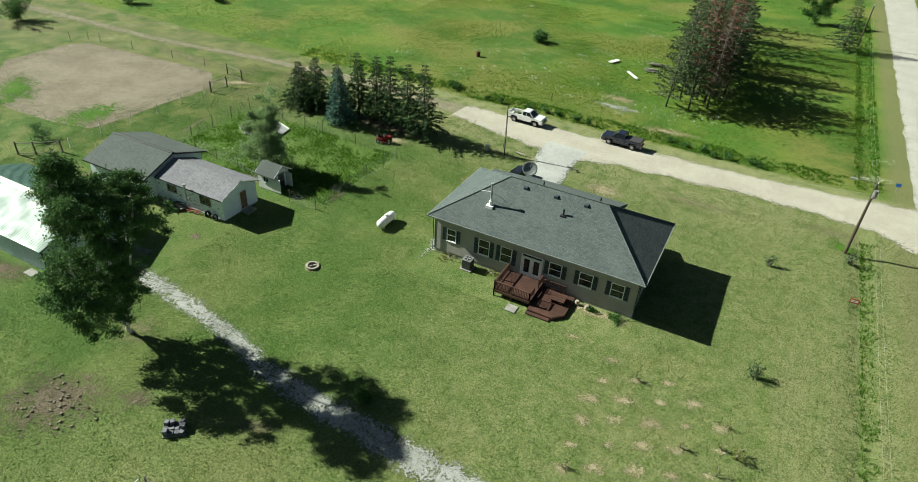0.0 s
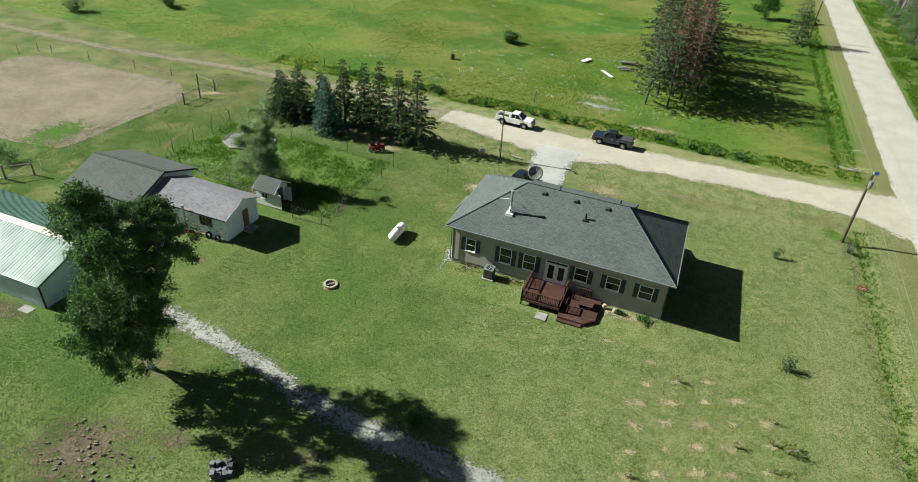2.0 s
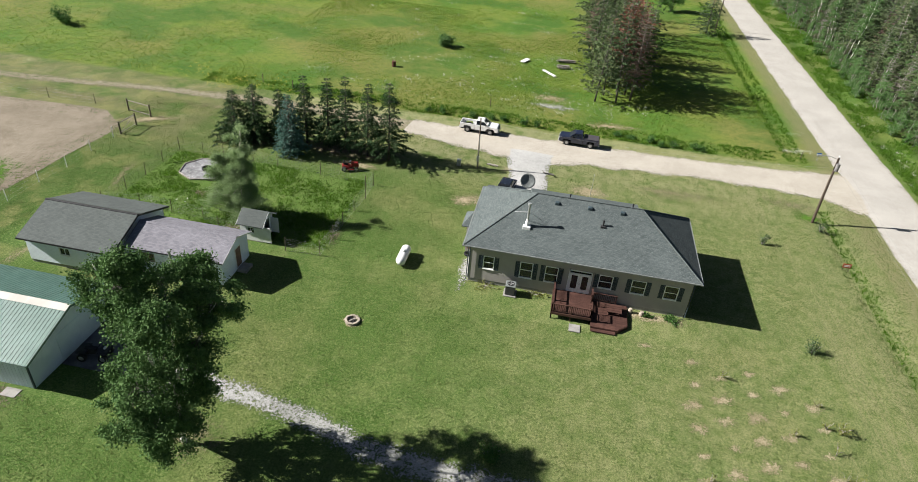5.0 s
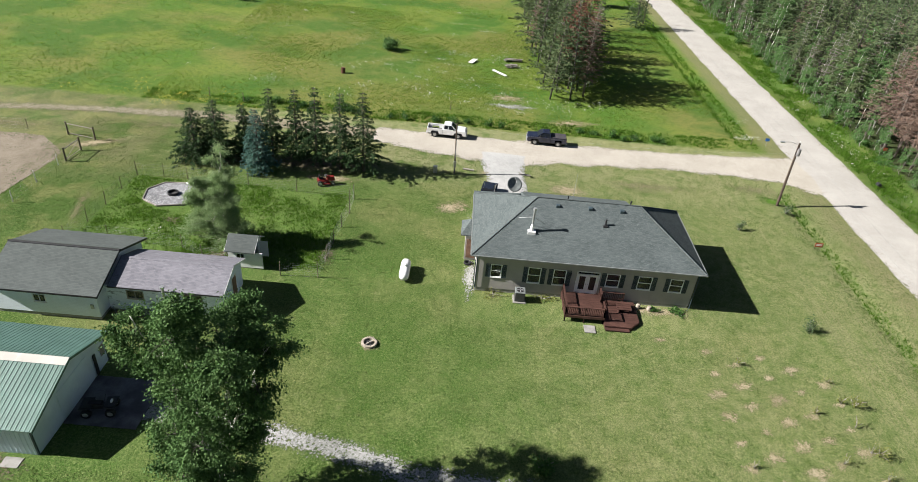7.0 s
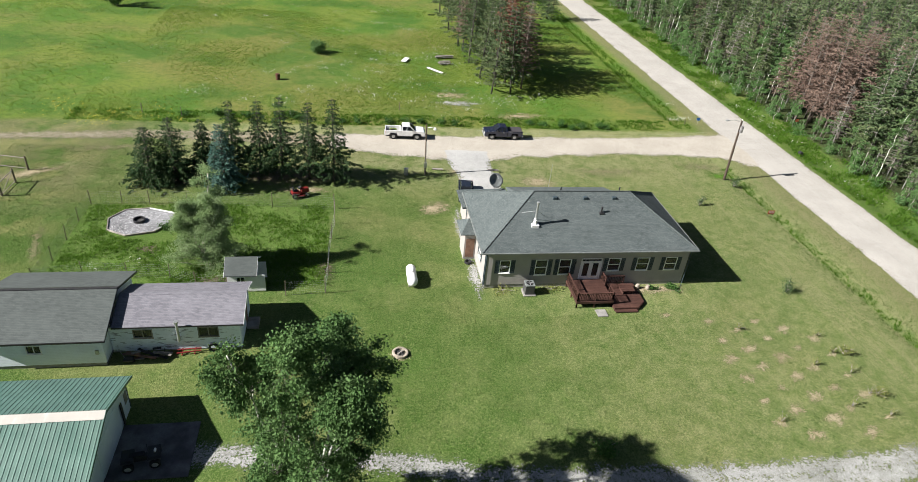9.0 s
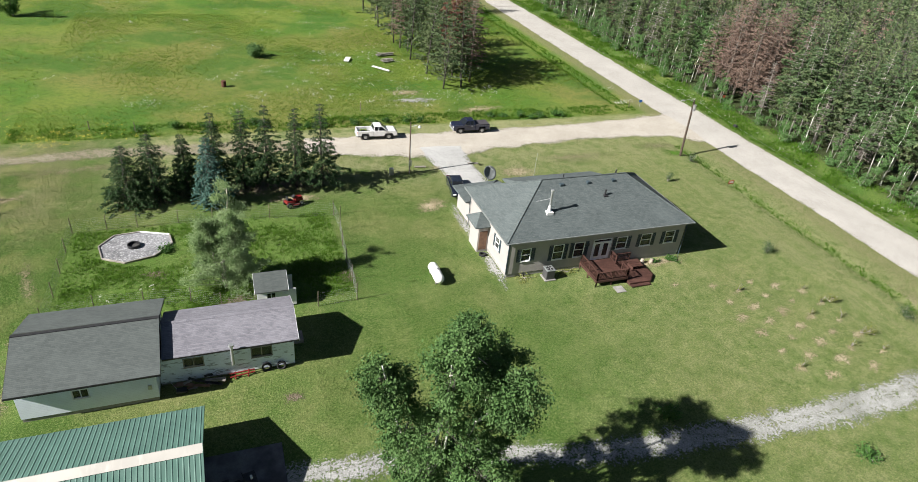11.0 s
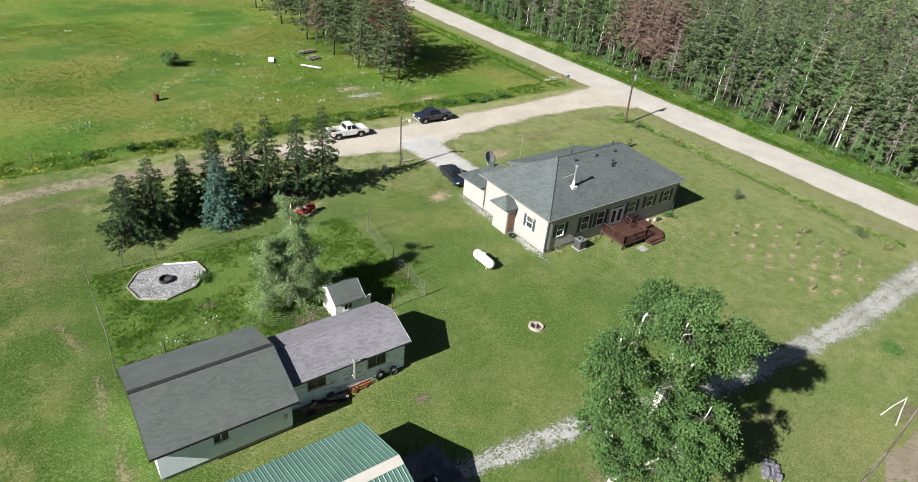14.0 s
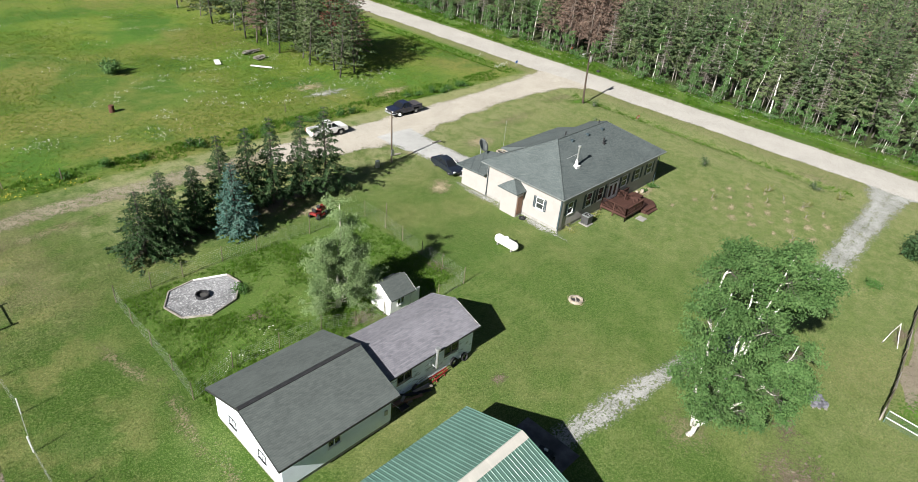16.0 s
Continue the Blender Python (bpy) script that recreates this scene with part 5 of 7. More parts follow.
# a bare white snag
_b = B()
tube(_b, [(35.0, 47.5, -0.1), (35.1, 47.6, 2), (35.5, 47.9, 4.5), (35.9, 48.1, 6.9)], [0.15, 0.12, 0.09, 0.05], 7)
single("dead_snag", _b, M_BIRCH, "broken white dead trunk leaning by the road", "tree", base=(35.0, 47.5, 0))
for y in np.arange(16, 225, 2.2):
    # the first rows, tree by tree
    for _ in range(2):
        if r3.uniform() < 0.6:
            stand(SAPLING, 34.6 + r3.normal() * 0.8, y + r3.uniform(-0.9, 0.9), r3.uniform(0.45, 1.0))
    for row in range(3):
        x = 36.4 + row * 2.6 + r3.normal() * 0.7
        yy = y + r3.normal() * 0.5
        near_dead = 84 < yy < 98
        p = r3.uniform()
        if near_dead and p < 0.72:
            stand(PROTO_DEAD, x + 1, yy, r3.uniform(0.85, 1.22), "forest trees")
        elif row == 0:
            if p < 0.42:
                stand(SAPLING, x - r3.uniform(0, 1.2), yy, r3.uniform(0.6, 1.2))
            elif p < 0.66:
                stand(ASPEN, x, yy, r3.uniform(0.7, 1.2))
            elif p < 0.80:
                stand(PROTO_BARE, x, yy, r3.uniform(0.6, 1.0))
            else:
                stand(PROTO[2 + int(p * 100) % 2], x, yy, r3.uniform(0.65, 1.0), "forest trees")
        else:
            if p < 0.09:
                stand(PROTO_BARE, x, yy, r3.uniform(0.7, 1.15))
            elif p < 0.15:
                stand(ASPEN, x, yy, r3.uniform(0.9, 1.25))
            elif p > 0.96:
                stand(PROTO_DEAD, x, yy, r3.uniform(0.7, 1.0), "forest trees")
            else:
                stand(PROTO[int(p * 100) % 4], x, yy, r3.uniform(0.68, 1.22), "forest trees")


def far_woods():
    """Everything behind the first rows: trunks and crowns of many pines."""
    r2 = np.random.default_rng(77)
    global rng
    rng = r2
    tr, crowns = [], [[], [], [], []]
    for x in np.arange(43, 150, 3.1):
        for y in np.arange(0, 260, 3.1):
            px, py = x + r2.normal() * 1.1, y + r2.normal() * 1.1
            thin = noise.noise((px * 0.09, py * 0.09, 1.0))
            if 221 < py < 228 or r2.uniform() < 0.24 or (x < 95 and thin > 0.17):
                continue
            H, R = r2.uniform(9.5, 18.0) * (1 - 0.25 * max(0.0, thin)), r2.uniform(1.1, 2.1)
            lx, ly = r2.normal(size=2) * 0.5
            for a in range(3):
                c0, s0, c1, s1 = math.cos(2.094 * a), math.sin(2.094 * a), math.cos(2.094 * (a + 1)), math.sin(2.094 * (a + 1))
                tr.append(((px + 0.15 * c0, py + 0.15 * s0, 0), (px + 0.15 * c1, py + 0.15 * s1, 0), (px + lx + 0.03 * c1, py + ly + 0.03 * s1, H * 0.95), (px + lx + 0.03 * c0, py + ly + 0.03 * s0, H * 0.95)))
            # boughs, each a tuft of needle sprays
            m, k = (38, 8) if x < 60 else (27, 7) if x < 90 else (16, 6)
            L = 0.55 if x < 60 else 0.70 if x < 90 else 0.9
            g = r2.uniform(0, 1, m) ** 1.1
            rad = R * (1 - g ** 1.4) ** 0.8 * np.sqrt(r2.uniform(0.25, 1.15, m)) + 0.1
            an = r2.uniform(0, 6.283, m)
            foot = r2.uniform(0.15, 0.38)
            out = np.stack([np.cos(an), np.sin(an), np.full(m, 0.12)], 1)
            c = np.stack([px + lx * g + rad * np.cos(an), py + ly * g + rad * np.sin(an), H * (foot + (1 - foot) * g)], 1)
            c = np.repeat(c, k, axis=0)
            c = c + r2.normal(size=c.shape) * (0.34, 0.34, 0.17) - np.repeat(out, k, axis=0) * r2.uniform(0, 0.6, (m * k, 1))
            p = r2.uniform() + 0.05 * thin
            sort = 0 if p < 0.42 else 1 if p < 0.91 else 2 if p < 0.96 else 3
            crowns[sort].append(leaves(c, L, L * (0.36, 0.36, 0.12, 0.24)[sort], np.repeat(out, k, axis=0)))
    w = tagged(new("woods"), "dense pine woods stretching away behind the road", "woods", kind="stuff")
    for nm, data, m in (("trunks", np.array(tr), M_BARK), ("crowns", np.concatenate(crowns[0]), L_PINE), ("dark_crowns", np.concatenate(crowns[1]), L_PINE_DARK), ("bare_crowns", np.concatenate(crowns[2]), L_GREYTWIG), ("dead_crowns", np.concatenate(crowns[3]), L_DEAD)):
        ob = tagged(new(nm, raw_mesh(nm, data, 4, m)), kind="stuff")
        ob.parent = w


far_woods()


def tufts(name, pts, height, width, material, label, blades=4, category="grass", splay=0.5):
    """Grass as many thin blades, one mass."""
    r2 = np.random.default_rng(len(pts))
    p = np.repeat(np.asarray(pts, float), blades, axis=0)
    n = len(p)
    p[:, :2] += r2.normal(size=(n, 2)) * width * 2.0
    a = r2.uniform(0, 6.283, n)
    s = np.stack([np.cos(a), np.sin(a), np.zeros(n)], 1) * (width * r2.uniform(0.5, 1.2, n))[:, None]
    h = height * r2.uniform(0.5, 1.3, n)
    tip = p + np.stack([r2.normal(size=n) * splay * h, r2.normal(size=n) * splay * h, h], 1)
    return tagged(new(name, raw_mesh(name, np.stack([p - s, p + s, tip], 1), 3, material)), label, category, kind="stuff")


def scatter(n, x0, x1, y0, y1, keep=None, seed=1, clump=0.0):
    r2 = np.random.default_rng(seed)
    out = []
    while len(out) < n:
        x, y = r2.uniform(x0, x1), r2.uniform(y0, y1)
        if clump and noise.noise((x * clump, y * clump, seed * 3.3)) < r2.uniform(-0.35, 0.35):
            continue
        if keep is None or keep(x, y):
            out.append((x, y, lift(x, y) - 0.02))
    return out


OFF_GROVE = lambda x, y: x < 13 or x > 16.5
tufts("meadow_grass", scatter(38000, -75, 13.5, 86.2, 150, None, 3, 0.05), 0.19, 0.055, L_GRASS, "tall green meadow grass with bent stalks", 3, "grass", 0.9)
tufts("far_meadow_grass", scatter(26000, -150, 13.5, 86.2, 215, lambda x, y: y > 150 or x < -75, 4, 0.05), 0.19, 0.07, L_GRASS, "tall green meadow grass", 3, "grass", 0.9)
tufts("ditch_grass", scatter(3000, -75, 12, 86.0, 90.0, None, 5, 0.4) + scatter(800, 13.6, 14.8, 28, 73, None, 6, 0.0) + scatter(2600, 13.0, 16.0, 87, 190, None, 7, 0.0), 0.30, 0.055, L_GRASS_DARK, "rank dark green grass along the ditches", 5)
tufts("verge_grass", scatter(9000, 28.2, 35.5, 5, 215, None, 8, 0.3), 0.4, 0.06, L_GRASS_DARK, "tall grass on the road's far verge", 5)
tufts("pen_grass", scatter(5200, -64.5, -40, 47.5, 62.8, lambda x, y: (x + 58.8) ** 2 + (y - 59.2) ** 2 > 11, 9, 0.35), 0.22, 0.045, L_GRASS_DARK, "unmown grass inside the wire fence", 5)
tufts("lawn_grass", scatter(230000, -78, 20, 6, 78, lambda x, y: not (-26.5 < x < -4.8 and 42.4 < y < 62) and not (-70 < x < -45 and 24 < y < 47) and abs(x - 14.2) > 0.8, 10, 0.0), 0.09, 0.040, L_LAWN, "short lawn tufts of green and straw blades", 2, "grass", 0.8)


def flowers(name, spots, material, label, seed, size=0.085):
    r2 = np.random.default_rng(seed)
    global rng
    rng = r2
    c = []
    for x, y, r, n in spots:
        for _ in range(n):
            px, py = x + r2.normal() * r, y + r2.normal() * r * 0.6
            for _ in range(3):
                c.append((px + r2.normal() * 0.1, py + r2.normal() * 0.1, lift(px, py) + r2.uniform(0.35, 0.65)))
    tagged(new(name, raw_mesh(name, leaves(np.array(c), size * 1.6, size * 1.3, None, 0.8), 4, material)), label, "flowers", kind="stuff")


_r = np.random.default_rng(31)
flowers("white_flowers", [(float(_r.uniform(-75, -5)), float(_r.uniform(92, 160)), float(_r.uniform(0.3, 1.6)), int(_r.integers(3, 16))) for _ in range(75)]
        + [(float(_r.uniform(-48, -4)), float(_r.uniform(89.5, 116)), float(_r.uniform(0.2, 1.0)), int(_r.integers(2, 8))) for _ in range(80)]
        + [(-15, 96, 3.0, 50), (-22, 97, 2.5, 30), (-22, 119, 2.0, 40), (-60, 97, 1.4, 40), (-47, 93, 1.2, 24), (15.0, 90.5, 1.0, 60), (16, 97, 0.7, 10)]
        + [(30.5 + float(_r.normal()) * 1.2, float(_r.uniform(10, 120)), 0.8, 4) for _ in range(40)]
        + [(-57, 51.5, 0.8, 5), (-60.5, 50.8, 0.7, 6)], M_FLOWER, "clumps of white wild flowers in the grass", 5)
flowers("yellow_flowers", [(-70 + float(_r.normal()) * 8, 88 + float(_r.normal()) * 2, 1.2, 12) for _ in range(16)] + [(-48, 93, 2, 12), (-35, 96, 3, 10)], M_YFLOWER, "yellow wild flowers among the grass", 6, 0.08)


# ---- bare spots, mulch and worn places ----
for x, y, rx, ry, m, lab, tn in (
        (-39.3, 15.5, 4.6, 2.9, M_DIRT, "churned bare dirt with rubble", 20), (-34.3, 18.6, 1.6, 1.0, M_DIRT, "bare dirt patch", 0),
        (-57.0, 23.0, 3.2, 1.3, M_DIRT, "bare dirt beside the barn", 0), (-40.3, 23.4, 2.6, 2.2, M_WORN, "thin dead grass round the birch", 0),
        (-28.1, 61.9, 2.1, 1.2, M_STRAW, "scatter of pale gravel on the lawn", 35), (-25.75, 48.9, 0.55, 3.2, M_TRACK, "stone chip bed along the west wall", 0),
        (-25.8, 57.2, 0.65, 3.6, M_TRACK, "stone chip bed along the west wall", 0), (-46.8, 36.0, 0.8, 0.55, M_DIRT, "small bare patch of soil", 0),
        (-8.3, 45.9, 3.4, 0.7, M_STRAW, "bare planting bed along the house", 0), (-8.8, 41.8, 0.6, 0.3, M_STRAW, "dead grass patch", 0),
        (-67.2, 55, 0.7, 4.5, M_WORN, "worn footpath through the grass", 14), (-66.4, 47.4, 0.7, 4.2, M_WORN, "worn footpath through the grass", -8), (-66.4, 39.5, 0.9, 4.6, M_WORN, "worn footpath through the grass", -8),
        (-73.6, 70.0, 3.4, 1.0, M_STRAW, "worn ground at the gate", 30), (-88, 74.0, 12, 1.4, M_WORN, "bare strip beside the farm track", -3), (-66, 77.4, 8, 1.2, M_WORN, "bare strip beside the farm track", 3),
        (-50.2, 48.6, 1.8, 1.1, M_DIRT, "bare soil under the willow", 0), (-43.0, 66.3, 3.0, 0.8, M_STRAW, "needle litter under the spruces", 0),
        (-57.5, 68.6, 4.5, 1.8, M_DIRT, "needle litter under the spruces", 0), (-45.5, 69.6, 7.5, 1.9, M_DIRT, "needle litter under the spruces", 0),
        (-40.2, 50.2, 1.0, 1.5, M_DIRT, "bare soil by the fence", 0), (-57.0, 54.0, 1.1, 0.7, M_DIRT, "bare soil in the pen", 0),
        (-12.0, 90.5, 4.0, 1.2, M_STRAW, "trampled pale grass", 10), (-21.0, 99.0, 2.8, 1.4, M_STRAW, "trampled pale grass", 0), (-20.5, 95.5, 3.5, 1.0, M_TRACK, "stony patch in the meadow", 0),
        (11.9, 70.6, 1.3, 1.1, M_WEEDS, "lush green grass at the foot of the pole", 0), (-24, 71.6, 1.4, 0.7, M_STRAW, "dead grass beside the spur", 0), (-16.5, 64.5, 1.5, 1.0, M_STRAW, "dead grass patch", 30), (-14.5, 68.5, 2.5, 1.4, M_STRAW, "dead grass patch", 0), (-4, 71.5, 7, 1.6, M_WORN, "dry grass along the drive", 2), (10.5, 73.5, 4.5, 1.5, M_WORN, "dry grass along the drive", -6), (15.5, 33, 2.0, 5.0, M_WORN, "dry verge by the road", 0),
        (-25, 21.0, 2.5, 1.0, M_WORN, "thin dry grass", 20), (-20.5, 12.2, 3.6, 1.3, M_SOIL, "bare pale ground inside the timber fence", 6), (-24.6, 11.4, 2.6, 1.8, M_WEEDS, "green grass inside the timber fence", 0), (-14.4, 15.4, 1.8, 0.8, M_DIRT, "bare soil by the leaning sticks", 0), (-12.8, 13.0, 6.5, 1.2, M_SOIL, "bare ground along the timber fence", 3)):
    patch("ground_patch", x, y, rx * 1.25, ry * 1.3, m, lab, tn, 0.035 + 0.0007 * (hash((round(x), round(y))) % 11))
patch("garden_weeds", -96.5, 49.5, 7.0, 3.2, M_WEEDS, "green weeds at the garden's edge", -35, 0.055)
patch("garden_weeds", -80.8, 49.6, 3.4, 5.2, M_WEEDS, "green weeds at the garden's edge", 0, 0.055)
# young orchard: mulched spots in rows
_r = np.random.default_rng(12)
SAPLINGS = {(4, 0), (4, 1), (4, 2), (4, 3), (4, 4), (1, 0), (0, 5), (3, 2), (3, 4)}
for i, x in enumerate((-5.15, -2.85, -0.5, 1.8, 4.35)):
    for j in range(6):
        y = 40.7 - 2.42 * j + (0.0, -1.2, -0.1, -1.4, -2.6)[i]
        if (i, j) in ((4, 5),):
            continue
        s = float(_r.uniform(0.42, 0.85))
        patch("mulch_spot", x + float(_r.normal()) * 0.12, y + float(_r.normal()) * 0.12, s * 1.45, s * 0.85, M_STRAW, "pale dry mulch spot in the orchard rows", 20, 0.03, 0.5, "structure", "mulch")
        if (i, j) in SAPLINGS:
            bush("orchard_sapling", (x + 0.25, y + 0.2, 0.0), 0.4, float(_r.uniform(0.9, 1.5)), "young fruit sapling with yellow-green leaves", L_YELLOW, 200 + 10 * i + j, 70, 0.12, "orchard saplings", "sapling", 4)
for k, (x, y, rr, hh, n) in enumerate(((5.8, 44.9, 0.7, 1.9, 420), (5.0, 62.6, 0.55, 1.7, 300), (12.4, 67.6, 0.7, 1.7, 260), (11.6, 32.0, 1.0, 1.4, 380), (11.2, 28.8, 0.8, 1.5, 240), (5.6, 35.8, 0.7, 1.3, 220), (5.2, 30.9, 0.7, 1.2, 200))):
    bush("lawn_shrub", (x, y, 0), rr, hh, "small sparse shrub standing alone in the lawn", L_PINE_DARK if k < 4 else L_YELLOW, 300 + k, n, 0.15, "lawn shrubs")
for k, (x, y, rr, hh, n, m, lab) in enumerate(((-20.1, 27.0, 0.9, 1.4, 900, L_SHRUB, "round dark green shrub on the lawn"), (-7.4, 19.8, 1.0, 0.8, 700, L_SHRUB, "low bright green bush by the track"), (2.8, 18.6, 2.4, 3.6, 3200, L_SPRUCE, "bushy dark green shrub by the track"),
                                          (-6.2, 45.9, 0.8, 0.6, 420, L_SHRUB, "low green plant against the house"), (-8.4, 46.0, 0.55, 0.5, 260, L_SHRUB, "low green plant against the house"), (-43.2, 119.8, 2.0, 2.7, 1500, L_ASPEN, "round green bush alone in the meadow"),
                                          (-56.0, 57.9, 1.0, 0.7, 420, L_SHRUB, "weeds at the edge of the gravel ring"), (-23.5, 46.4, 1.6, 0.35, 320, L_YELLOW, "low yellow-green edging plants"), (-18.6, 46.3, 1.6, 0.3, 260, L_YELLOW, "low yellow-green edging plants"),
                                          (-78.5, 41.5, 1.6, 2.2, 700, L_ASPEN, "green bush beside the gate"), (-82, 43.0, 1.2, 1.6, 420, L_ASPEN, "green bush beside the gate"), (-124, 91, 2.6, 3.6, 1300, L_WILLOW, "grey-green bush at the field's edge"), (-128, 70, 4, 6.5, 3000, L_SHRUB, "dark green bushes at the field's edge"), (-85.2, 147.4, 4, 7.0, 3000, L_SHRUB, "dark green bushes at the field's edge"), (-112, 104, 3, 3.5, 1400, L_SHRUB, "dark green bushes at the field's edge"), (-54.5, 26.0, 0.6, 0.5, 200, L_SHRUB, "weeds at the barn's corner"))):
    bush("green_bush", (x, y, 0), rr, hh, lab, m, 340 + k, n, 0.17 if rr < 2 else 0.3, "", "bush", 9)
for k, x in enumerate((-46, -44, -38.5, -36.5, -32, -29.5, -27.5, -24, -22, -10.5, -8.0, -5.8, -4.4, -2.6, 0.2, 1.6, -52, -56, -60)):
    bush("ditch_bush", (x + float(_r.normal()) * 0.3, 87.0 + float(_r.normal()) * 0.5 + (1.5 if x < -40 else 0), -0.15), float(_r.uniform(0.6, 1.25)), float(_r.uniform(0.8, 1.5)), "leafy green bush in the ditch beside the driveway", L_SHRUB, 400 + k, 420, 0.2, "ditch bushes", "bush", 6)
for k in range(34):
    y = 22 + 4.1 * k
    bush("edge_bush", (34.4 + float(_r.normal()) * 0.9, y + float(_r.normal()) * 1.2, 0), float(_r.uniform(0.9, 1.8)), float(_r.uniform(1.2, 2.8)), "leafy undergrowth at the wood's edge", (L_ASPEN, L_SHRUB)[k % 2], 440 + k, 420, 0.24, "undergrowth bushes", "bush", 6)


# ---- deck ----
def deck():
    d = thing("deck", (-14.5, 44.8, 0), "red-brown stained wooden deck with railings and a lower platform", "deck")
    zt, X0, X1, Y0, Y1 = 0.76, -17.1, -13.55, 43.3, 46.72
    f = B()
    for y in (43.35, 45.0, 46.6):
        box(f, (X0 + 0.02, y - 0.03, zt - 0.26), (X1 - 0.02, y + 0.03, zt - 0.04))
    part("joists", f, M_DECK, d)
    for lo, hi in (((X0 - 0.03, Y0 - 0.04, zt - 0.25), (X1 + 0.03, Y0, zt + 0.0)), ((X0 - 0.04, Y0, zt - 0.25), (X0, Y1, zt)), ((X1, Y0, zt - 0.25), (X1 + 0.04, Y1, zt))):
        part("skirt_board", box(B(), lo, hi), M_DECK, d)
    y = Y0
    while y < Y1 - 0.05:
        part("plank", box(B(), (X0, y, zt - 0.04), (X1, y + 0.134, zt)), M_DECK, d)
        y += 0.14

    def rail(a, b, z, h=0.9):
        a, b = Vector(a), Vector(b)
        n = max(1, round((b - a).length / 1.75))
        for k in range(n + 1):
            p = a.lerp(b, k / n)
            part("post", box(B(), (p.x - 0.05, p.y - 0.05, 0), (p.x + 0.05, p.y + 0.05, z + h)), M_DECK, d)
        way = (b - a).normalized()
        ang = math.atan2(way.y, way.x)
        for zz, w in ((z + h, 0.075), (z + 0.12, 0.035)):
            m = Matrix.Translation((*a.lerp(b, 0.5), zz)) @ Matrix.Rotation(ang, 4, "Z")
            part("rail", box(B(), (-(b - a).length / 2 - 0.05, -w, 0), ((b - a).length / 2 + 0.05, w, 0.045), 0, m), M_DECK, d)
        c = max(2, int((b - a).length / 0.15))
        for k in range(1, c):
            p = a.lerp(b, k / c)
            part("baluster", box(B(), (p.x - 0.02, p.y - 0.02, z + 0.165), (p.x + 0.02, p.y + 0.02, z + h)), M_DECK, d)
    rail((X0 + 0.05, Y1 - 0.1), (X0 + 0.05, Y0 + 0.05), zt)
    rail((X0 + 0.05, Y0 + 0.05), (X1 - 0.05, Y0 + 0.05), zt)
    rail((X1 - 0.05, Y0 + 0.05), (X1 - 0.05, Y0 + 1.15), zt)
    rail((X1 - 0.05, Y1 - 0.1), (X1 - 0.05, Y1 - 1.1), zt)
    rail((X1 + 0.15, Y1 - 0.15), (-11.3, Y1 - 0.15), 0.36, 0.85)
    # lower platform with a clipped corner
    zl, y = 0.36, 42.75
    while y < 46.5:
        x1 = -10.25 if y > 43.6 else -10.25 - (43.6 - y) * 1.0
        part("plank", box(B(), (-13.5, y, zl - 0.04), (x1, y + 0.134, zl)), M_DECK, d)
        y += 0.14
    part("skirt_board", prism(B(), [(-13.5, 42.73), (-11.1, 42.73), (-10.23, 43.6), (-10.23, 46.5), (-13.5, 46.5)], 0.02, zl - 0.045, 2), M_DECK, d)
    for k in range(3):
        part("step", box(B(), (-13.5 + 0.3 * k * 0, 42.35 - 0.0, 0.10), (-11.3, 42.72, 0.19), 0.01), M_DECK, d) if k == 0 else None
    part("stair_tread", box(B(), (X1 + 0.05, 44.5, 0.5), (X1 + 0.4, 45.55, 0.55)), M_DECK, d)
    # bench on the lower platform
    for x in (-12.0, -11.0):
        part("bench_leg", box(B(), (x, 44.75, zl), (x + 0.08, 45.9, zl + 0.38)), M_DECK, d)
    for k in range(4):
        part("bench_slat", box(B(), (-12.15, 44.7 + 0.31 * k, zl + 0.38), (-10.8, 44.98 + 0.31 * k, zl + 0.42)), M_DECK, d)


deck()
_b = box(B(), (-15.35, 41.95, 0.0), (-14.35, 42.95, 0.075), 0.02)
single("paving_slab", _b, M_CONCRETE, "square grey concrete slab in the lawn before the deck", "slab", base=(-14.85, 42.45, 0))
# the apron's dark colour stands in for the barn's shadow across it
_b = box(B(), (-48.2, 27.4, 0.0), (-53.2, 32.0, 0.06), 0.02)
single("concrete_apron", _b, M_APRON, "stained concrete apron in front of the barn, its colour darkened for shade", "slab", base=(-50.7, 29.7, 0), kind="structure")
_b = box(B(), (-55.2, 23.6, 0.0), (-54.0, 24.4, 0.07), 0.02)
single("paving_slab", _b, M_CONCRETE, "pale broken slab beside the barn's corner", "slab", base=(-54.6, 24, 0))


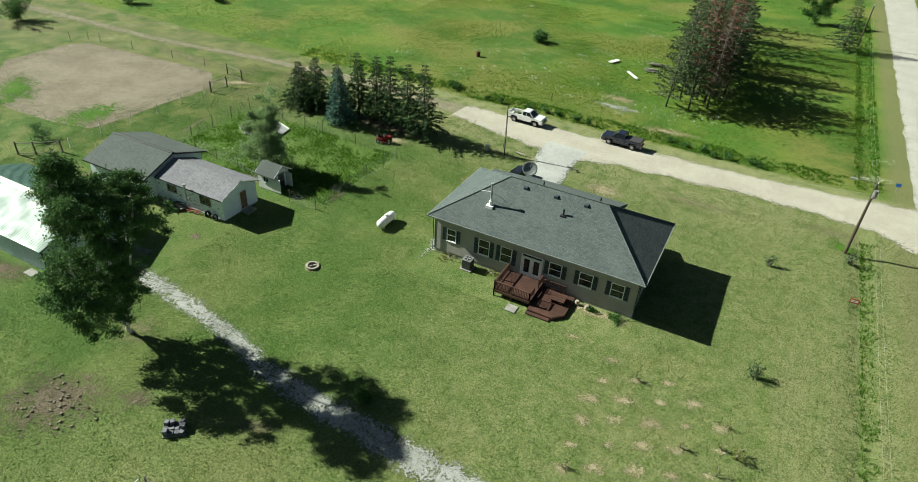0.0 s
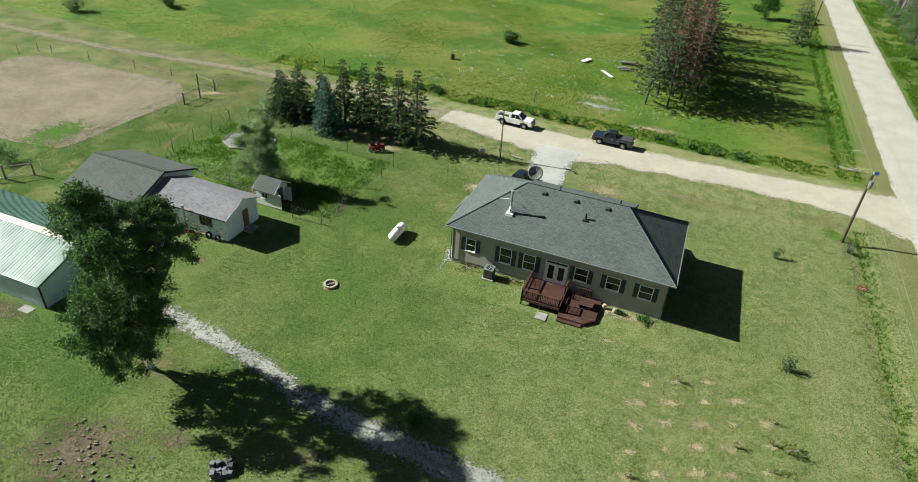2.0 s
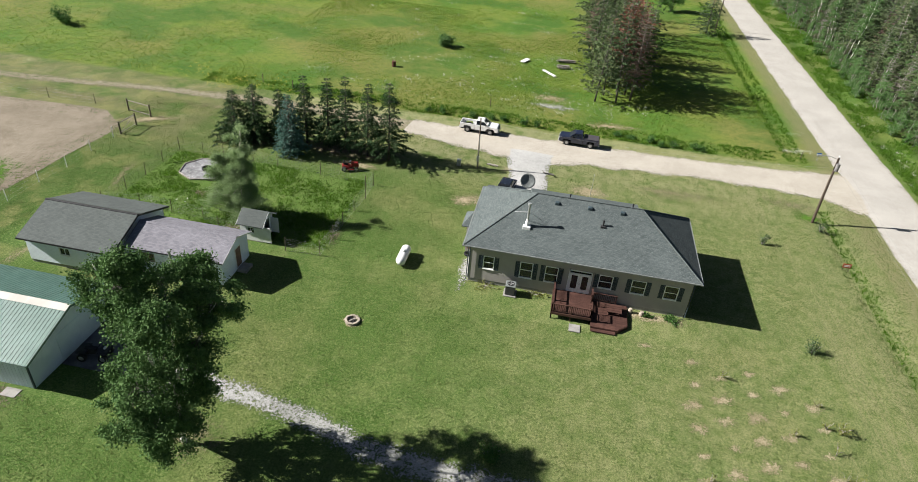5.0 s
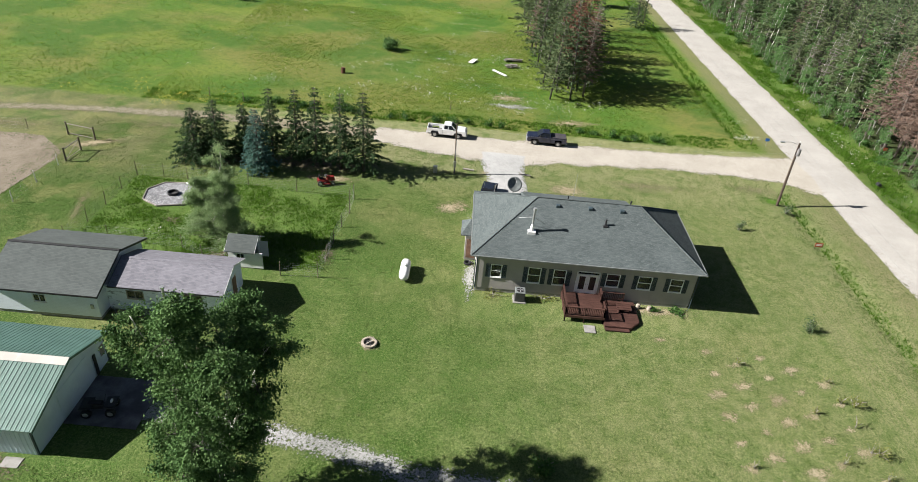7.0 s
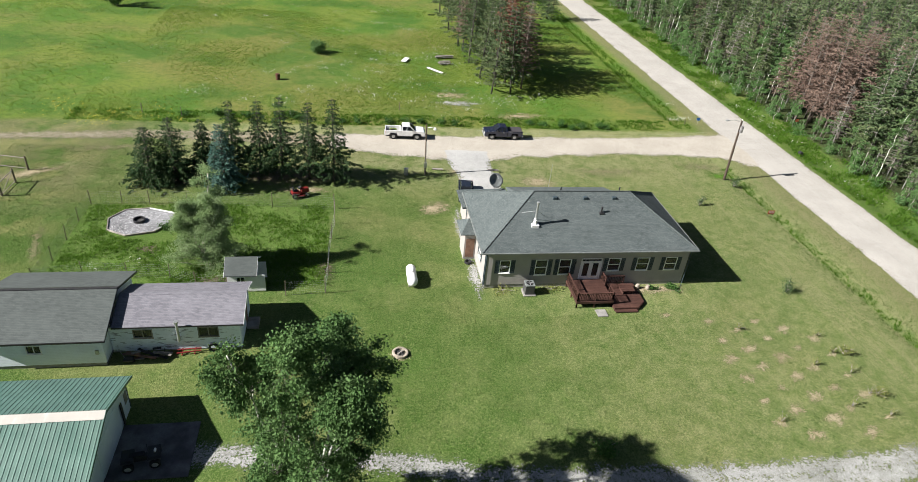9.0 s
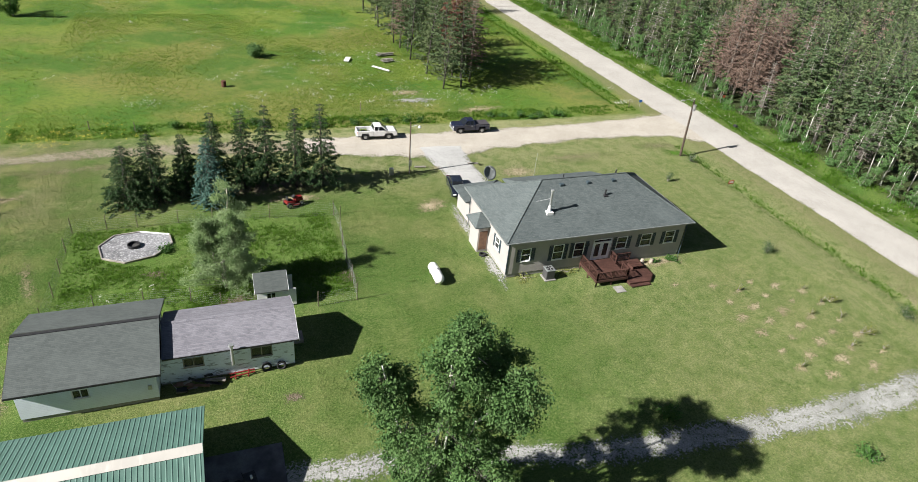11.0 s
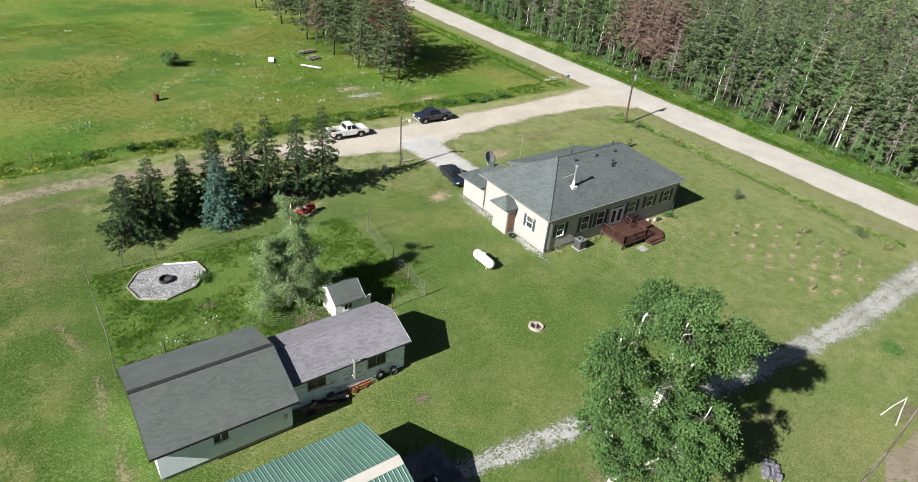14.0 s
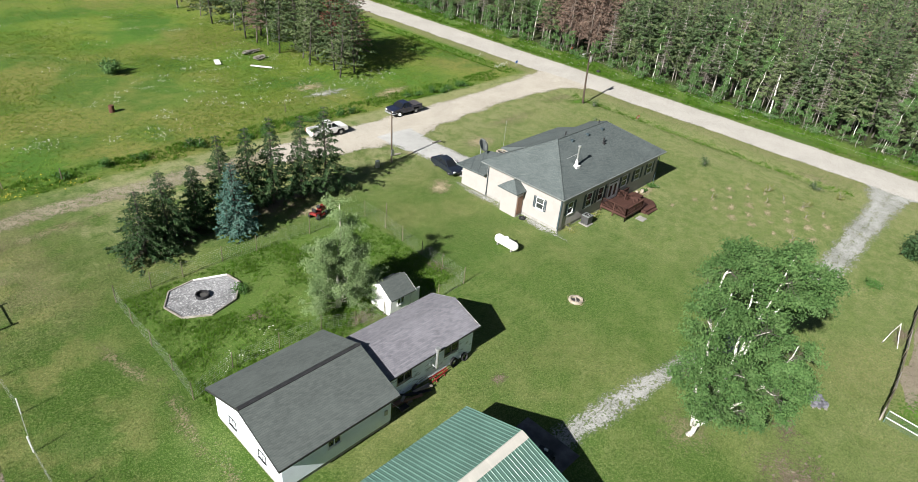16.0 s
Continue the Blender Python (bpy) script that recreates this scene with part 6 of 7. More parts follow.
def air_conditioner():
    a = thing("air_conditioner", (-21.05, 45.85, 0), "grey outdoor air conditioner with a round fan on a pad", "air conditioner")
    x, y = -21.05, 45.85
    part("pad", box(B(), (x - 0.6, y - 0.6, 0), (x + 0.6, y + 0.6, 0.1), 0.02), M_CONCRETE, a)
    part("cabinet", box(B(), (x - 0.46, y - 0.46, 0.1), (x + 0.46, y + 0.46, 1.05), 0.05), plain("condenser_grey", (0.06, 0.06, 0.06), 0.6), a)
    lid = part("lid", box(B(), (x - 0.48, y - 0.48, 1.052), (x + 0.48, y + 0.48, 1.14), 0.04), M_GUTTER, a, "pale grey lid")
    part("fan_well", tube(B(), [(x, y, 1.142), (x, y, 1.15)], [0.34, 0.34], 20), M_BLACK, lid)
    for k in range(4):
        m = Matrix.Translation((x, y, 1.155)) @ Matrix.Rotation(1.571 * k, 4, "Z") @ Matrix.Rotation(0.3, 4, "X")
        part("fan_blade", box(B(), (0.05, -0.06, 0), (0.3, 0.06, 0.006), 0, m), M_METAL, lid)


air_conditioner()


def gas_tank():
    t = thing("propane_tank", (-32, 48.2, 0), "white horizontal propane tank on short legs", "tank")
    bm = B()
    ends = [(0, 0.02), (0.06, 0.2), (0.18, 0.36), (0.34, 0.46), (0.5, 0.48), (2.5, 0.48), (2.66, 0.46), (2.82, 0.36), (2.94, 0.2), (3.0, 0.02)]
    tube(bm, [(-32.0, 46.7 + a, 0.62) for a, r in ends], [r for a, r in ends], 20)
    part("shell", bm, M_TANK, t, smooth=True)
    part("dome", tube(B(), [(-32, 48.2, 1.06), (-32, 48.2, 1.24), (-32, 48.2, 1.30)], [0.2, 0.19, 0.1], 14), M_TANK, t)
    for y in (47.3, 49.1):
        part("leg", box(B(), (-32.35, y - 0.08, 0), (-31.65, y + 0.08, 0.28), 0.01), M_CONCRETE, t)


gas_tank()


def ring(name, x, y, r, n, label, size, seed):
    t = thing(name, (x, y, 0), label, "fire pit")
    r2 = random.Random(seed)
    for k in range(n):
        a = 6.283 * k / n
        m = Matrix.Translation((x + r * math.cos(a), y + r * math.sin(a), size * 0.42)) @ Matrix.Rotation(a + r2.uniform(-0.2, 0.2), 4, "Z") @ Matrix.Rotation(r2.uniform(-0.12, 0.12), 4, "X")
        part("stone", box(B(), (-size * 0.4, -size * 0.62, -size * 0.45), (size * 0.4, size * 0.62, size * r2.uniform(0.3, 0.5)), 0.03, m), M_STONE, t)
    part("ash", tube(B(), [(x, y, 0.0), (x, y, 0.06)], [r * 0.85, r * 0.7], 14), M_ASH, t)
    for k in range(3):
        a = r2.uniform(0, 6.28)
        part("charred_log", tube(B(), [(x - 0.3 * math.cos(a), y - 0.3 * math.sin(a), 0.1), (x + 0.3 * math.cos(a), y + 0.3 * math.sin(a), 0.2)], [0.06, 0.05], 7), M_GREY_WOOD if k else M_BLACK, t)


ring("fire_pit", -33.8, 38.1, 0.55, 12, "small stone fire ring in the lawn", 0.26, 3)
patch("ground_patch", -33.8, 38.1, 1.0, 0.9, M_STRAW, "trodden ground round the fire ring", 0, 0.03)
# eight-sided gravel seating ring with timber edging
OCT = [(-60.9, 61.6), (-58.6, 61.9), (-55.9, 60.9), (-55.6, 59.2), (-57.1, 57.2), (-59.6, 56.5), (-61.6, 57.6), (-62.1, 59.8)]
_b = B()
prism(_b, OCT, 0.02, 0.09, 2)
_o = finish(_b, "gravel_ring")
_o.attributes.new("edge", "FLOAT", "POINT").data.foreach_set("value", [1.0] * len(_o.vertices))
_o.materials.append(M_CHIPS)
_ring = tagged(new("gravel_ring", _o), "eight-sided bed of grey stone chips edged with timber", "gravel bed")
for k, ((ax, ay), (bx2, by2)) in enumerate(zip(OCT, OCT[1:] + OCT[:1])):
    L, an = math.hypot(bx2 - ax, by2 - ay), math.atan2(by2 - ay, bx2 - ax)
    m = Matrix.Translation(((ax + bx2) / 2, (ay + by2) / 2, 0.1)) @ Matrix.Rotation(an, 4, "Z")
    part("edging_board", box(B(), (-L / 2, -0.06, -0.1), (L / 2, 0.06, 0.08), 0.01, m), M_WHITE if k == 1 else M_GREY_WOOD, _ring)
_b = B()
_t = thing("fire_ring", (-59.0, 59.3, 0.09), "dark rusty steel fire ring on the stone chips", "fire pit")
for k in range(16):
    a0, a1 = 6.283 * k / 16, 6.283 * (k + 1) / 16
    solid(_b, [(-59.0 + r * math.cos(a), 59.3 + r * math.sin(a), z) for a in (a0, a1) for r in (0.5, 0.58) for z in (0.09, 0.36)], [(0, 1, 5, 4), (2, 6, 7, 3), (1, 3, 7, 5), (0, 4, 6, 2)])
part("ring", _b, M_BLACK_METAL, _t)
part("ash", tube(B(), [(-59, 59.3, 0.09), (-59, 59.3, 0.14)], [0.49, 0.45], 16), M_ASH, _t)


# ---- poles, wires, signs ----
def utility_pole(at, top, label, arm=True):
    p = thing("utility_pole", at, label, "utility pole", "utility poles")
    part("pole", tube(B(), [(at[0], at[1], -0.3), top], [0.17, 0.115], 10), M_POLE, p)
    x, y, z = top
    if arm:
        part("lamp_arm", tube(B(), [(x, y, z - 0.25), (x - 1.2, y - 0.25, z + 0.15), (x - 2.0, y - 0.3, z + 0.1)], [0.03, 0.03, 0.03], 6), M_METAL, p)
        part("lamp_head", box(B(), (x - 2.5, y - 0.45, z + 0.0), (x - 1.95, y - 0.15, z + 0.16), 0.05), M_METAL, p)
        part("transformer", tube(B(), [(x + 0.1, y - 0.3, z - 1.5), (x + 0.1, y - 0.3, z - 0.65)], [0.22, 0.22], 12), plain("transformer_grey", (0.2, 0.19, 0.19), 0.5), p)
    part("insulator", tube(B(), [(x, y, z), (x, y, z + 0.22)], [0.05, 0.035], 8), M_WHITE, p)
    return top


P1 = utility_pole((12.1, 69.6, 0), (12.2, 70.1, 8.3), "brown wooden utility pole with a lamp arm and transformer")
P2 = utility_pole((13.2, 159.7, 0), (13.3, 159.8, 8.4), "pale wooden utility pole far up the road", False)
P3 = utility_pole((13.0, -18, 0), (13.0, -18, 8.4), "brown wooden utility pole by the road", False)


def wire(a, b, sag, name="power_line", r=0.005):
    a, b = Vector(a), Vector(b)
    pts = [a.lerp(b, k / 14) - Vector((0, 0, 4 * sag * (k / 14) * (1 - k / 14))) for k in range(15)]
    single(name, tube(B(), pts, [r] * 15, 4, False), M_METAL, "thin grey overhead wire between the poles", "wire", "overhead wires", base=a)


wire(P1, P2, 1.2)
wire(P1, P3, 1.2)
wire((12.2, 70.1, 7.4), (13.3, 159.8, 7.5), 1.3)
wire((12.2, 70.1, 7.4), (13, -18, 7.5), 1.3)


def yard_pole():
    p = thing("yard_light_pole", (-28.4, 70.55, 0), "slim yard pole with a lamp and meter box", "lamp post")
    part("pole", tube(B(), [(-28.35, 70.55, -0.2), (-28.5, 70.6, 6.7)], [0.11, 0.075], 9), M_POLE, p)
    part("meter_box", box(B(), (-28.55, 70.32, 1.0), (-28.2, 70.45, 1.75), 0.02), M_METAL, p)
    part("conduit", tube(B(), [(-28.38, 70.44, 0.0), (-28.4, 70.45, 4.5)], [0.03, 0.03], 6), M_METAL, p)
    part("lamp_arm", tube(B(), [(-28.5, 70.6, 6.2), (-27.9, 70.3, 6.4), (-27.5, 70.2, 6.35)], [0.025] * 3, 6), M_METAL, p)
    part("lamp_head", tube(B(), [(-27.5, 70.2, 6.40), (-27.5, 70.2, 6.2), (-27.5, 70.2, 6.12)], [0.1, 0.2, 0.16], 12), M_WHITE, p)
    single("utility_box", box(B(), (-31.0, 70.2, 0), (-30.5, 70.6, 0.9), 0.03), M_METAL, "small grey utility pedestal in the grass", "utility box", base=(-30.75, 70.4, 0))


yard_pole()
wire((-28.5, 70.6, 6.5), (12.2, 70.1, 7.0), 1.0)


def dish():
    d = thing("satellite_dish", (-21.5, 61.9, 0), "large grey satellite dish on a steel post", "satellite dish")
    part("post", tube(B(), [(-21.5, 61.9, 0), (-21.5, 61.9, 3.4)], [0.05, 0.05], 8), M_METAL, d)
    bm, rings = B(), []
    m = Matrix.Translation((-21.5, 61.75, 3.75)) @ Matrix.Rotation(radians(55), 4, "X") @ Matrix.Rotation(0.2, 4, "Y")
    for j in range(6):
        f = j / 5
        rings.append([bm.verts.new(m @ Vector((0.85 * f * math.cos(6.283 * i / 24), 0.85 * f * math.sin(6.283 * i / 24), 0.22 * f * f))) for i in range(24)])
    for a, b in zip(rings, rings[1:]):
        for i in range(24):
            bm.faces.new((a[i], a[(i + 1) % 24], b[(i + 1) % 24], b[i]))
    bmesh.ops.remove_doubles(bm, verts=bm.verts, dist=0.0005)
    bmesh.ops.solidify(bm, geom=bm.faces[:], thickness=0.02)
    part("reflector", bm, M_GUTTER, d, smooth=True)
    part("feed_arm", tube(B(), [m @ Vector((0, 0.8, 0.2)), m @ Vector((0, 0.1, 0.9))], [0.02, 0.02], 6), M_METAL, d)


dish()


def yard_sign():
    s = thing("yard_sign", (12.9, 59.7, 0), "small rust-red sign board on two stakes", "sign")
    part("board", box(B(), (12.45, 59.68, 0.45), (13.3, 59.71, 0.95), 0.006), M_ORANGE, s)
    for x in (12.55, 13.2):
        part("stake", box(B(), (x - 0.025, 59.72, 0), (x + 0.025, 59.75, 0.95)), M_POST, s)
    for z in (0.6, 0.74):
        part("lettering_bar", box(B(), (12.55, 59.672, z), (13.2, 59.678, z + 0.06)), M_WHITE, s)


yard_sign()


def roadside_sign(x, y, material, label, h=1.5):
    s = thing("road_sign", (x, y, 0), label, "sign", "roadside markers")
    part("stake", tube(B(), [(x, y, 0), (x, y, h)], [0.03, 0.03], 6), M_METAL, s)
    part("plate", box(B(), (x - 0.3, y - 0.04, h - 0.2), (x + 0.3, y - 0.031, h + 0.25), 0.004), material, s)


M_BLUE = plain("blue_sign", (0.04, 0.16, 0.55), 0.4)
roadside_sign(17.6, 88.8, M_BLUE, "small blue marker plate by the junction", 1.0)
roadside_sign(35.2, 88.8, M_ORANGE, "small orange-red marker at the wood's edge", 1.2)
roadside_sign(35.7, 91.9, M_WHITE, "small white notice at the wood's edge", 1.2)
_t = thing("mailbox", (29.1, 78.0, 0), "dark mailbox lying low on the verge", "mailbox")
part("body", prism(B(), [(28.85, 0.15), (29.35, 0.15), (29.35, 0.4), (29.25, 0.52), (28.95, 0.52), (28.85, 0.4)], 77.7, 78.3, 1), M_BLACK_METAL, _t)
part("post", box(B(), (29.05, 77.95, 0), (29.15, 78.05, 0.15)), M_POST, _t)
_b = tube(B(), [(-49.0, 104.4, 0), (-49.0, 104.4, 0.95)], [0.36, 0.36], 16)
single("burn_barrel", _b, plain("rusty_brown_steel", (0.10, 0.045, 0.03), 0.8), "rusty brown burn barrel in the meadow", "barrel", base=(-49, 104.4, 0))


# ---- fences and gates ----
def wire_fence(name, posts, heights, label, post_mat, wires=6, mesh_gap=0.3, r=0.045, skip=()):
    f = thing(name, (posts[0][0], posts[0][1], 0), label, "fence")
    for (x, y), h in zip(posts, heights):
        part("post", tube(B(), [(x, y, -0.1), (x + random.uniform(-0.06, 0.06), y + random.uniform(-0.06, 0.06), h)], [r, r * 0.85], 6), post_mat, f)
    for k, (a, b) in enumerate(zip(posts, posts[1:])):
        if k in skip:
            continue
        bm, top = B(), min(heights[k], heights[k + 1]) - 0.15
        L = math.hypot(b[0] - a[0], b[1] - a[1])
        for j in range(wires):
            z = 0.06 + (top - 0.06) * j / (wires - 1)
            tube(bm, [(a[0], a[1], z), (b[0], b[1], z)], [0.0035, 0.0035], 3, False)
        n = int(L / mesh_gap)
        for j in range(1, n):
            x, y = a[0] + (b[0] - a[0]) * j / n, a[1] + (b[1] - a[1]) * j / n
            tube(bm, [(x, y, 0.06), (x, y, top)], [0.0025, 0.0025], 3, False)
        part("wire_panel", bm, M_METAL, f)


PEN = [(-43.5, 46.3), (-40.0, 46.5), (-39.8, 49.6), (-39.8, 52.5), (-39.6, 55.6), (-39.3, 58.6), (-39.4, 61.9), (-46.1, 62.4), (-51.8, 62.8), (-55.1, 63.2), (-58.9, 63.1), (-61.7, 63.2), (-64.7, 63.0), (-64.8, 59.5), (-64.8, 56.0), (-64.8, 52.4), (-65.0, 48.8), (-61.4, 49.9), (-57.6, 49.6), (-53.9, 49.3), (-51.4, 48.0), (-48.7, 47.6)]
wire_fence("pen_fence", PEN, [1.6, 1.9, 1.7, 1.7, 1.8, 3.0, 1.9, 1.8, 1.7, 1.6, 1.6, 1.6, 1.75, 1.6, 1.6, 1.6, 1.7, 1.6, 1.6, 1.6, 1.6, 1.5], "woven wire fence on thin wooden posts round the pen", M_POST, 8, 0.2)
wire_fence("field_fence", [(-74.1, 41.9), (-74.4, 46.5), (-74.4, 51.0), (-74.0, 54.9), (-74.2, 59.4), (-74.2, 63.6)], [1.4] * 6, "wire field fence on white posts", M_WHITE, 4, 0.9)
wire_fence("track_fence", [(-110.4, 68.2), (-109, 70.6), (-106.3, 70.9), (-99, 71.5), (-90, 72.0), (-83, 72.3)], [1.5] * 6, "wire fence along the farm track", M_POST, 4, 1.2)


def gate(name, posts, label, panel=True):
    g = thing(name, (*posts[0], 0), label, "gate", "field gates")
    for x, y in posts:
        part("post", tube(B(), [(x, y, -0.1), (x, y, 1.75)], [0.11, 0.1], 8), M_POST, g)
    for a, b in zip(posts, posts[1:]):
        part("rail", tube(B(), [(*a, 1.5), (*b, 1.5)], [0.05, 0.05], 6), M_GREY_WOOD, g)
        part("rail", tube(B(), [(*a, 0.2), (*b, 0.2)], [0.04, 0.04], 6), M_GREY_WOOD, g)
        if panel:
            part("brace", tube(B(), [(*a, 0.2), (*b, 1.5)], [0.03, 0.03], 5), M_GREY_WOOD, g)


gate("field_gate", [(-73.9, 64.7), (-73.8, 67.8)], "wooden gate frame between two posts")
gate("field_gate", [(-73.7, 70.9), (-77.6, 71.8)], "wooden gate frame between two posts", False)
gate("field_gate", [(-77.3, 37.5), (-75.6, 38.6), (-73.8, 40.7)], "wooden gate frame beside the field fence")
for x, y in ((-60.6, 88.0), (-66.0, 89.0), (-30.0, 92.0), (15.3, 88.6)):
    single("marker_post", tube(B(), [(x, y, -0.1), (x, y, 1.3)], [0.06, 0.055], 7), M_POST, "short wooden post standing in the grass", "post", "marker posts", base=(x, y, 0))


def pen_panels():
    """Rough wire run on dark leaning posts at the south edge, closed by a mesh panel."""
    f = thing("timber_fence", (-27.7, 13.8, 0), "dark weathered post fence with sagging rails and wire", "fence")
    line = [(-27.7, 13.8), (-24.5, 13.9), (-21.8, 14.1), (-18.0, 14.5), (-14.5, 14.9), (-10.4, 15.3), (-6.5, 15.6)]
    for k, (x, y) in enumerate(line):
        part("post", tube(B(), [(x, y, -0.1), (x + 0.08 * (-1) ** k, y + 0.05, 1.25)], [0.07, 0.06], 7), M_GREY_WOOD if k == 0 else M_POST, f)
    for k, (a, b) in enumerate(zip(line, line[1:])):
        mid = ((a[0] + b[0]) / 2, (a[1] + b[1]) / 2)
        part("rail", tube(B(), [(*a, 1.15), (*mid, 1.02), (*b, 1.12)], [0.05, 0.055, 0.045], 6), (M_POST, M_GREY_WOOD)[k % 2], f)
        part("rail", tube(B(), [(a[0], a[1] - 0.08, 0.30), (*mid, 0.16), (b[0], b[1] - 0.08, 0.26)], [0.04, 0.045, 0.035], 6), M_POST, f)
        bm = B()
        for z in (0.45, 0.62, 0.8, 0.95):
            tube(bm, [(*a, z), (*mid, z - 0.04), (*b, z)], [0.006] * 3, 3, False)
        part("wire", bm, M_METAL, f)
    g = thing("mesh_pen_panel", (-27.7, 13.5, 0), "green wire mesh livestock panel with pale rails", "fence")
    a, b = (-27.75, 13.55), (-28.2, 7.5)
    for z in (0.55, 1.22):
        part("rail", tube(B(), [(*a, z), (*b, z)], [0.03, 0.03], 6), M_WHITE, g)
    for z in (0.12, 0.26, 0.40, 0.70, 0.86, 1.04):
        part("wire", tube(B(), [(*a, z), (*b, z)], [0.007, 0.007], 4), M_GREEN_METAL, g)
    bm = B()
    for k in range(41):
        x, y = a[0] + (b[0] - a[0]) * k / 40, a[1] + (b[1] - a[1]) * k / 40
        tube(bm, [(x, y, 0.05), (x, y, 1.22)], [0.005, 0.005], 3, False)
    part("mesh", bm, M_GREEN_METAL, g)
    for k in range(3):
        x, y = a[0] + (b[0] - a[0]) * k / 2, a[1] + (b[1] - a[1]) * k / 2
        part("upright", tube(B(), [(x, y, 0), (x, y, 1.3)], [0.03, 0.03], 6), M_GREEN_METAL, g)


pen_panels()
# two pale sticks leaning together by the fence
_t = thing("leaning_sticks", (-15.4, 15.9, 0), "two thin pale sticks leaning against each other", "sticks")
for a, b in (((-16.9, 16.4, 0.0), (-14.4, 15.9, 1.1)), ((-16.7, 15.2, 0.0), (-14.3, 15.9, 1.15))):
    part("stick", tube(B(), [a, ((a[0] + b[0]) / 2, (a[1] + b[1]) / 2 + 0.05, (a[2] + b[2]) / 2 + 0.05), b], [0.04, 0.035, 0.025], 6), M_BIRCH, _t)


# ---- vehicles ----
def tyre_ring(bm, x, y, r, w):
    prof = [(-w / 2, r * 0.62), (-w / 2, r * 0.9), (-w / 2 * 0.75, r), (w / 2 * 0.75, r), (w / 2, r * 0.9), (w / 2, r * 0.62)]
    rings = [[bm.verts.new((x + q * math.cos(6.283 * k / 20), y + a, r + q * math.sin(6.283 * k / 20))) for k in range(20)] for a, q in prof]
    for a, b in zip(rings, rings[1:] + rings[:1]):
        for k in range(20):
            bm.faces.new((a[k], a[(k + 1) % 20], b[(k + 1) % 20], b[k]))


def wheel(v, x, y, r, w):
    bm = B()
    tyre_ring(bm, x, y, r, w)
    tyre = part("tyre", bm, M_BLACK, v, smooth=True)
    s = 1 if y > 0 else -1
    part("rim", tube(B(), [(x, y - w * 0.3, r), (x, y + s * w * 0.36, r), (x, y + s * w * 0.44, r)], [r * 0.62, r * 0.62, r * 0.2], 16), M_METAL, tyre)


def taper(bm, low, high, z0, z1, bevel=0.0):
    """A body with rectangles (x0, x1, half width) at two heights."""
    (a0, a1, aw), (b0, b1, bw) = low, high
    v = [(a0, -aw, z0), (a1, -aw, z0), (a1, aw, z0), (a0, aw, z0), (b0, -bw, z1), (b1, -bw, z1), (b1, bw, z1), (b0, bw, z1)]
    vs = [bm.verts.new(p) for p in v]
    fs = [bm.faces.new([vs[i] for i in f]) for f in ((3, 2, 1, 0), (4, 5, 6, 7), (0, 1, 5, 4), (1, 2, 6, 5), (2, 3, 7, 6), (3, 0, 4, 7))]
    if bevel:
        bmesh.ops.bevel(bm, geom=list({e for f in fs for e in f.edges}), offset=bevel, segments=2, affect="EDGES", profile=0.5)
    return bm


M_LAMP = plain("headlight_lens", (0.75, 0.75, 0.72), 0.1, vary=0.03)
M_TAIL = plain("red_lens", (0.4, 0.02, 0.02), 0.2)
M_AUTO_GLASS = plain("tinted_glass", (0.012, 0.014, 0.016), 0.06, vary=0.02, spec=0.6, bump=0.0)


def paint(name, c):
    k = Nodes(name, 0.25, 0, 0.5)
    k.b.inputs["Coat Weight"].default_value = 0.35
    k.b.inputs["Coat Roughness"].default_value = 0.06
    return k.done(k.mix(k.ramp(k.noise(1.5, 3), 0.4, 0.7), c, tuple(min(1, v * 1.12 + 0.004) for v in c)))


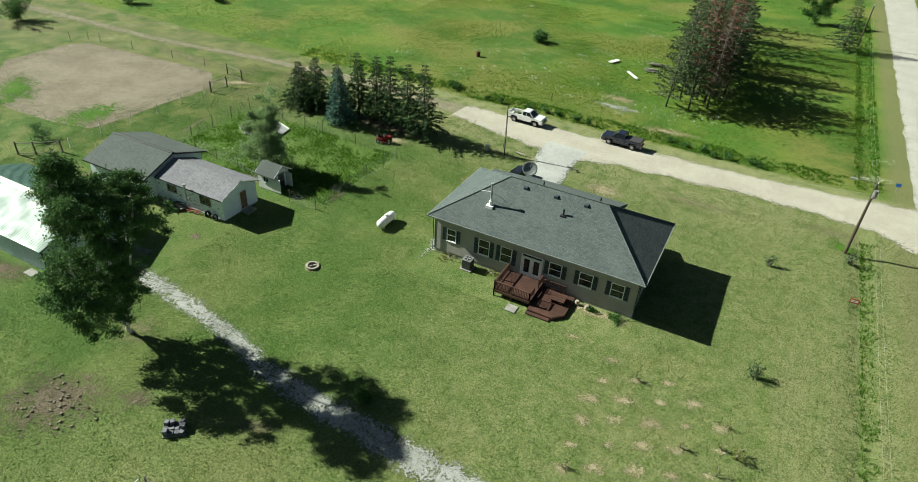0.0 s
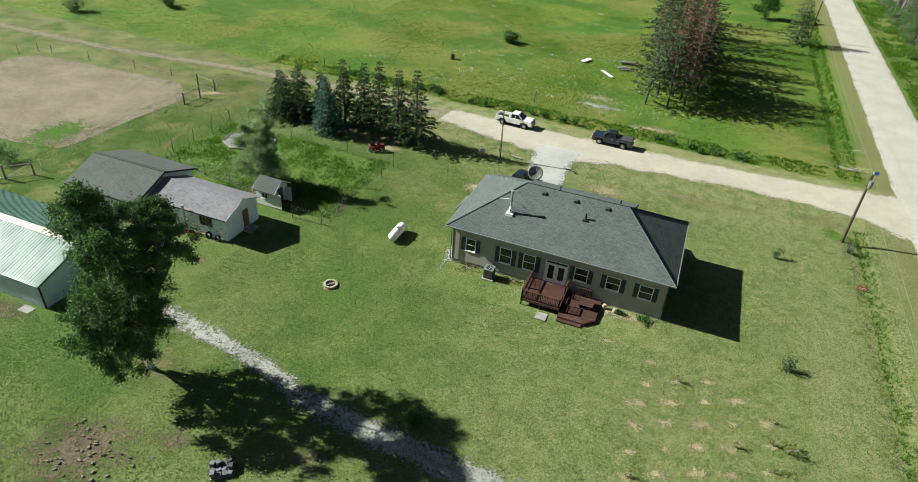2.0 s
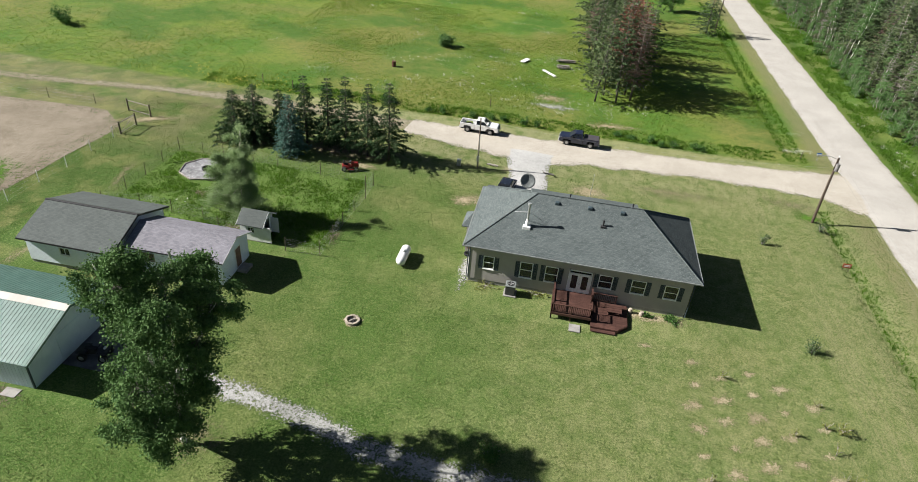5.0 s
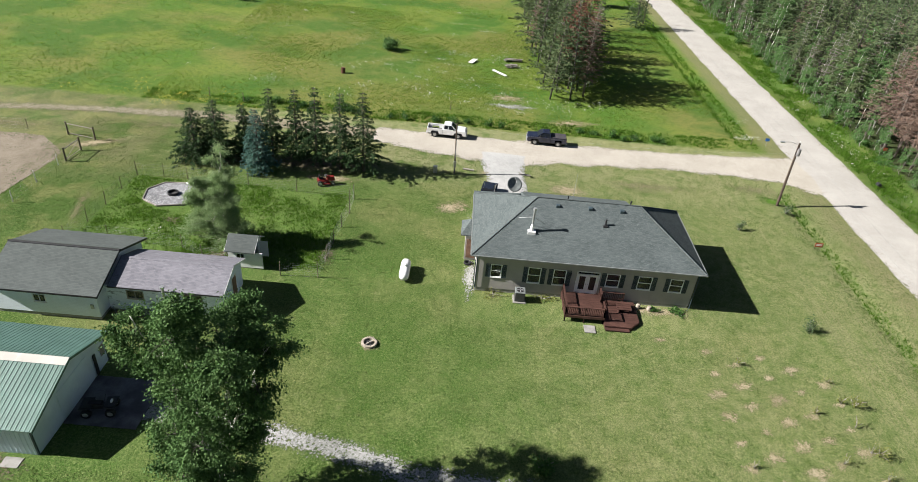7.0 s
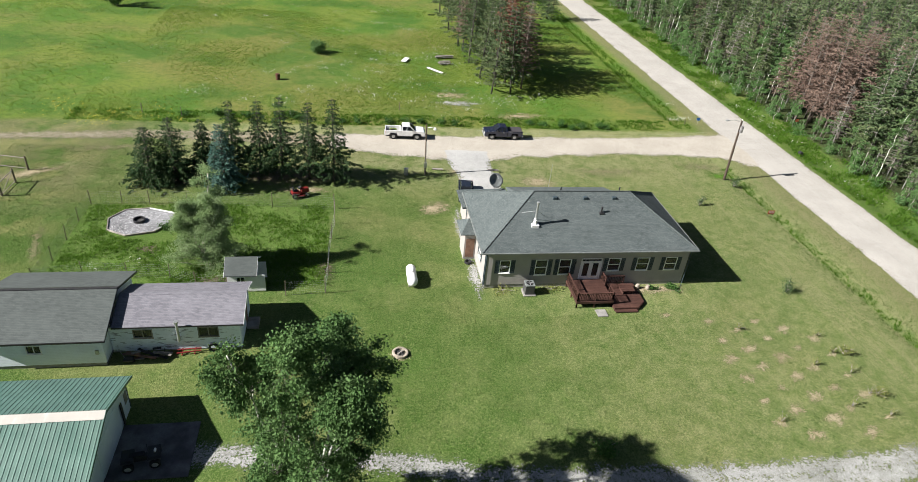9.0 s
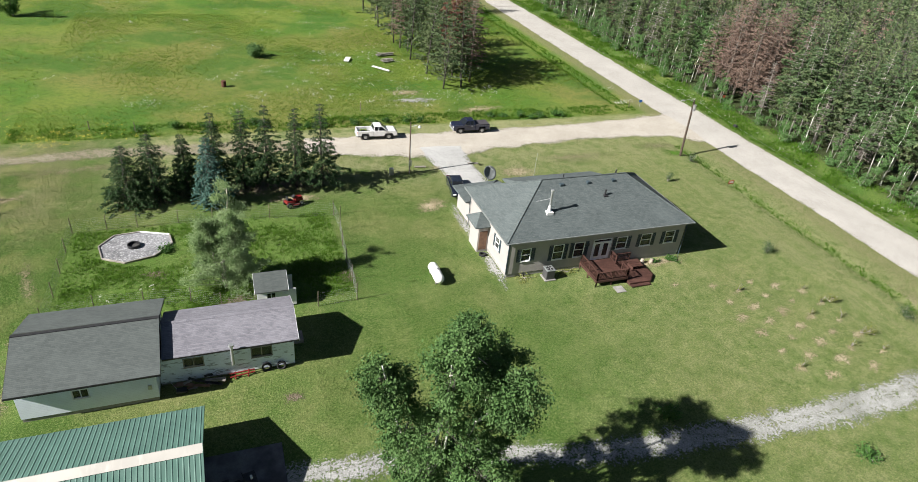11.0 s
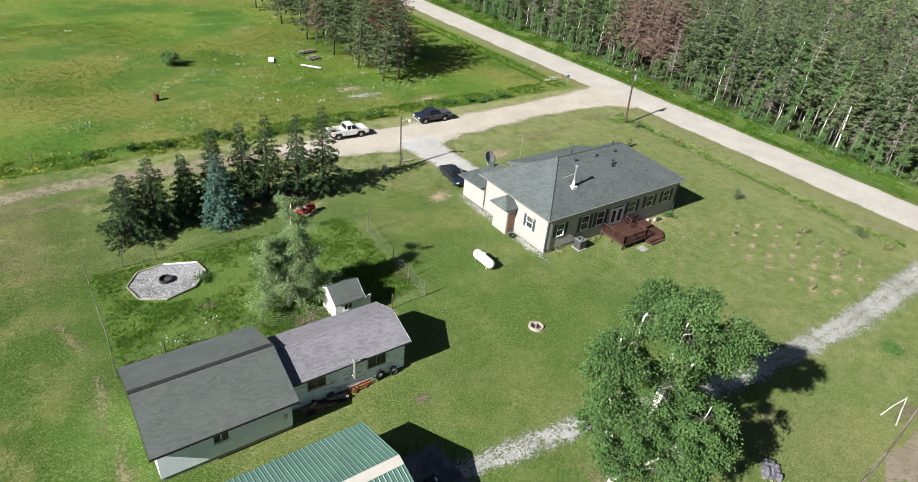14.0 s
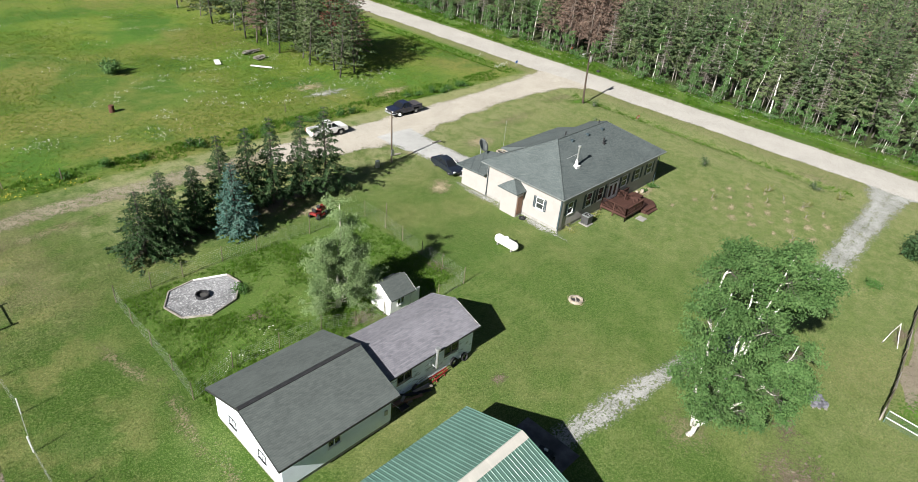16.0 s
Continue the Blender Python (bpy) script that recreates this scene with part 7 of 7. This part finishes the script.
def pickup(at, turn, body_mat, label, cover):
    v = thing("pickup_truck", (0, 0, 0), label, "pickup truck", "parked trucks")
    # x ahead; bumper to bumper 5.6 m
    part("chassis", taper(B(), (-2.6, 2.55, 0.72), (-2.6, 2.55, 0.72), 0.36, 0.62), M_BLACK_METAL, v)
    low = prism(B(), [(-0.55, 0.5), (0.95, 0.5), (1.15, 0.95), (2.1, 0.95), (2.3, 0.5), (2.68, 0.52), (2.76, 0.75), (2.72, 1.08), (2.55, 1.2), (1.15, 1.28), (-0.55, 1.28)], -0.95, 0.95, 1, 0.05)
    part("body", low, body_mat, v, smooth=False)
    bed = B()
    for s in (-1, 1):
        prism(bed, [(-2.72, 0.62), (-2.2, 0.62), (-2.05, 0.98), (-1.2, 0.98), (-1.05, 0.55), (-0.58, 0.55), (-0.58, 1.28), (-2.72, 1.26)], s * 0.95, s * 0.80, 1)
    box(bed, (-2.74, -0.80, 0.62), (-2.66, 0.80, 1.26))
    box(bed, (-0.66, -0.80, 0.62), (-0.58, 0.80, 1.27))
    part("bed_sides", bed, body_mat, v)
    part("bed_floor", box(B(), (-2.66, -0.80, 0.62), (-0.66, 0.80, 0.68)), M_BLACK, v)
    if cover:
        part("bed_cover", box(B(), (-2.66, -0.90, 1.285), (-0.64, 0.90, 1.33), 0.015), plain("dull_black_vinyl", (0.06, 0.055, 0.06), 0.6), v)
    part("cab", taper(B(), (-0.56, 1.32, 0.90), (-0.36, 0.62, 0.70), 1.282, 1.84, 0.05), M_AUTO_GLASS, v, "dark tinted cab glass")
    part("cab_roof", taper(B(), (-0.42, 0.70, 0.735), (-0.34, 0.58, 0.68), 1.80, 1.89, 0.03), body_mat, v)
    for s in (-1, 1):
        for x0, x1 in ((-0.56, -0.38), (0.12, 0.22)):
            part("pillar", solid(B(), [(x0, s * 0.91, 1.27), (x1, s * 0.91, 1.27), (x1 + 0.05, s * 0.745, 1.83), (x0 + 0.14, s * 0.745, 1.83), (x0, s * 0.86, 1.27), (x1, s * 0.86, 1.27), (x1 + 0.05, s * 0.70, 1.83), (x0 + 0.14, s * 0.70, 1.83)], [(0, 1, 2, 3), (4, 7, 6, 5), (0, 4, 5, 1), (1, 5, 6, 2), (2, 6, 7, 3), (3, 7, 4, 0)]), body_mat, v)
        part("pillar", tube(B(), [(1.30, s * 0.89, 1.28), (0.66, s * 0.72, 1.84)], [0.05, 0.045], 6), body_mat, v)
        part("mirror", box(B(), (0.92, s * 1.0 - 0.09, 1.3), (1.04, s * 1.0 + 0.09, 1.5), 0.02), M_BLACK_METAL, v)
        part("headlight", box(B(), (2.62, s * 0.72 - 0.17, 0.86), (2.775, s * 0.72 + 0.17, 1.06), 0.02), M_LAMP, v)
        part("tail_light", box(B(), (-2.755, s * 0.86 - 0.06, 0.86), (-2.70, s * 0.86 + 0.06, 1.2), 0.01), M_TAIL, v)
        part("door_handle", box(B(), (-0.1, s * 0.955 - 0.012, 1.08), (0.08, s * 0.955 + 0.012, 1.11)), M_METAL, v)
        for x in (-1.63, 1.63):
            wheel(v, x, s * 0.80, 0.40, 0.27)
    part("grille", box(B(), (2.74, -0.5, 0.78), (2.79, 0.5, 1.04), 0.01), M_BLACK_METAL, v)
    part("front_bumper", box(B(), (2.66, -0.93, 0.5), (2.84, 0.93, 0.70), 0.04), M_METAL, v)
    part("rear_bumper", box(B(), (-2.86, -0.92, 0.5), (-2.72, 0.92, 0.68), 0.03), M_METAL, v)
    part("windscreen", solid(B(), [(1.335, -0.80, 1.31), (1.335, 0.80, 1.31), (0.70, 0.64, 1.80), (0.70, -0.64, 1.80), (1.315, -0.80, 1.305), (1.315, 0.80, 1.305), (0.68, 0.64, 1.795), (0.68, -0.64, 1.795)], [(0, 1, 2, 3), (7, 6, 5, 4), (0, 4, 5, 1), (1, 5, 6, 2), (2, 6, 7, 3), (3, 7, 4, 0)]), M_AUTO_GLASS, v)
    v.matrix_basis = pose(*at, 0, 0, turn)
    return v


pickup((-30.0, 81.9, 0.07), -2, paint("white_car_paint", (0.72, 0.72, 0.71)), "white extended-cab pickup truck parked on the driveway", False)
pickup((-16.0, 82.3, 0.07), 178, paint("dark_blue_car_paint", (0.012, 0.016, 0.035)), "dark blue pickup truck with covered bed on the driveway", True)


def sedan(at, turn):
    v = thing("sedan_car", (0, 0, 0), "dark blue-grey sedan parked on pale gravel", "car")
    m = paint("slate_car_paint", (0.012, 0.016, 0.026))
    part("body", prism(B(), [(-2.35, 0.35), (-1.8, 0.22), (1.85, 0.22), (2.3, 0.3), (2.42, 0.5), (2.32, 0.72), (1.2, 0.92), (-1.5, 0.98), (-2.3, 0.93), (-2.42, 0.6)], -0.89, 0.89, 1, 0.07), m, v)
    part("cabin", taper(B(), (-1.75, 1.25, 0.80), (-1.05, 0.35, 0.60), 0.93, 1.41, 0.06), M_AUTO_GLASS, v, "dark glass cabin")
    part("roof", taper(B(), (-1.05, 0.38, 0.61), (-0.95, 0.25, 0.55), 1.385, 1.445, 0.02), m, v)
    for s in (-1, 1):
        part("pillar", tube(B(), [(1.22, s * 0.79, 0.93), (0.36, s * 0.6, 1.40)], [0.04, 0.035], 6), m, v)
        part("pillar", tube(B(), [(-1.72, s * 0.79, 0.95), (-1.04, s * 0.6, 1.40)], [0.06, 0.045], 6), m, v)
        part("pillar", tube(B(), [(-0.2, s * 0.82, 0.93), (-0.25, s * 0.61, 1.40)], [0.035, 0.03], 6), m, v)
        part("headlight", box(B(), (2.2, s * 0.66 - 0.18, 0.58), (2.40, s * 0.66 + 0.18, 0.72), 0.03), M_LAMP, v)
        part("tail_light", box(B(), (-2.42, s * 0.66 - 0.18, 0.68), (-2.3, s * 0.66 + 0.18, 0.86), 0.02), M_TAIL, v)
        part("mirror", box(B(), (0.75, s * 0.95 - 0.09, 0.95), (0.88, s * 0.95 + 0.09, 1.08), 0.03), m, v)
        for x in (-1.4, 1.45):
            wheel(v, x, s * 0.78, 0.33, 0.21)
    v.matrix_basis = pose(*at, 0, 0, turn)


sedan((-24.1, 64.9, 0.07), -98)


def quad_bike(at, turn):
    v = thing("quad_bike", (0, 0, 0), "dark four-wheeled quad bike parked on concrete", "quad bike")
    part("body", taper(B(), (-0.75, 0.8, 0.2), (-0.6, 0.7, 0.16), 0.38, 0.72, 0.05), M_BLACK_METAL, v)
    part("seat", box(B(), (-0.65, -0.17, 0.722), (0.2, 0.17, 0.86), 0.05), M_BLACK, v)
    for x in (-0.72, 0.72):
        part("mudguard", box(B(), (x - 0.36, -0.52, 0.70), (x + 0.36, 0.52, 0.76), 0.03), M_BLACK_METAL, v)
        part("rack", box(B(), (x - 0.3, -0.4, 0.80), (x + 0.3, 0.4, 0.83), 0.01), M_BLACK_METAL, v)
        for s in (-1, 1):
            wheel(v, x, s * 0.46, 0.31, 0.26)
    part("handlebar", tube(B(), [(0.32, -0.4, 1.1), (0.4, 0, 1.02), (0.32, 0.4, 1.1)], [0.02] * 3, 6), M_BLACK, v)
    part("headlight", box(B(), (0.72, -0.12, 0.84), (0.85, 0.12, 0.98), 0.03), M_LAMP, v)
    v.matrix_basis = pose(*at, 0, 0, turn) @ Matrix.Diagonal((1.1, 1.15, 1.1, 1))


quad_bike((-51.2, 28.7, 0.06), 10)


def mower(at, turn):
    v = thing("lawn_tractor", (0, 0, 0), "small red lawn tractor parked by the spruces", "lawn tractor")
    part("bonnet", taper(B(), (0.1, 0.95, 0.25), (0.15, 0.85, 0.2), 0.4, 0.85, 0.05), M_RED, v)
    part("rear_body", taper(B(), (-0.85, 0.1, 0.42), (-0.8, -0.1, 0.3), 0.4, 0.62, 0.04), M_RED, v)
    part("seat", box(B(), (-0.6, -0.2, 0.622), (-0.2, 0.2, 0.72), 0.04), M_BLACK, v)
    part("seat_back", box(B(), (-0.68, -0.2, 0.66), (-0.58, 0.2, 1.05), 0.03), M_BLACK, v)
    part("steering_wheel", tube(B(), [(0.02, 0, 0.95), (0.0, 0, 0.98)], [0.18, 0.18], 14), M_BLACK, v)
    part("steering_column", tube(B(), [(0.12, 0, 0.6), (0.02, 0, 0.95)], [0.03, 0.03], 6), M_BLACK, v)
    part("mower_deck", box(B(), (-0.35, -0.55, 0.14), (0.4, 0.55, 0.28), 0.04), M_RED, v)
    for s in (-1, 1):
        wheel(v, -0.6, s * 0.42, 0.26, 0.22)
        wheel(v, 0.7, s * 0.38, 0.19, 0.15)
    v.matrix_basis = pose(*at, 0, 0, turn) @ Matrix.Diagonal((1.15, 1.15, 1.15, 1))


mower((-43.3, 64.9, 0), 20)

# ---- loose things ----
# clutter along the long shed
for x, y, rr, lab in ((-48.5, 39.1, 0.38, "old black tyre leaning against the shed"), (-47.4, 39.05, 0.36, "old black tyre leaning against the shed"), (-26.05, 51.0, 0.38, "black tyre lying by the house wall")):
    bm = B()
    if y < 45:
        tyre_ring(bm, 0, 0, rr, 0.2)
        bmesh.ops.transform(bm, matrix=pose(x, y + 0.1, 0, -14, 0, 0), verts=bm.verts)
    else:
        tyre_ring(bm, 0, 0, rr, 0.2)
        bmesh.ops.transform(bm, matrix=pose(x, y + rr, 0.12, 90, 0, 0), verts=bm.verts)
    single("old_tyre", bm, M_BLACK, lab, "tyre", "old tyres", smooth=True, base=(x, y, 0))
_t = thing("red_implement", (-50.2, 39.0, 0), "red steel implement frame lying by the shed", "implement")
for a, b in (((-51.2, 38.9, 0.25), (-49.4, 39.1, 0.3)), ((-51.2, 39.2, 0.35), (-49.4, 39.25, 0.4)), ((-50.8, 38.8, 0.1), (-50.8, 39.3, 0.4)), ((-49.9, 38.9, 0.06), (-49.8, 39.3, 0.45))):
    part("bar", tube(B(), [a, b], [0.055, 0.055], 6), M_RED, _t)
_t = thing("scrap_pile", (-53.2, 38.9, 0), "pile of dark scrap boards and pipes by the shed", "scrap pile")
_rr = random.Random(4)
for k in range(14):
    x, y, L = _rr.uniform(-54.6, -52), _rr.uniform(38.6, 39.3), _rr.uniform(0.6, 1.6)
    m = pose(x, y, 0.06 + 0.035 * k, _rr.uniform(-8, 8), _rr.uniform(-10, 10), _rr.uniform(-35, 35))
    part("board", box(B(), (-L / 2, -0.1, -0.03), (L / 2, 0.1, 0.03), 0, m), (M_GREY_WOOD, M_BLACK_METAL, M_CURTAIN)[k % 3], _t)
_t = thing("hand_cart", (-55.1, 38.6, 0), "old hand cart with one wheel by the shed wall", "cart")
part("frame", tube(B(), [(-55.3, 38.9, 0.9), (-54.8, 38.4, 0.3), (-54.4, 38.2, 0.25)], [0.035] * 3, 6), M_METAL, _t)
part("tray", box(B(), (-54.9, 38.1, 0.25), (-54.2, 38.6, 0.4), 0.03), M_BLACK_METAL, _t)
_b = B()
tyre_ring(_b, 0, 0, 0.18, 0.09)
bmesh.ops.translate(_b, vec=(-54.3, 38.35, 0), verts=_b.verts)
part("wheel", _b, M_BLACK, _t)
_t = thing("wire_crate", (-51.6, 39.25, 0), "empty wire crate standing against the shed", "crate")
for z in (0.05, 0.55):
    part("hoop", tube(B(), [(-52.1, 39.05, z), (-51.1, 39.05, z), (-51.1, 39.4, z), (-52.1, 39.4, z), (-52.1, 39.05, z)], [0.018] * 5, 5), M_BLACK_METAL, _t)
for x in (-52.1, -51.6, -51.1):
    part("bar", tube(B(), [(x, 39.05, 0), (x, 39.05, 0.58)], [0.015, 0.015], 5), M_BLACK_METAL, _t)
# a pallet stacked with dark blocks near the birch
_t = thing("block_stack", (-29.7, 17.9, 0), "pallet stacked with dark grey paving blocks", "block stack")
_m0 = pose(-29.7, 17.9, 0, 0, 0, 38)
for k in range(3):
    part("pallet_board", box(B(), (-0.75, -0.6 + 0.5 * k, 0), (0.75, -0.4 + 0.5 * k, 0.12), 0, _m0), M_GREY_WOOD, _t)
for i in range(4):
    for j in range(3):
        for k in range(2):
            if k == 1 and _rr.random() < 0.35:
                continue
            m = _m0 @ pose(-0.54 + 0.36 * i, -0.4 + 0.4 * j, 0.14 + 0.24 * k, _rr.uniform(-7, 7), _rr.uniform(-7, 7), _rr.uniform(-28, 28))
            part("block", box(B(), (-0.16, -0.18, 0), (0.16, 0.18, 0.22), 0.015, m), plain("dark_block", (0.13, 0.13, 0.15), 0.85, vary=0.5) if (i + j + k) == 0 else bpy.data.materials["dark_block"], _t)
# rubble on the dirt
_b = B()
for k in range(70):
    x, y = -39.3 + _rr.gauss(0, 1.7), 15.5 + _rr.gauss(0, 1.0)
    s = _rr.uniform(0.03, 0.12)
    box(_b, (-s, -s * 0.6, -s * 0.3), (s, s * 0.6, s * 0.4), 0, pose(x, y, 0.05, _rr.uniform(-20, 20), _rr.uniform(-20, 20), _rr.uniform(0, 180)))
tagged(new("rubble", finish(_b, "rubble")), "broken stones and wood scraps on the dirt", "rubble", kind="stuff").data.materials.append(M_POST)
# boards and scrap in the meadow
for x, y, L, w, a, m, lab in ((-27.2, 116.9, 2.6, 0.9, 70, M_WHITE, "white painted board lying in the meadow"), (-22.3, 111.3, 3.6, 0.6, 130, M_WHITE, "long white board lying in the meadow"), (-19.6, 119.4, 3.4, 0.7, 10, M_GREY_WOOD, "stack of weathered grey boards in the meadow"), (-20.0, 115.6, 2.2, 1.0, 20, M_GREY_WOOD, "heap of weathered timber in the meadow")):
    t = thing("board_stack", (x, y, 0), lab, "boards", "meadow boards")
    for k in range(1 if m is M_WHITE else 5):
        mm = pose(x + _rr.uniform(-0.3, 0.3) * (k > 0), y + _rr.uniform(-0.3, 0.3) * (k > 0), 0.25 + 0.08 * k, 0, 0, a + _rr.uniform(-12, 12) * (k > 0))
        part("board", box(B(), (-L / 2, -w / 2 / (1 + k * 0.3), -0.03), (L / 2, w / 2 / (1 + k * 0.3), 0.03), 0.008, mm), m, t)
    part("bearer", box(B(), (-0.1, -w / 2, -0.1), (0.1, w / 2, 0.22), 0, pose(x, y, 0, 0, 0, a)), M_GREY_WOOD, t)
# stones by the house corner and the flower bed
for x, y, s, lab in ((-8.9, 45.9, 0.22, "pale clay pot by the house wall"), (-9.9, 46.1, 0.2, "small pale box by the house wall")):
    single("garden_pot", tube(B(), [(x, y, 0), (x, y, 0.25), (x, y, 0.5), (x, y, 0.52)], [s * 0.7, s * 1.05, s * 0.8, s * 0.5], 12), M_STONE, lab, "pot", base=(x, y, 0))
ring("flower_ring", -14.3, 64.2, 0.75, 14, "round brick-edged flower bed with a thin pole", 0.24, 8)
single("flag_pole", tube(B(), [(-14.3, 64.2, 0), (-14.25, 64.2, 4.6)], [0.025, 0.015], 7), M_METAL, "thin grey bare flag pole in the flower bed", "flag pole", base=(-14.3, 64.2, 0))
bush("green_bush", (-12.0, 64.9, 0), 0.45, 0.5, "small green plant in the front lawn", L_SHRUB, 390, 160, 0.13, "", "bush", 5)
for x, y in ((-26.6, 71.8), (-19.4, 71.7)):
    single("timber_bollard", tube(B(), [(x - 0.7, y + 0.1, 0.12), (x + 0.7, y - 0.1, 0.12)], [0.13, 0.13], 8), M_GREY_WOOD, "short grey log marking the gravel spur", "log", "edge logs", base=(x, y, 0))
